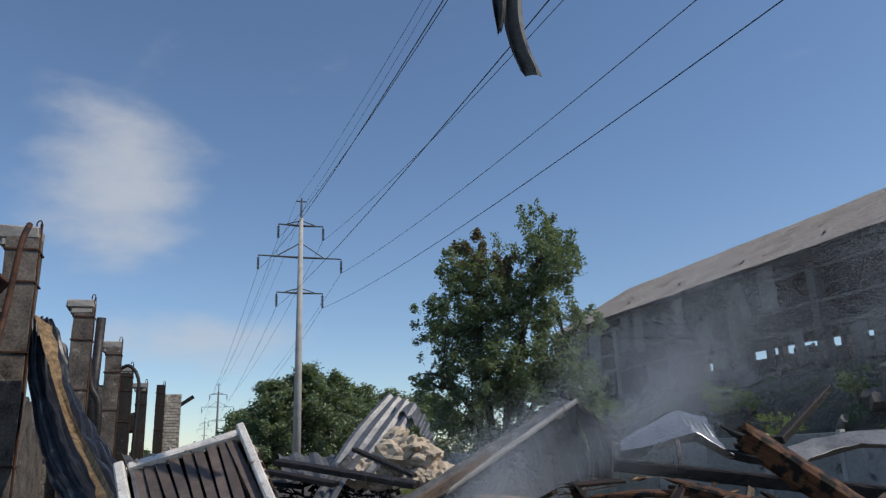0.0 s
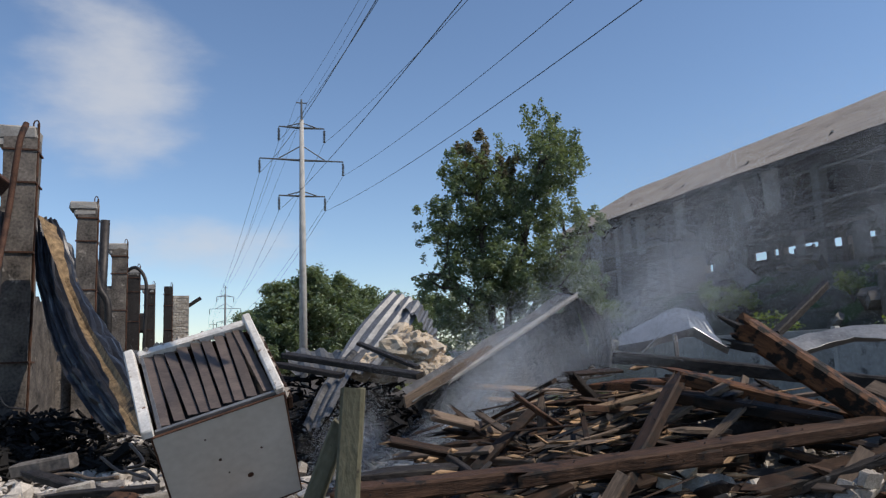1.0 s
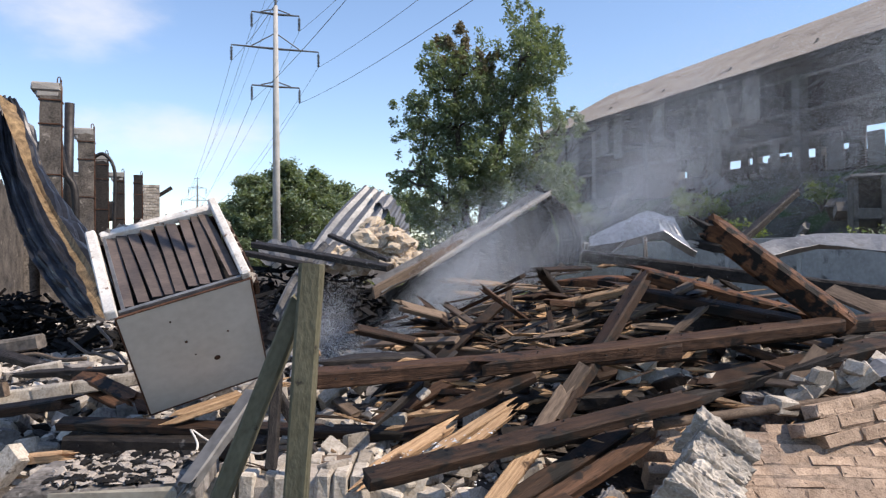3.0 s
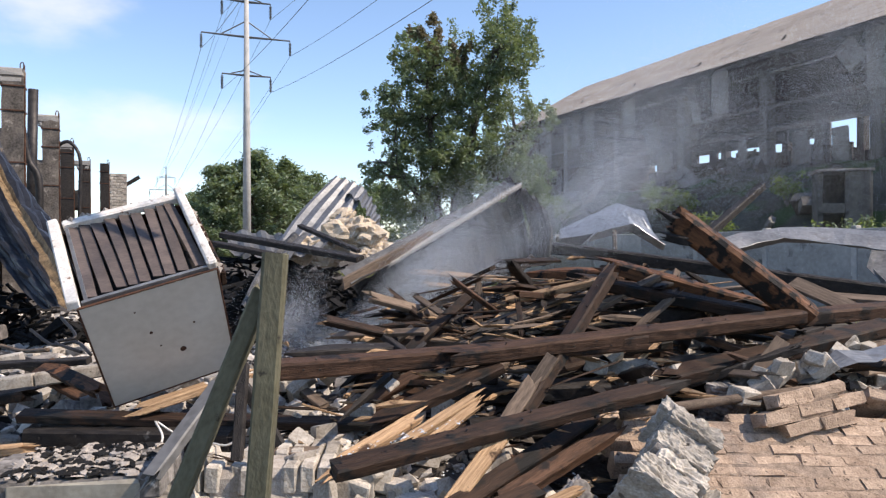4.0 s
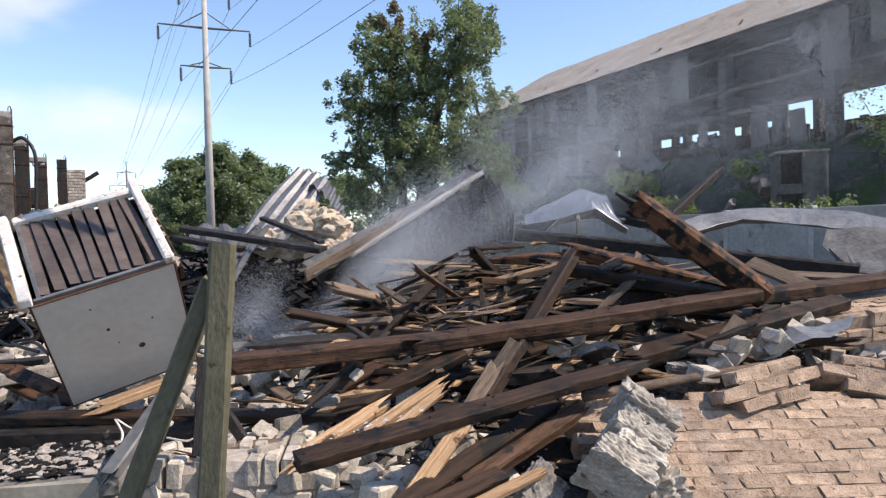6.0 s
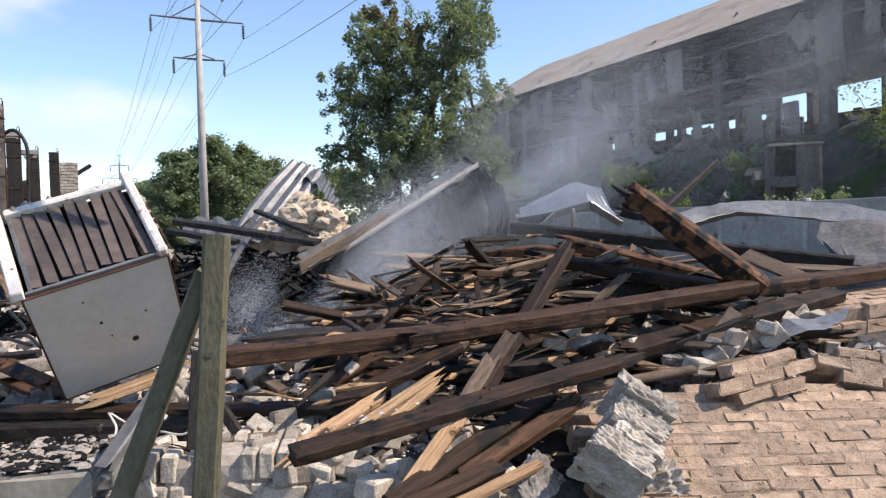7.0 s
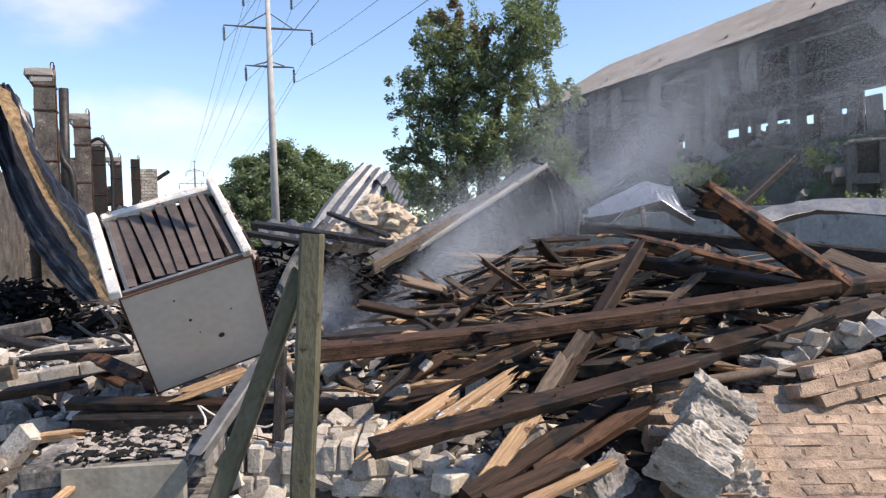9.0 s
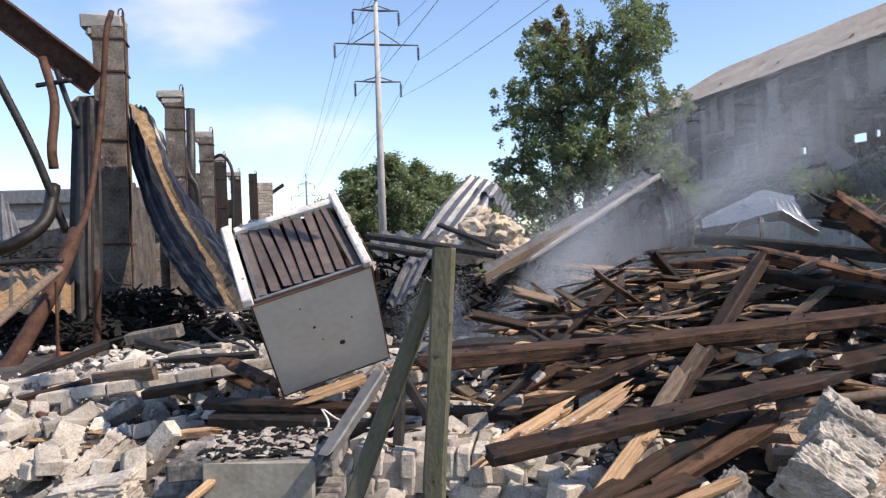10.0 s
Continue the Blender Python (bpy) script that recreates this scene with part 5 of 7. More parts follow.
# ---- fallen timbers ----
for a, b, w, h, mat, label, roll, ends in (
    ((-0.43, 3.81, 0.93), (1.77, 4.31, 1.01), 0.128, 0.096, BROWN, "long dark brown roof beam lying across the heap", 8, "bs"),
    ((0.58, 3.96, 0.97), (2.98, 4.69, 1.12), 0.128, 0.088, BROWN, "long dark brown roof beam lying across the heap", 10, "bs"),
    ((2.39, 4.77, 1.04), (5.37, 5.76, 1.16), 0.144, 0.104, BROWN, "long dark brown roof beam lying across the heap", 10, "ss"),
    ((-0.02, 3.02, 0.62), (1.62, 3.70, 0.82), 0.120, 0.060, SCORCHED, "charred beam sprinkled with broken glass", 14, "sb"),
    ((1.59, 4.01, 0.72), (2.04, 4.24, 0.77), 0.120, 0.104, CHAR, "coal-black burnt beam end", 0, "tt"),
    ((1.91, 4.24, 0.79), (3.81, 5.00, 1.01), 0.160, 0.088, SCORCHED, "scorched beam lying over the brickwork", 12, "bs"),
    ((2.22, 4.92, 1.78), (3.08, 4.77, 1.10), 0.185, 0.175, ORANGE, "thick half-burnt beam jutting up out of the heap", 20, "bs"),
    ((2.10, 4.94, 1.84), (2.24, 4.89, 1.75), 0.075, 0.06, CHAR, "charcoal spike burnt out of a thick beam end", 20, "tb"),
    ((2.15, 4.89, 1.66), (2.25, 4.84, 1.63), 0.08, 0.06, CHAR, "charcoal stub burnt out of a thick beam end", 10, "bb"),
    ((1.28, 5.76, 1.37), (1.82, 5.45, 1.37), 0.128, 0.104, ORANGE, "short split beam with a charred end", 12, "tb"),
    ((1.87, 5.30, 1.44), (3.01, 5.00, 1.11), 0.112, 0.104, ORANGE, "orange-brown beam burnt along its edges", 15, "bs"),
    ((1.69, 5.15, 1.33), (2.80, 4.84, 1.11), 0.144, 0.088, SCORCHED, "dark split beam resting in the heap", 12, "bs"),
    ((1.70, 4.84, 1.40), (0.92, 3.78, 0.68), 0.104, 0.080, SCORCHED, "charred rafter standing steeply in the heap", 10, "bs"),
    ((1.08, 5.15, 1.21), (1.63, 5.00, 1.34), 0.096, 0.040, RAW, "split pale plank with a ragged end", 12, "bb"),
    ((1.85, 8.34, 1.60), (5.01, 6.52, 1.14), 0.160, 0.136, CHAR, "long coal-black beam lying behind the heap", 5, "ss"),
    ((4.28, 9.25, 1.78), (5.43, 10.16, 2.46), 0.125, 0.1, CHAR, "burnt beam leaning up behind the heap", 0, "sb"),
    ((3.58, 5.91, 1.29), (3.87, 5.45, 1.08), 0.15, 0.032, GREY_WOOD, "weathered grey board behind the broken beam", 30, "ss"),
    ((3.92, 6.21, 1.16), (5.12, 6.21, 1.07), 0.160, 0.040, GREY_WOOD, "weathered grey board behind the broken beam", 15, "ss"),
    ((2.33, 4.16, 0.71), (2.70, 4.39, 0.99), 0.096, 0.028, GREY_WOOD, "short grey plank leaning on a beam", 30, "ss"),
    ((-0.03, 3.32, 0.56), (0.32, 3.63, 0.69), 0.072, 0.048, RAW, "freshly split yellow plank", 25, "bb"),
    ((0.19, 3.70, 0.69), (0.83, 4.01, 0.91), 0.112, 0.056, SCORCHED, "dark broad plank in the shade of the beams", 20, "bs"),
    ((0.32, 3.55, 0.62), (0.63, 3.78, 0.75), 0.060, 0.05, RAW, "splintered block of pale wood", 20, "bb"),
    ((0.41, 3.48, 0.62), (0.64, 3.70, 0.73), 0.048, 0.040, RAW, "splintered block of pale wood", 30, "bb"),
    ((0.42, 3.02, 0.38), (0.74, 3.32, 0.67), 0.080, 0.040, RAW, "yellow pine plank propped among the bricks", 30, "sb"),
    ((0.71, 3.40, 0.61), (0.95, 3.70, 0.85), 0.080, 0.040, GREY_WOOD, "grey plank end under the charred beam", 30, "sb"),
    ((1.01, 3.93, 0.81), (1.14, 4.01, 0.96), 0.080, 0.032, GREY_WOOD, "grey plank end under the charred beam", 30, "bs"),
    ((0.39, 2.94, 0.41), (1.30, 3.78, 0.65), 0.096, 0.056, SCORCHED, "brown scorched board slanting through the heap", 24, "sb"),
    ((0.76, 3.17, 0.44), (1.40, 3.70, 0.60), 0.088, 0.072, BROWN, "cracked brown rafter with a frayed end", 20, "bb"),
    ((0.48, 2.87, 0.42), (0.90, 3.17, 0.47), 0.096, 0.040, SCORCHED, "brown scorched board slanting through the heap", 20, "ss"),
    ((0.64, 2.79, 0.44), (1.07, 3.17, 0.46), 0.05, 0.034, RAW, "pale splintered lath among the bricks", 20, "bb"),
    ((-1.84, 4.01, 0.66), (0.21, 4.01, 0.58), 0.112, 0.048, SCORCHED, "long scorched sill beam lying along the wall", 10, "ss"),
    ((-1.79, 4.01, 0.55), (-0.66, 3.93, 0.54), 0.160, 0.112, CHAR, "coal-black beam lying behind the masonry block", 5, "ss"),
    ((-0.58, 4.54, 0.53), (0.27, 4.39, 0.56), 0.096, 0.040, CHAR, "thin charred beam on the rubble", 5, "ss"),
    ((-0.44, 3.63, 0.54), (-0.16, 3.63, 0.54), 0.080, 0.024, GREY_WOOD, "short grey board on the brickwork", 10, "ss"),
    ((0.43, 6.82, 1.36), (1.34, 6.21, 1.29), 0.104, 0.028, RAW, "thin pale plank sticking out of the heap", 15, "bs"),
    ((0.53, 6.52, 1.25), (1.33, 5.91, 1.21), 0.080, 0.024, RAW, "thin pale plank sticking out of the heap", 15, "bs"),
    ((0.33, 5.15, 0.94), (0.81, 5.45, 1.02), 0.080, 0.032, BROWN, "thin brown plank in the smouldering hollow", 15, "bs"),
    ((0.82, 5.15, 0.96), (0.84, 5.30, 1.35), 0.072, 0.040, GREY_WOOD, "pointed grey stake standing in the heap", 0, "st"),
    ((0.73, 5.15, 0.96), (0.70, 5.22, 1.14), 0.032, 0.024, CHAR, "thin charred stake in the heap", 0, "st"),
    ((0.82, 4.84, 0.96), (1.78, 5.30, 1.26), 0.096, 0.032, GREY_WOOD, "grey weathered lath lying aslant in the heap", 20, "bs"),
    ((0.91, 5.00, 1.04), (1.10, 5.30, 1.15), 0.056, 0.024, RAW, "short pale splinter on the heap", 20, "bb"),
    ((0.74, 4.84, 1.02), (1.46, 5.15, 1.23), 0.064, 0.024, GREY_WOOD, "grey weathered lath lying aslant in the heap", 20, "bb"),
    ((-1.63, 7.73, 1.73), (-0.13, 6.82, 1.48), 0.120, 0.056, CHAR, "black charred board lying on the sheets", 10, "ss"),
    ((-0.91, 8.34, 1.84), (-0.18, 7.43, 1.55), 0.064, 0.040, CHAR, "thin black charred batten on the sheets", 10, "ss"),
    ((-1.62, 7.43, 1.63), (-0.92, 7.12, 1.50), 0.096, 0.048, CHAR, "black charred board lying on the sheets", 10, "bs"),
    ((-0.44, 4.39, 0.93), (0.20, 4.69, 0.91), 0.160, 0.080, CHAR, "charred beam under the long roof beam", 5, "ts"),
    ((-2.34, 5.30, 0.72), (-1.79, 4.99, 0.55), 0.192, 0.048, BROWN, "broad brown board lying in the rubble", 30, "sb"),
    ((-2.02, 4.84, 0.77), (-1.65, 4.54, 0.70), 0.096, 0.040, ORANGE, "split orange-brown board on the rubble", 30, "bb"),
    ((-2.92, 5.45, 0.71), (-2.01, 5.30, 0.77), 0.080, 0.048, CHAR, "charred batten lying over the bricks", 10, "ts"),
    ((-3.20, 4.99, 0.64), (-2.62, 4.84, 0.71), 0.048, 0.104, GREY_WOOD, "grey weathered board on edge among bricks", 5, "ss"),
    ((-2.52, 4.54, 0.62), (-1.98, 4.38, 0.71), 0.112, 0.064, BROWN, "reddish-brown beam end among the bricks", 10, "sb"),
    ((-3.88, 6.66, 0.75), (-3.34, 6.66, 0.83), 0.160, 0.128, BURNT_CONCRETE, "burnt grey lintel lying in the rubble", 5, "ss"),
    ((-4.38, 5.75, 0.55), (-3.94, 6.36, 0.74), 0.096, 0.080, CHAR, "charred batten lying over the bricks", 10, "ts"),
    ((-3.69, 4.54, 0.54), (-3.24, 4.99, 0.63), 0.064, 0.040, SCORCHED, "scorched lath lying over the bricks", 10, "ss"),
    ((-1.88, 3.62, 0.56), (-1.65, 3.62, 0.58), 0.048, 0.048, RAW, "short yellow batten on the rubble", 10, "sb"),
    ((-3.64, 6.36, 0.78), (-2.57, 5.75, 0.65), 0.112, 0.064, CHAR, "charred batten lying over the bricks", 10, "ts"),
    ((-1.29, 2.71, 0.53), (-1.25, 2.86, 0.57), 0.040, 0.024, RAW, "short split piece of yellow wood", 10, "bb"),
    ((-0.02, 4.69, 0.72), (0.51, 5.00, 0.80), 0.096, 0.032, SCORCHED, "scorched lath under the roof beam", 15, "bb"),
    ((0.09, 4.39, 0.59), (0.41, 4.54, 0.67), 0.080, 0.040, BROWN, "short brown board on the rubble", 15, "bs"),
    ((-0.42, 4.69, 0.68), (-0.21, 4.39, 0.61), 0.072, 0.032, GREY_WOOD, "short grey board on the rubble", 15, "bs"),
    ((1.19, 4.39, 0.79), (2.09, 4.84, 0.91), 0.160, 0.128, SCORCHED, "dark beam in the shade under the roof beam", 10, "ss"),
    ((0.47, 4.24, 0.71), (1.52, 4.24, 0.73), 0.160, 0.096, CHAR, "charred beam in the depth of the heap", 10, "ts"),
    ((0.65, 3.93, 0.57), (1.43, 3.93, 0.62), 0.128, 0.080, CHAR, "charred beam in the depth of the heap", 20, "ss"),
    ((1.77, 5.00, 1.07), (2.56, 5.15, 1.11), 0.160, 0.112, CHAR, "charred beam in the depth of the heap", 10, "ts"),
    ((1.27, 5.15, 1.08), (2.41, 5.45, 1.20), 0.128, 0.048, SCORCHED, "scorched board in the depth of the heap", 15, "bb"),
):
    timber(a, b, w, h, mat, label, roll, ends)
pipe("water_pipe", [(1.45, 3.70, 0.69), (2.10, 3.93, 0.71), (3.00, 4.24, 0.73)], 0.028, GREY_WOOD, "long grey scaffold pipe lying on the bricks")


# ---- sheet metal ----
corrugated("roofing_sheet", [[(-1.65, 10.47, 1.47), (-1.28, 10.16, 1.44), (-0.90, 9.86, 1.49)], [(-1.32, 11.23, 2.13), (-0.92, 10.92, 2.05), (-0.50, 10.77, 2.07)], [(-0.85, 11.99, 2.74), (-0.56, 11.68, 2.63), (-0.30, 11.38, 2.48)]], 0.22, 0.05, ZINC, "grey corrugated roofing sheet propped up to a peak", fine=12)
corrugated("roofing_sheet", [[(-0.61, 11.84, 2.67), (-0.30, 11.38, 2.48), (-0.14, 11.08, 2.23), (-0.02, 10.77, 1.92)], [(-0.67, 11.38, 2.51), (-0.38, 10.92, 2.29), (-0.21, 10.62, 2.04), (-0.17, 10.47, 1.85)]], 0.22, 0.05, ZINC, "curled edge of grey corrugated roofing", fine=6)
corrugated("roofing_sheet", [[(-1.36, 7.27, 0.99), (-1.20, 7.12, 0.97), (-1.05, 7.12, 1.11)], [(-1.37, 8.49, 1.37), (-1.18, 8.34, 1.37), (-1.00, 8.34, 1.50)], [(-1.22, 9.70, 1.76), (-1.01, 9.55, 1.75), (-0.89, 9.55, 1.86)]], 0.16, 0.04, DIRTY_ZINC, "sooty corrugated sheet sliding down the heap", fine=12)
corrugated("roofing_sheet", [[(-2.59, 11.83, 1.88), (-2.10, 11.83, 1.88), (-1.63, 11.53, 1.82)], [(-2.27, 10.62, 1.72), (-1.83, 10.62, 1.70), (-1.36, 10.31, 1.66)], [(-1.99, 9.55, 1.55), (-1.56, 9.55, 1.51), (-1.15, 9.40, 1.52)]], 0.3, 0.06, DIRTY_ZINC, "flat grey corrugated sheets stacked in the ruin", fine=8)
# the long folded sheet: a lit strip on top, its underside, coloured dark as shade, falling back into the hollow
corrugated("folded_sheet", [[(-0.238, 5.9, 1.396), (0.199, 6.35, 1.633), (0.769, 6.95, 1.942), (1.075, 7.25, 2.103), (1.32, 7.45, 2.291)], [(-0.137, 5.75, 1.292), (0.258, 6.15, 1.501), (0.819, 6.75, 1.808), (1.122, 7.05, 1.995), (1.446, 7.2, 2.202)]], 0.5, 0.006, DIRTY_ZINC, "long grey sheet-metal ridge fallen aslant over the heap", fine=9, crumple=0.035)
timber((0.20, 6.12, 1.475), (1.44, 7.17, 2.205), 0.045, 0.035, CONCRETE, "pale edge batten along the fallen sheet ridge", 20, "bb", group="")
timber((-0.20, 5.72, 1.30), (0.50, 6.40, 1.68), 0.03, 0.10, GREY_WOOD, "grey board fixed along the fallen sheet ridge", 12, "sb", group="")
corrugated("folded_sheet", [[(-0.137, 5.76, 1.288), (0.258, 6.16, 1.497), (0.819, 6.76, 1.804), (1.122, 7.06, 1.991), (1.446, 7.21, 2.198)], [(-0.106, 6.6, 1.107), (0.346, 7.2, 1.294), (0.924, 7.8, 1.52), (1.348, 8.1, 1.665), (1.689, 8.2, 1.819)], [(-0.032, 7.6, 0.775), (0.498, 8.2, 0.892), (1.117, 8.8, 1.08), (1.536, 9.0, 1.189), (1.897, 9.0, 1.355)]], 0.3, 0.03, SHADE_DARK_SHEET, "underside of the long folded sheet, coloured dark as shade", fine=18, crumple=0.06)
corrugated("folded_sheet", [[(1.32, 7.45, 2.295), (1.446, 7.2, 2.206), (1.595, 7.25, 2.093), (1.757, 7.3, 1.95)], [(1.62, 7.9, 1.932), (1.684, 7.6, 1.822), (1.76, 7.5, 1.761), (1.816, 7.4, 1.72)], [(1.755, 8.4, 1.40), (1.786, 8.1, 1.38), (1.809, 7.9, 1.38), (1.823, 7.7, 1.38)]], 0.13, 0.035, DIRTY_ZINC, "crumpled corrugated end of the long folded sheet", fine=14, crumple=0.05)
for a, b in (((-0.05, 6.5, 0.95), (0.42, 7.0, 1.32)), ((0.15, 6.3, 0.92), (0.62, 6.9, 1.38)), ((0.45, 6.6, 1.0), (0.70, 7.2, 1.50))):
    timber(a, b, 0.07, 0.05, CHAR, "charred rafter under the folded sheet", 20, "tb", group="timber ends in the heap")


def folded_metal(rows, material, label, name="crumpled_sheet", dent=0.03, parts=5, groove=0.05):
    """Sheet metal with sharp folds along the rows of points, dented between them."""
    verts, n = [], (len(rows[0]) - 1) * parts + 1
    for r, row in enumerate(rows):
        for k in range(n):
            i = min(k // parts, len(row) - 2)
            q = Vector(row[i]).lerp(Vector(row[i + 1]), k / parts - i)
            verts.append(q - Vector((0, 0, groove * (r % 2))) + Vector((0.4, 0.6, 1.0)) * dent * (noise.noise(q * 2.6) + 0.6 * noise.noise(q * 7.0)))
    faces = [(r * n + k, r * n + k + 1, (r + 1) * n + k + 1, (r + 1) * n + k) for r in range(len(rows) - 1) for k in range(n - 1)]
    ob = raw_part(name, verts, faces, material)
    sol = ob.modifiers.new("thickness", "SOLIDIFY")
    sol.thickness, sol.offset = 0.008, 0
    return tagged(ob, label, "metal sheet")


# crumpled bright sheet further back, folded like a tent
folded_metal([[(3.052, 12.8, 1.905), (3.654, 13.0, 2.169), (4.219, 13.2, 2.389), (4.603, 12.9, 2.253)], [(3.03, 12.5, 1.76), (3.60, 12.6, 1.97), (4.16, 12.75, 2.17), (4.55, 12.5, 2.04)], [(2.998, 12.3, 1.861), (3.527, 12.4, 2.074), (4.077, 12.5, 2.251), (4.457, 12.3, 2.117)],
              [(2.93, 12.0, 1.69), (3.49, 12.1, 1.87), (4.06, 12.15, 2.02), (4.52, 12.0, 1.77)], [(2.871, 11.9, 1.793), (3.449, 12.0, 1.973), (4.046, 12.0, 2.111), (4.499, 11.9, 1.754)], [(2.80, 11.6, 1.62), (3.41, 11.65, 1.76), (4.0, 11.65, 1.90), (4.48, 11.55, 1.58)], [(2.75, 11.5, 1.715), (3.377, 11.5, 1.83), (3.965, 11.5, 1.961), (4.463, 11.4, 1.618)]],
             BRIGHT_ZINC, "crumpled bright galvanised roofing folded like a tent")
timber((3.068, 11.3, 1.60), (3.365, 11.4, 1.837), 0.035, 0.02, ZINC, "bent zinc strut under the crumpled sheet", 0, "ss", category="metal strip", group="")
timber((3.60, 11.25, 1.45), (3.60, 11.3, 1.86), 0.06, 0.05, BURNT_CONCRETE, "short burnt stake under the crumpled sheet", 0, "ss", group="")
# long sheet on the far side: three folds along its length, its end hanging down dark
folded_metal([[(4.842, 10.6, 1.68), (5.502, 11.0, 1.794), (6.304, 11.3, 1.902), (7.179, 11.3, 1.892), (8.018, 11.0, 1.813), (8.742, 10.6, 1.599), (9.9, 10.2, 1.40)], [(4.85, 10.4, 1.63), (5.46, 10.75, 1.73), (6.17, 11.0, 1.83), (7.0, 11.0, 1.81), (7.82, 10.7, 1.73), (8.5, 10.3, 1.56), (9.7, 9.9, 1.35)],
              [(4.855, 10.2, 1.628), (5.41, 10.5, 1.725), (6.038, 10.7, 1.825), (6.819, 10.7, 1.803), (7.604, 10.4, 1.72), (8.272, 10.0, 1.57), (9.5, 9.6, 1.36)], [(4.88, 10.0, 1.57), (5.36, 10.25, 1.65), (5.87, 10.4, 1.74), (6.6, 10.4, 1.70), (7.28, 10.15, 1.60), (8.05, 9.7, 1.50), (9.2, 9.3, 1.30)], [(4.898, 9.8, 1.562), (5.306, 10.0, 1.648), (5.721, 10.1, 1.71), (6.366, 10.1, 1.651), (6.934, 9.9, 1.555), (7.803, 9.4, 1.501), (9.0, 9.0, 1.28)]],
             ZINC, "long bent galvanised sheet lying behind the heap", "bent_sheet", 0.02, groove=0.08)
# the darker metal here also carries the shade of the sheet's underside
folded_metal([[(6.855, 9.85, 1.547), (7.257, 9.7, 1.544), (7.803, 9.4, 1.501), (9.0, 9.0, 1.27)], [(6.56, 9.5, 1.359), (6.783, 9.2, 1.276), (7.258, 8.9, 1.23), (8.6, 8.6, 1.05)], [(6.549, 9.2, 1.143), (6.457, 8.6, 0.995), (6.778, 8.2, 0.92), (8.2, 8.0, 0.80)], [(6.50, 9.0, 0.70), (6.40, 8.4, 0.60), (6.70, 8.0, 0.55), (8.1, 7.8, 0.45)]], DIRTY_ZINC, "dark underside of a bent sheet curling to the ground", "bent_sheet", 0.03)
# small bent flashing among the bricks
corrugated("metal_flashing", [[(2.72, 4.24, 0.74), (2.92, 4.39, 0.82), (3.09, 4.46, 0.92)], [(2.75, 4.16, 0.76), (2.99, 4.24, 0.84), (3.15, 4.31, 0.86)]], 1.0, 0.0, ZINC, "bent piece of bright tin flashing among bricks", fine=6)
corrugated("metal_flashing", [[(3.09, 4.46, 0.92), (3.33, 4.54, 0.90), (3.70, 4.69, 0.95)], [(3.15, 4.31, 0.86), (3.27, 4.31, 0.86), (3.51, 4.46, 0.90)]], 1.0, 0.0, ZINC, "bent piece of bright tin flashing among bricks", fine=6)


# ---- strips of torn roofing hanging overhead ----
def hanging_strip(pts, widths, label):
    rng = random.Random(len(pts))
    line = smooth_line(pts, 30)
    ws = np.interp(np.linspace(0, 1, 30), np.linspace(0, 1, len(widths)), widths)
    verts, faces = [], []
    for i, p in enumerate(line):
        side = Vector((0.95, 0.1, -0.25)).normalized()
        for j in range(5):
            q = p + side * (j / 4 - 0.5) * ws[i] + Vector((0, 0.04, 0)) * math.sin(j * 1.57)
            if i == 29:
                q = q - Vector((0, 0, rng.uniform(-0.05, 0.03)))
            verts.append(q)
    for i in range(29):
        for j in range(4):
            faces.append((i * 5 + j, i * 5 + j + 1, i * 5 + j + 6, i * 5 + j + 5))
    ob = raw_part("torn_roofing_strip", verts, faces, DIRTY_ZINC)
    s = ob.modifiers.new("thickness", "SOLIDIFY")
    s.thickness = 0.004
    tagged(ob, label, "metal strip", "torn strips overhead")


hanging_strip([(0.85, 4.25, 6.47), (0.74, 3.79, 5.02), (0.69, 3.64, 4.33), (0.715, 3.64, 4.09), (0.775, 3.64, 3.90)], [0.14, 0.125, 0.12, 0.125, 0.13], "dark torn strip of roofing dangling overhead")
hanging_strip([(0.74, 4.25, 6.48), (0.63, 3.79, 5.03), (0.61, 3.64, 4.41), (0.60, 3.64, 4.16)], [0.12, 0.10, 0.09, 0.015], "narrow torn strip of roofing dangling overhead")


# ---- heap of cream insulation blocks ----
def insulation():
    rng = random.Random(3)
    c = Vector((-0.49, 10.47, 1.70))
    for k in range(64):
        bm = bmesh.new()
        bmesh.ops.create_icosphere(bm, subdivisions=3, radius=1)
        s = rng.uniform(0.09, 0.2)
        o = Vector([rng.random() * 9 for _ in range(3)])
        for v in bm.verts:
            f = 1 + 0.6 * noise.noise(v.co * 1.6 + o) + 0.14 * noise.noise(v.co * 5.0 + o)
            v.co = Vector((v.co.x * s * 1.3, v.co.y * s, v.co.z * s * 0.8)) * f
        ob = part("insulation_lump", bm, SACK)
        x, z = rng.uniform(-0.72, 0.62), rng.random()
        z = z * max(0.05, 0.62 - 0.95 * abs(x + 0.1) ** 1.3)
        ob.matrix_world = Matrix.Translation(c + Vector((x, rng.uniform(-0.3, 0.3) + 0.4 * z, z - 0.25))) @ pose(0, 0, 0, rng.uniform(-25, 25), rng.uniform(-25, 25), rng.uniform(0, 180))
        tagged(ob, "cream lump of torn insulation in a heap", "insulation", "heap of insulation lumps")


insulation()


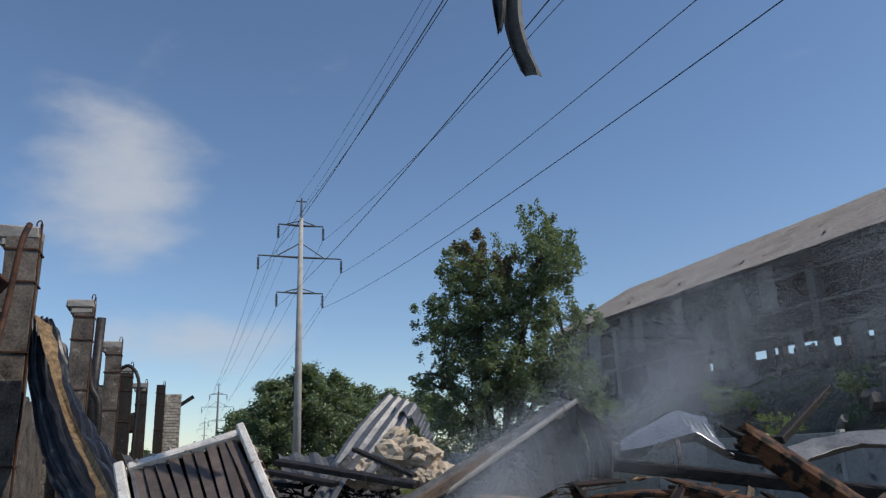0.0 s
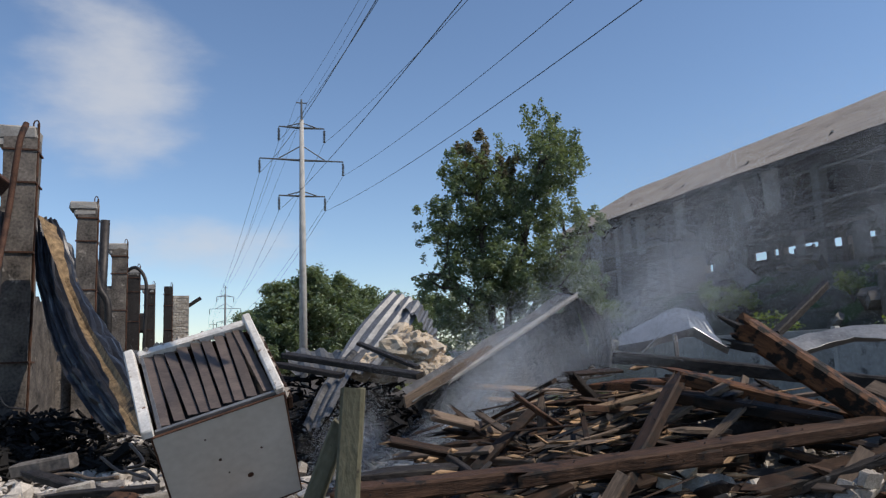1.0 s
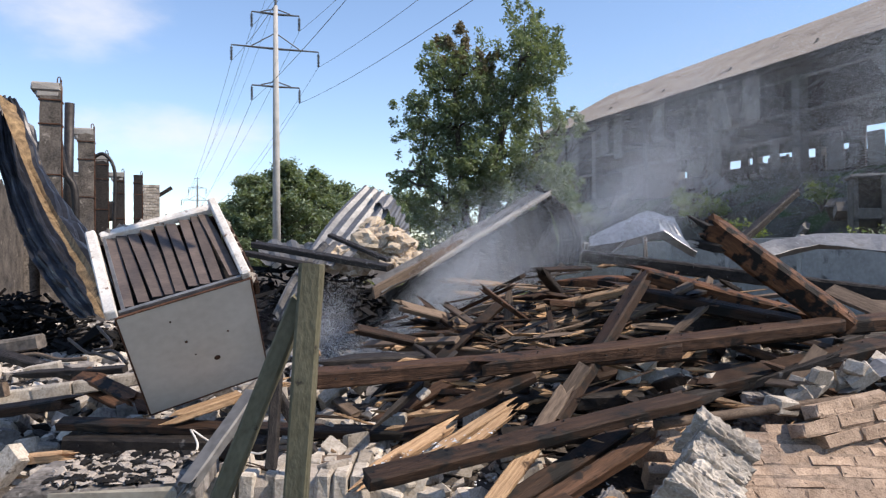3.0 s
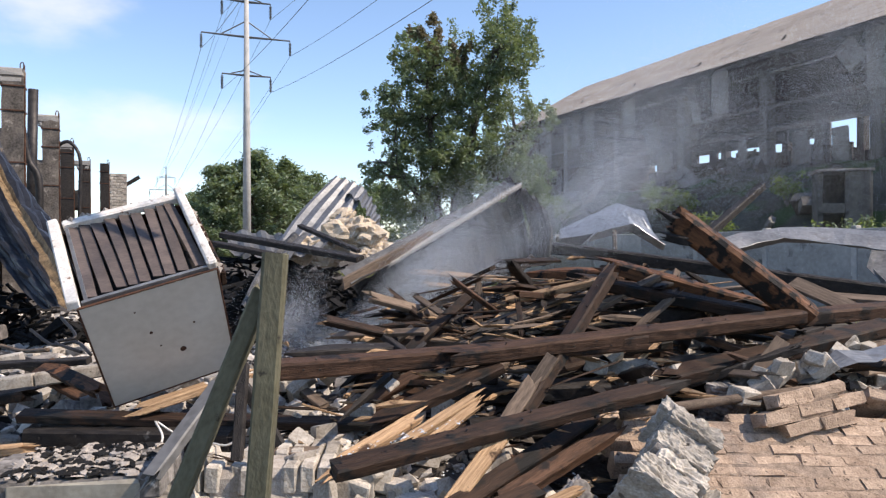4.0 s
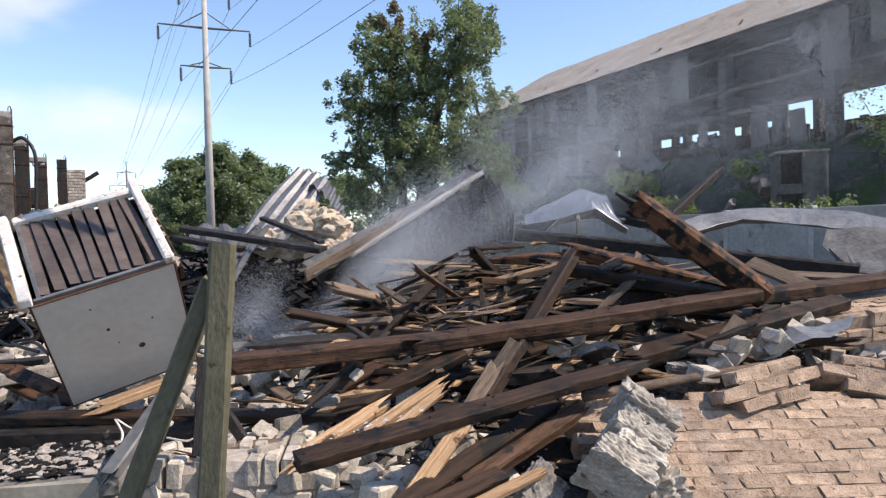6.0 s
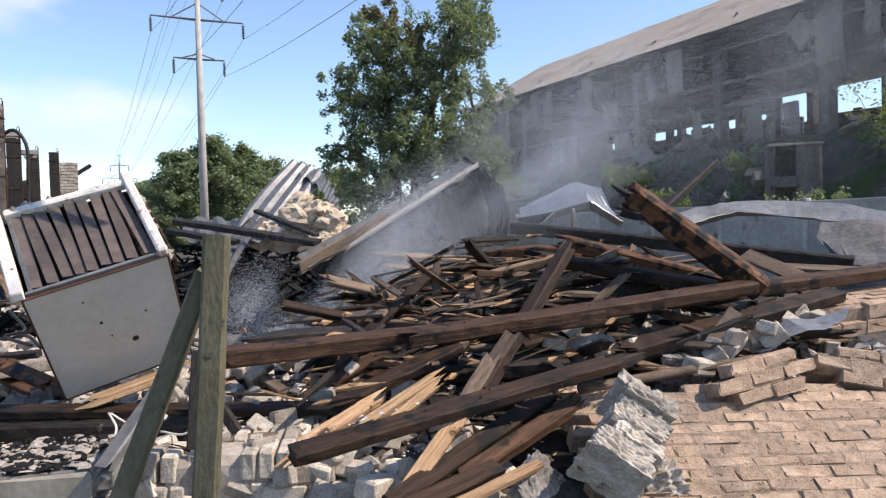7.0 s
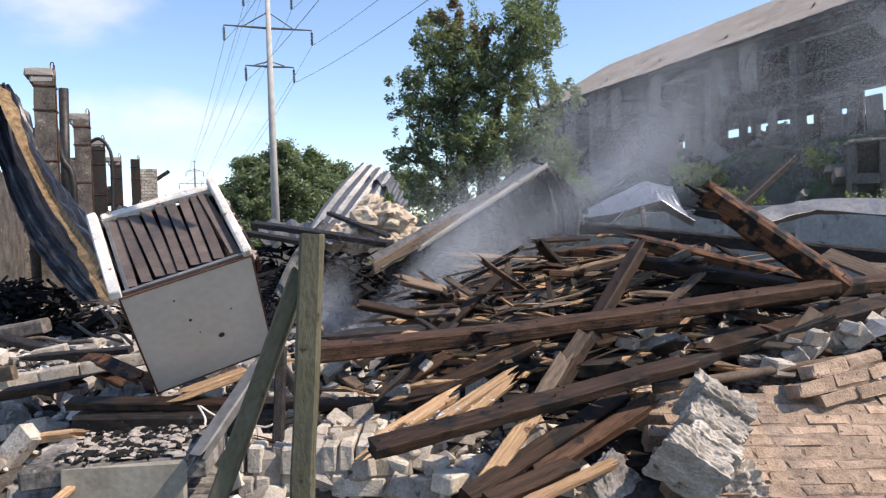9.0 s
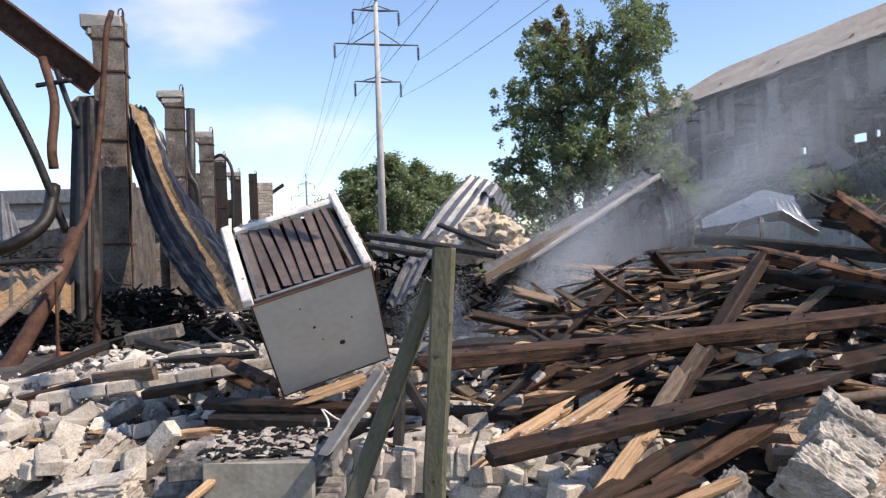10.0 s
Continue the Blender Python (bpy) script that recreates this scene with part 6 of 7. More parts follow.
# ---- masonry ----
def masonry(pose_m, nx, ny, nz, meshes, label, seed, size=(0.25, 0.12, 0.088), gap=0.007, skip=0.12, category="masonry", core=True, group="", joint=MORTAR):
    """A piece of broken brick wall: courses of bricks over a mortar core, with missing bricks at the edges. x along the courses, z from course to course, y through the wall."""
    rng = random.Random(seed)
    t = thing("masonry_piece", label, category, group, pose_m)
    lx, ly, lz = size[0] + gap, size[1] + gap, size[2] + gap
    if core:
        bm = bmesh.new()
        box(bm, (nx * lx - 0.10, max(0.04, ny * ly - (0.019 if joint is JOINT else 0.052)), nz * lz - 0.07), (nx * lx / 2, ny * ly / 2, nz * lz / 2), 0.03, jitter=0.01, rng=rng)
        part("mortar", bm, joint, t)
    for k in range(nz):
        for j in range(ny):
            for i in range(nx + 1):
                edge = i in (0, nx) or k in (0, nz - 1)
                if edge and rng.random() < skip * 2.5:
                    continue
                if i == nx and k % 2 == 0:
                    continue
                inner = 0 < j < ny - 1 and 0 < k < nz - 1 and 0 < i < nx - 1
                if inner:
                    continue
                x = i * lx + (0 if k % 2 else lx / 2)
                o = new("brick", rng.choice(meshes))
                o.parent = t
                loose = 0.45 if joint is JOINT else 1.0
                o.matrix_basis = pose(x, ly / 2 + j * ly + rng.gauss(0, 0.006) * loose, lz / 2 + k * lz, rng.gauss(0, 1.2) * loose, rng.gauss(0, 1) * loose, rng.gauss(0, 1.2) * loose)
    return t


def plane_pose(o, px, pz):
    """The pose with its origin at o, x towards px and z as near as can be towards pz."""
    o, x = Vector(o), (Vector(px) - Vector(o)).normalized()
    z = Vector(pz) - o
    z = (z - x * z.dot(x)).normalized()
    y = z.cross(x)
    m = Matrix((x, y, z)).transposed().to_4x4()
    return Matrix.Translation(o) @ m


# the big fallen wall face: courses of tan brick, seen from its face
COURSE = (0.25, 0.12, 0.078)
TALL_TAN = [brick_mesh(160 + k, TAN_BRICK, COURSE, jitter=0.0095) for k in range(9)]
masonry(plane_pose((1.49, 2.99, 0.23), (2.74, 3.05, 0.17), (2.20, 3.70, 0.54)), 9, 1, 12, TALL_TAN, "fallen slab of tan brickwork lying face up", 1, COURSE, 0.004, skip=0.14, joint=JOINT)
masonry(plane_pose((1.66, 3.66, 0.50), (2.45, 3.93, 0.50), (2.15, 4.54, 0.54)), 4, 1, 7, TALL_TAN, "smaller slab of pinkish tan brickwork under the pipe", 2, COURSE, 0.004, skip=0.1, joint=JOINT)
masonry(plane_pose((2.374, 3.68, 0.551), (3.074, 3.917, 0.621), (2.813, 3.9, 0.784)), 2, 1, 3, TALL_TAN, "tilted block of tan brickwork on the fallen slab", 3, COURSE, 0.004, skip=0.0, joint=JOINT)
masonry(plane_pose((3.097, 3.899, 0.61), (3.472, 3.828, 0.547), (3.283, 4.049, 0.85)), 2, 2, 3, TALL_TAN, "tilted block of tan brickwork showing its broken edge", 4, COURSE, 0.004, skip=0.0, joint=JOINT)
masonry(plane_pose((3.57, 4.84, 0.91), (4.66, 5.15, 0.96), (4.13, 5.60, 1.03)), 5, 2, 5, TALL_TAN, "block of tan brickwork behind the slab", 5, COURSE, 0.004, skip=0.1, joint=JOINT)
masonry(plane_pose((1.89, 4.84, 0.74), (2.73, 5.15, 0.77), (1.91, 4.92, 0.91)), 3, 2, 3, LAID_SOOT, "sooty block of brickwork under the roof beams", 15, skip=0.1)

# white chunks lying among the timbers
def chunks(a, b, n, seed):
    rng = random.Random(seed)
    a, b = Vector(a), Vector(b)
    for k in range(n):
        p = a.lerp(b, (k + rng.random()) / n) + Vector((0, rng.uniform(-0.08, 0.12), rng.uniform(-0.05, 0.04)))
        o = new("brick", BRICKS[2 + k % 6])
        o.matrix_world = Matrix.Translation(p) @ pose(0, 0, 0, rng.uniform(-40, 40), rng.uniform(-40, 40), rng.uniform(0, 360))
        tagged(o, "broken white brick caught among the timbers", "brick", "loose bricks")


# the white block with rough mortar in front
def rough_block(m, lx, ly, h, courses, label, seed, material=WHITE_BRICK):
    """A block broken out of a wall: ragged courses held by mortar. x along the courses, z from course to course."""
    rng = random.Random(seed)
    t = thing("masonry_piece", label, "masonry", "", m)
    for k in range(courses):
        bm = bmesh.new()
        bmesh.ops.create_cube(bm, size=1)
        bmesh.ops.subdivide_edges(bm, edges=bm.edges[:], cuts=15, use_grid_fill=True)
        sx, sy = lx * rng.uniform(0.82, 1.05), ly * rng.uniform(0.85, 1.05)
        o = Vector((rng.random() * 9, k * 3.1, seed))
        for v in bm.verts:
            q = Vector((v.co.x * sx, v.co.y * sy, v.co.z * h * 0.93))
            d = 0.013 * noise.noise(q * 9 + o) + 0.02 * noise.noise(Vector((q.x * 24, q.y * 24, q.z * 55)) + o) + 0.011 * noise.noise(q * 55 + o)
            v.co = q + Vector((v.co.x, v.co.y, v.co.z * 0.55)) * 2 * d
        ob = part("brick_course", bm, material, t)
        ob.location = (lx / 2 + rng.uniform(-0.03, 0.03), ly / 2 + rng.uniform(-0.02, 0.02), h * (k + 0.5))
        if k < courses - 1:
            bm = bmesh.new()
            box(bm, (lx * 0.86, ly * 0.86, 0.03), (lx / 2, ly / 2, h * (k + 1)), 0.008, jitter=0.006, rng=rng)
            part("mortar", bm, MORTAR, t)
    return t


rough_block(plane_pose((1.53, 3.51, 0.67), (1.78, 3.42, 0.50), (1.13, 2.90, 0.38)), 0.29, 0.24, 0.088, 7, "broken block of white brick with rough mortar", 6)
rough_block(plane_pose((1.04, 3.17, 0.24), (1.37, 3.40, 0.44), (1.10, 3.10, 0.29)), 0.24, 0.2, 0.09, 1, "sooty broken brick block in the heap", 7, SOOT_BRICK)
rough_block(plane_pose((1.62, 3.17, 0.21), (1.76, 3.17, 0.26), (1.60, 3.17, 0.35)), 0.2, 0.2, 0.08, 2, "broken block of white brick against the slab", 9)
rough_block(plane_pose((-2.60, 3.32, 0.37), (-2.50, 3.78, 0.46), (-2.74, 3.47, 0.48)), 0.5, 0.25, 0.09, 2, "broken block of white brick among loose ones", 21)
rough_block(plane_pose((-2.16, 3.24, 0.34), (-2.09, 3.62, 0.47), (-2.23, 3.32, 0.43)), 0.42, 0.24, 0.09, 2, "broken block of white brick among loose ones", 22)
rough_block(plane_pose((-2.19, 3.02, 0.25), (-1.91, 3.09, 0.28), (-2.19, 3.02, 0.42)), 0.4, 0.24, 0.09, 2, "broken block of white brick among loose ones", 23)
for a, b, n, seed in (((1.72, 4.39, 0.79), (2.03, 4.46, 0.82), 6, 1), ((1.41, 4.39, 0.81), (1.75, 4.54, 0.87), 5, 2), ((2.30, 4.01, 0.72), (2.84, 4.31, 0.86), 7, 3), ((3.18, 4.69, 0.89), (3.53, 4.84, 0.90), 4, 4), ((2.92, 4.16, 0.79), (2.77, 4.54, 0.87), 4, 5)):
    c = (Vector(a) + Vector(b)) / 2
    rough_block(Matrix.Translation(c + Vector((-0.2, 0.0, -0.34))) @ pose(0, 0, 0, 6, -4, 20 * seed), 0.45, 0.3, 0.09, 3, "sooty broken masonry under the timbers", 30 + seed, SOOT_BRICK)
    chunks(a, b, n, seed)

# the stub of the wall along the front: bricks set on edge over a course of stretchers
ON_EDGE = [brick_mesh(180 + k, WHITE_BRICK, (0.068, 0.25, 0.13)) for k in range(5)]
masonry(plane_pose((-0.71, 3.29, 0.29), (-0.54, 3.29, 0.28), (-0.70, 3.29, 0.58)), 3, 1, 2, ON_EDGE, "bricks set on edge along the wall stub", 18, (0.068, 0.25, 0.13), 0.014, 0.1)
masonry(plane_pose((-0.51, 3.32, 0.28), (-0.19, 3.32, 0.27), (-0.50, 3.32, 0.56)), 5, 2, 2, ON_EDGE, "bricks set on edge along the wall stub", 8, (0.068, 0.25, 0.13), 0.014, 0.1)
masonry(plane_pose((-0.12, 3.32, 0.20), (0.21, 3.32, 0.19), (-0.11, 3.32, 0.51)), 1, 3, 3, LAID, "stub of white brick wall at the edge of the ruin", 9, skip=0.02)
masonry(plane_pose((0.22, 3.48, 0.12), (0.51, 3.48, 0.11), (0.23, 3.48, 0.49)), 1, 2, 3, LAID, "stub of white brick wall at the edge of the ruin", 10, skip=0.02)
masonry(plane_pose((-1.69, 3.02, 0.22), (-1.48, 3.09, 0.20), (-1.73, 3.17, 0.62)), 1, 3, 3, LAID_SOOT, "sooty broken block of white brick", 11, skip=0.05)


def plastered_block():
    m = plane_pose((-1.35, 2.83, 0.27), (-0.77, 2.89, 0.27), (-1.34, 2.83, 0.66))
    t = masonry(m, 2, 4, 4, LAID_SOOT, "block of masonry with a plastered face and sooty top", 12, skip=0.0)
    bm = bmesh.new()
    rng = random.Random(2)
    box(bm, (0.5, 0.02, 0.36), (0.3, -0.012, 0.19), 0.006, jitter=0.008, rng=rng)
    part("plaster", bm, PLASTER, t, "flaking grey plaster face")
    for material, count, label in ((MORTAR, 130, "white flakes of mortar and lime"), (COAL, 150, "black flakes of soot and burnt felt")):
        verts, faces = [], []
        for _ in range(count):
            c = Vector((rng.uniform(0.0, 0.54), rng.uniform(0.02, 0.5), 0.385 + rng.uniform(0, 0.008)))
            q = Euler((rng.gauss(0, 0.2), rng.gauss(0, 0.2), rng.uniform(0, 6.28))).to_matrix()
            r, b = rng.uniform(0.006, 0.045), len(verts)
            ring = [Vector((math.cos(a * 1.257), math.sin(a * 1.257), 0)) * r * rng.uniform(0.5, 1.1) for a in range(5)]
            verts += [c + q @ v for v in ring] + [c + q @ (v * 0.8 + Vector((0, 0, rng.uniform(0.004, 0.012)))) for v in ring]
            faces += [tuple(b + i for i in range(5, 10))] + [(b + i, b + (i + 1) % 5, b + 5 + (i + 1) % 5, b + 5 + i) for i in range(5)]
        raw_part("crust", verts, faces, material, t, label)["kind"] = "stuff"


plastered_block()
masonry(plane_pose((-4.08, 5.14, 0.50), (-3.03, 5.45, 0.64), (-4.07, 5.14, 0.59)), 6, 1, 1, LAID, "row of white bricks still in mortar", 16, skip=0.1, core=False)
masonry(plane_pose((-3.49, 4.69, 0.49), (-2.27, 4.99, 0.63), (-3.49, 4.69, 0.58)), 7, 1, 1, LAID, "row of white bricks still in mortar", 17, skip=0.1, core=False)


# ---- loose bricks and fragments ----
def loose_bricks():
    rng = random.Random(21)
    zones = (((-4.3, -1.9), (3.3, 6.0), 95, BRICKS), ((-1.0, 0.9), (3.4, 5.2), 45, BRICKS), ((-1.4, 0.4), (3.1, 3.6), 26, BRICKS), ((1.4, 4.4), (4.4, 6.2), 25, BRICKS), ((-3.6, -0.9), (5.5, 8.5), 40, BRICKS), ((-4.0, -1.0), (4.0, 7.5), 22, SOOTY), ((-1.5, 3.0), (4.2, 7.0), 22, SOOTY))
    for (x0, x1), (y0, y1), n, meshes in zones:
        for _ in range(n):
            x, y = rng.uniform(x0, x1), rng.uniform(y0, y1)
            o = new("brick", rng.choice(meshes))
            flat = rng.random() < 0.4
            o.matrix_world = pose(x, y, ground_height(x, y) + rng.uniform(0.02, 0.12), rng.gauss(0, 8) if flat else rng.uniform(0, 360), rng.gauss(0, 10) if flat else rng.uniform(-50, 50), rng.uniform(0, 360))
            tagged(o, "loose white brick on the rubble" if meshes is BRICKS else "loose sooty brick on the rubble", "brick", "loose bricks")


loose_bricks()


def fragments(name, count, zones, smin, smax, material, label, seed, flat=1.0):
    rng = np.random.default_rng(seed)
    base = np.array([(1, 0, 0), (-1, 0, 0), (0, 1, 0), (0, -1, 0), (0.5, 0.6, 0.8), (-0.6, 0.4, 0.8), (0.4, -0.6, 0.7), (-0.4, -0.5, -0.8), (0.5, 0.4, -0.8)])
    hull = [(4, 5, 6), (0, 2, 4), (2, 1, 5), (2, 5, 4), (1, 3, 6), (1, 6, 5), (3, 0, 6), (0, 4, 6), (0, 8, 2), (8, 1, 2), (8, 7, 1), (7, 3, 1), (7, 0, 3), (7, 8, 0)]
    verts, faces = [], []
    for k in range(count):
        (x0, x1), (y0, y1) = zones[k % len(zones)]
        x, y = rng.uniform(x0, x1), rng.uniform(y0, y1)
        s = smin * (smax / smin) ** (rng.random() ** 2)
        p = base * rng.uniform(0.6, 1.25, base.shape) * s * np.array([rng.uniform(0.8, 1.6), 1, rng.uniform(0.4, 1) * flat])
        a, b = rng.uniform(0, 6.28), rng.uniform(-0.6, 0.6)
        r = np.array(Euler((b, rng.uniform(-0.6, 0.6), a)).to_matrix())
        p = p @ r.T + np.array([x, y, ground_height(x, y) + s * 0.35])
        k0 = len(verts)
        verts += p.tolist()
        faces += [(k0 + i, k0 + j, k0 + l) for i, j, l in hull]
    ob = raw_part(name, verts, faces, material)
    tagged(ob, label, "rubble", kind="stuff")


NEAR_ZONES = (((-4.6, -1.4), (3.2, 6.5)), ((-1.6, 1.0), (3.2, 5.6)), ((0.8, 4.5), (4.0, 6.5)), ((-5.0, 0.0), (5.5, 9.5)))
fragments("brick_fragments", 8000, NEAR_ZONES, 0.012, 0.085, RUBBLE, "white crumbs and shards of broken brick", 1)
fragments("brick_fragments", 1500, (((-9, 5), (8, 16)), ((-4, 4), (6, 10))), 0.04, 0.14, RUBBLE, "white crumbs and shards of broken brick", 2)
fragments("charcoal_scraps", 4200, (((-4.6, 4.5), (3.4, 7.5)), ((-1, 3.5), (4.2, 7.5)), ((-1.5, 1.5), (5.0, 9.5)), ((-8, 3), (8, 16))), 0.02, 0.1, CHAR, "black scraps of charcoal and burnt felt", 3, 0.6)


def splinters():
    """Slivers of split wood scattered over the heap."""
    rng = random.Random(31)
    verts, faces = [], []
    for k in range(420):
        x, y = (rng.gauss(1.5, 0.9), rng.gauss(4.8, 0.6)) if k < 300 else (rng.uniform(-3.5, 0.5), rng.uniform(3.6, 6))
        z = ground_height(x, y) + (rng.uniform(0.02, 0.4) if k < 300 else 0.05)
        q = Euler((rng.uniform(-0.5, 0.5), rng.gauss(0, 0.12), rng.gauss(0.3, 0.7))).to_matrix()
        ln, w = rng.uniform(0.04, 0.16), rng.uniform(0.006, 0.022)
        b = len(verts)
        for v in ((-ln, -w, 0), (-ln, w, 0), (ln, 0, 0), (-ln * 0.4, 0, w), (-ln * 0.4, 0, -w)):
            verts.append(Vector((x, y, z)) + q @ Vector(v))
        faces += [tuple(b + i for i in f) for f in ((0, 3, 2), (3, 1, 2), (1, 4, 2), (4, 0, 2), (0, 4, 1, 3))]
    ob = raw_part("wood_splinters", verts, faces, RAW)
    tagged(ob, "pale splinters of split wood strewn over the heap", "splinters", kind="stuff")


splinters()


def buried_timbers():
    """Charred ends filling the inside of the heap."""
    rng = random.Random(41)
    for k in range(120):
        x, y = rng.uniform(0.1, 3.4), rng.gauss(5.1, 0.5)
        z = ground_height(x, y) + rng.uniform(0.0, 0.42)
        a = rng.gauss(0.3, 0.7)
        ln = rng.uniform(0.35, 1.0)
        d = Vector((math.cos(a), math.sin(a), rng.gauss(0, 0.22)))
        p = Vector((x, y, z))
        timber(p - d * ln / 2, p + d * ln / 2, rng.uniform(0.03, 0.085), rng.uniform(0.02, 0.06), rng.choice((CHAR, CHAR, SCORCHED, SCORCHED, BROWN, GREY_WOOD)), "broken timber end buried in the burnt heap", rng.uniform(0, 50), rng.choice(("bb", "bs", "tb", "ts")), group="timber ends in the heap")


buried_timbers()


def broken_laths():
    """Thin split laths and slats lying jumbled on top of the heap."""
    rng = random.Random(43)
    for k in range(150):
        x, y = rng.gauss(1.45, 0.55), rng.gauss(5.0, 0.4)
        if k >= 110:
            x, y = rng.uniform(-0.5, 2.4), rng.uniform(3.5, 4.6)
        z = ground_height(x, y) + (rng.uniform(0.12, 0.46) if k < 110 else rng.uniform(0.05, 0.15))
        a = rng.choice((0.45, 0.25, -0.25, 0.8)) + rng.gauss(0, 0.22)
        ln = rng.uniform(0.15, 0.55)
        d = Vector((math.cos(a), math.sin(a), rng.gauss(0.05, 0.22)))
        p = Vector((x, y, z))
        timber(p - d * ln / 2, p + d * ln / 2, rng.uniform(0.012, 0.04), rng.uniform(0.006, 0.016), rng.choice((RAW, GREY_WOOD, SCORCHED, BROWN, SCORCHED, CHAR)), "thin split lath lying on the burnt heap", rng.uniform(-40, 40), "bb", "lath", "broken laths", category="lath")


broken_laths()


# grass along the fence
def grass():
    rng = random.Random(51)
    verts, faces = [], []
    for k in range(9000):
        s, y = rng.uniform(3, 42), rng.uniform(-4.0, -0.1)
        p = Vector((0.3, -0.2, 0)) + U * s + N * (15.0 + y)
        h, w, a = rng.uniform(0.1, 0.4), 0.02, rng.uniform(0, 3.14)
        b = len(verts)
        verts += [p + Vector((math.cos(a) * w, math.sin(a) * w, -0.02)), p - Vector((math.cos(a) * w, math.sin(a) * w, 0.02)), p + Vector((rng.uniform(-0.1, 0.1), rng.uniform(-0.1, 0.1), h))]
        faces.append((b, b + 1, b + 2))
    tagged(raw_part("grass", verts, faces, GRASS), "strip of rough grass along the concrete fence", "grass", kind="stuff")


grass()


# ---- loose cables ----
for pts, r, mat, label in (
    ([(-1.03, 3.78, 0.67), (-0.97, 3.70, 0.62), (-0.96, 3.63, 0.59), (-1.02, 3.63, 0.57)], 0.006, CHIPPED, "loop of white cable hanging by the masonry"),
    ([(-1.02, 3.78, 0.67), (-0.95, 3.78, 0.62), (-0.88, 3.78, 0.59)], 0.005, CHIPPED, "piece of white cable on the rubble"),
    ([(-0.73, 3.63, 0.60), (-0.61, 3.55, 0.60), (-0.55, 3.55, 0.63)], 0.005, CHIPPED, "piece of white cable on the rubble"),
    ([(-0.11, 4.39, 0.60), (-0.01, 4.46, 0.68), (0.09, 4.54, 0.65), (0.13, 4.39, 0.59)], 0.006, BLACK_STEEL, "loop of burnt black cable on the rubble"),
    ([(-2.82, 6.66, 0.96), (-2.50, 6.21, 0.84), (-2.66, 6.21, 0.79), (-2.32, 5.90, 0.75)], 0.014, BLACK_STEEL, "tangle of burnt black cable on the rubble"),
    ([(-3.09, 6.66, 0.85), (-2.69, 6.21, 0.77), (-2.43, 6.06, 0.81), (-2.18, 5.75, 0.75)], 0.014, BLACK_STEEL, "tangle of burnt black cable on the rubble"),
    ([(-5.32, 8.64, 1.41), (-5.11, 8.49, 1.26), (-4.88, 8.49, 1.22)], 0.012, BLACK_STEEL, "burnt cable dangling from the column"),
    ([(-3.47, 6.21, 0.73), (-3.16, 6.21, 0.77), (-2.87, 6.06, 0.74), (-2.58, 5.90, 0.77)], 0.018, GREY_WOOD, "thin pale pipe bent over the bricks"),
):
    pipe("cable", pts, r, mat, label, 24, "cable", "loose cables")


def glass_shards():
    """Splinters of broken glass on the charred beam and the rubble."""
    rng = random.Random(61)
    a, b = Vector((0.01, 3.02, 0.64)), Vector((0.59, 3.25, 0.73))
    verts, faces = [], []
    for k in range(330):
        p = a.lerp(b, rng.random()) + Vector((0, 0.03 + rng.uniform(-0.06, 0.06), 0.05)) if k < 45 else Vector((rng.uniform(-1.0, 1.2), rng.uniform(3.5, 4.8), 0))
        if k >= 45:
            p.z = ground_height(p.x, p.y) + 0.04
        q = Euler([rng.uniform(-0.5, 0.5), rng.uniform(-0.5, 0.5), rng.uniform(0, 6.28)]).to_matrix()
        s = rng.uniform(0.004, 0.012)
        n = len(verts)
        for v in ((-1, -0.5, 0), (1, -0.3, 0), (0.1, 0.9, 0), (-1, -0.5, 0.15), (1, -0.3, 0.15), (0.1, 0.9, 0.15)):
            verts.append(p + q @ (Vector(v) * s))
        faces += [tuple(n + i for i in f) for f in ((2, 1, 0), (3, 4, 5), (0, 1, 4, 3), (1, 2, 5, 4), (2, 0, 3, 5))]
    tagged(raw_part("glass_shards", verts, faces, SHARD), "glinting shards of broken glass on charred wood", "glass", kind="stuff")


glass_shards()


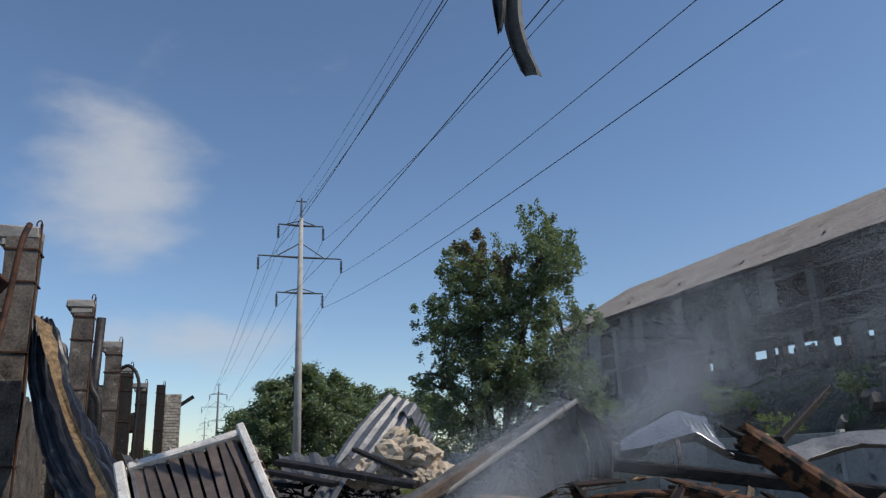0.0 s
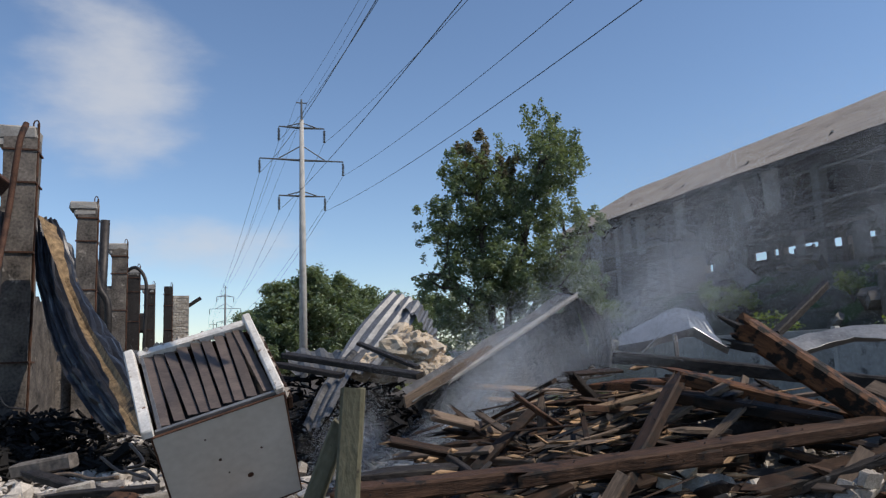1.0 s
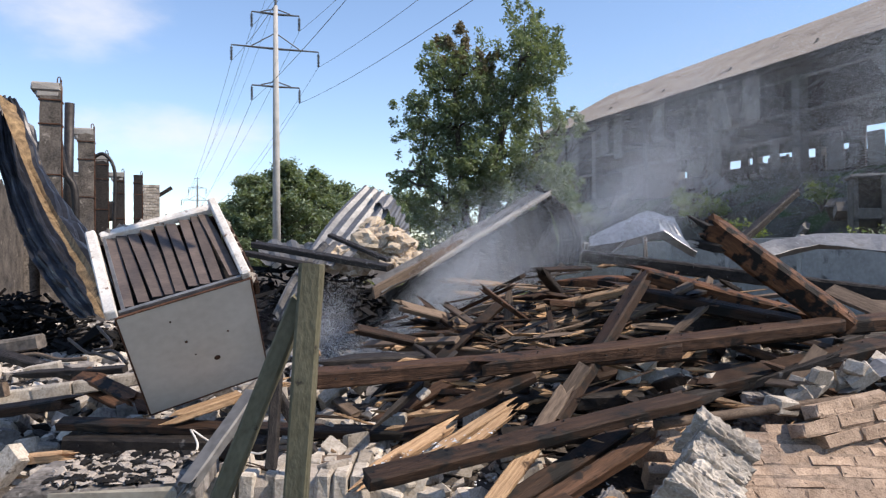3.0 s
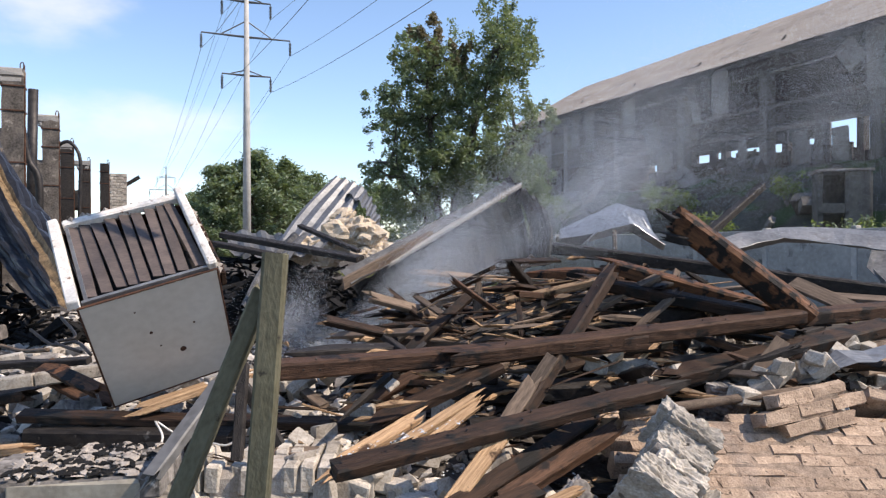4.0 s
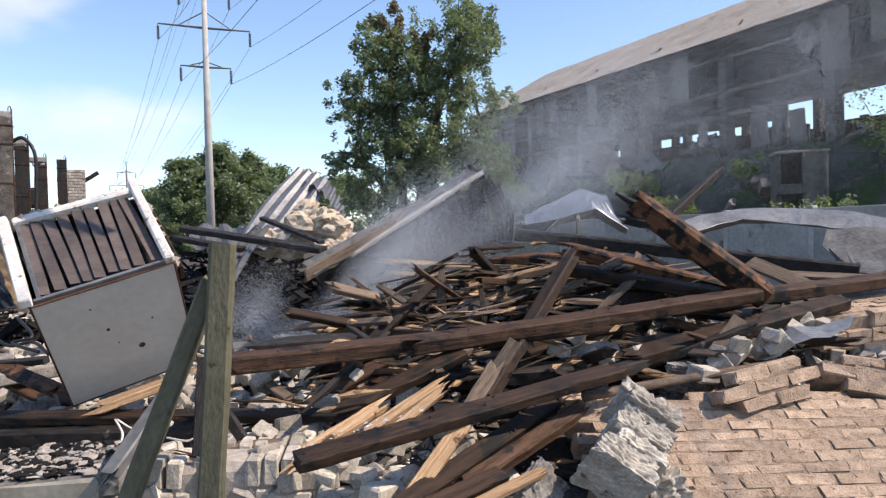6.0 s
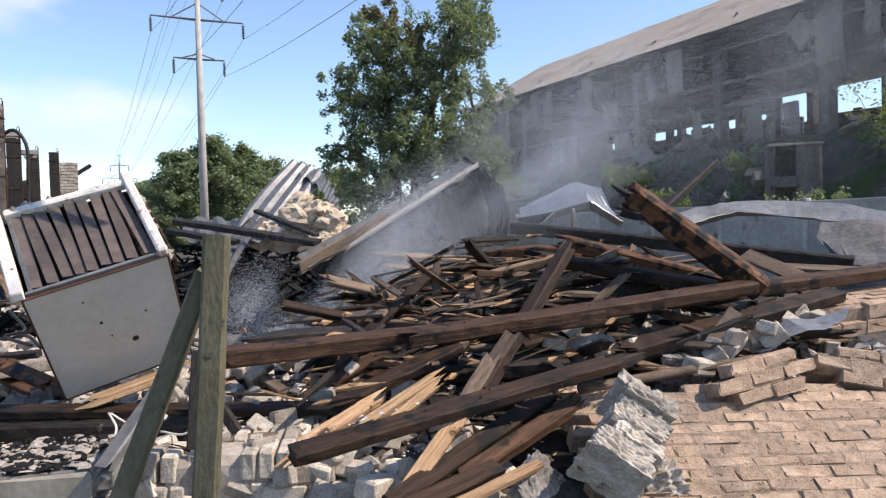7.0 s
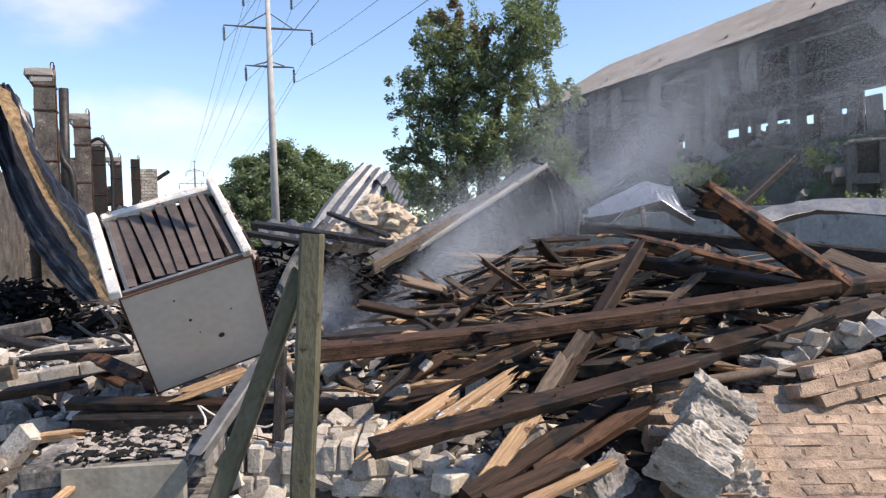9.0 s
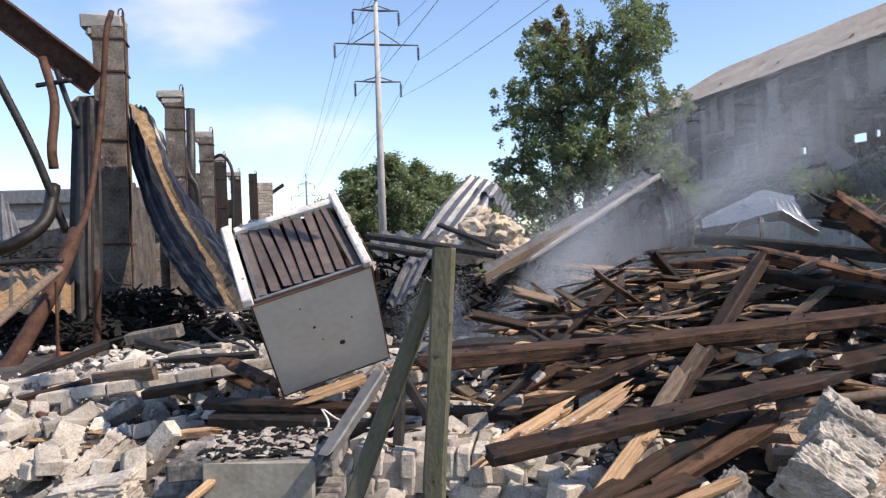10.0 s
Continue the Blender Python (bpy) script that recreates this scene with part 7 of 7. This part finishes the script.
# ---- smoke ----
def smoke():
    """Thin smoke as a cloud of fine floating ash flakes: it wells up in the hollow and drifts off before the hall."""
    rng = np.random.default_rng(71)
    way = np.array([(-0.45, 6.0, 0.85), (0.3, 6.1, 1.25), (1.2, 6.7, 1.9), (2.3, 7.8, 2.5), (4.6, 10.5, 3.4), (9.0, 13.5, 4.9), (14.0, 16.0, 6.2)])
    width = np.array([0.42, 0.45, 0.6, 0.9, 1.5, 2.3, 2.8])
    at, count = np.linspace(0, 1, len(way)), 3000000
    u = rng.random(count) ** 1.45
    p = np.stack([np.interp(u, at, way[:, k]) for k in range(3)], 1)
    p += rng.normal(0, 0.62, (count, 3)) * np.interp(u, at, width)[:, None] * np.array([1.0, 0.7, 0.75])
    # wisps: fewer flakes between the billows
    x, y, z = p.T
    bend = 0.8 * np.sin(1.3 * z + 0.9 * y) + 0.5 * np.sin(2.9 * z - 1.1 * x)
    billow = 0.5 + 0.26 * np.sin(1.5 * x - 1.1 * z + bend) + 0.2 * np.sin(2.6 * x + 3.1 * z + 1.7 * bend + 1.0) + 0.14 * np.sin(5.7 * x - 4.3 * z + 2.3 * bend + 0.7 * y)
    p = p[(rng.random(count) < billow) & (z > 0.5)]
    n = len(p)
    size = 0.00025 * np.maximum(p[:, 1], 4.0)
    a = rng.normal(0, 1, (n, 3))
    a /= np.linalg.norm(a, axis=1, keepdims=True)
    b = np.cross(a, rng.normal(0, 1, (n, 3)))
    b /= np.linalg.norm(b, axis=1, keepdims=True)
    corners = np.stack([p + (a * math.cos(k * 2.0944) + b * math.sin(k * 2.0944)) * size[:, None] for k in range(3)], 1)
    me = bpy.data.meshes.new("smoke")
    me.vertices.add(n * 3)
    me.vertices.foreach_set("co", corners.astype(np.float32).ravel())
    me.loops.add(n * 3)
    me.loops.foreach_set("vertex_index", np.arange(n * 3, dtype=np.int32))
    me.polygons.add(n)
    me.polygons.foreach_set("loop_start", np.arange(0, n * 3, 3, dtype=np.int32))
    me.update(calc_edges=True)
    me.materials.append(SMOKE)
    tagged(new("smoke", me), "thin blue-grey smoke drifting up from the smouldering hollow", "smoke", kind="stuff")


smoke()
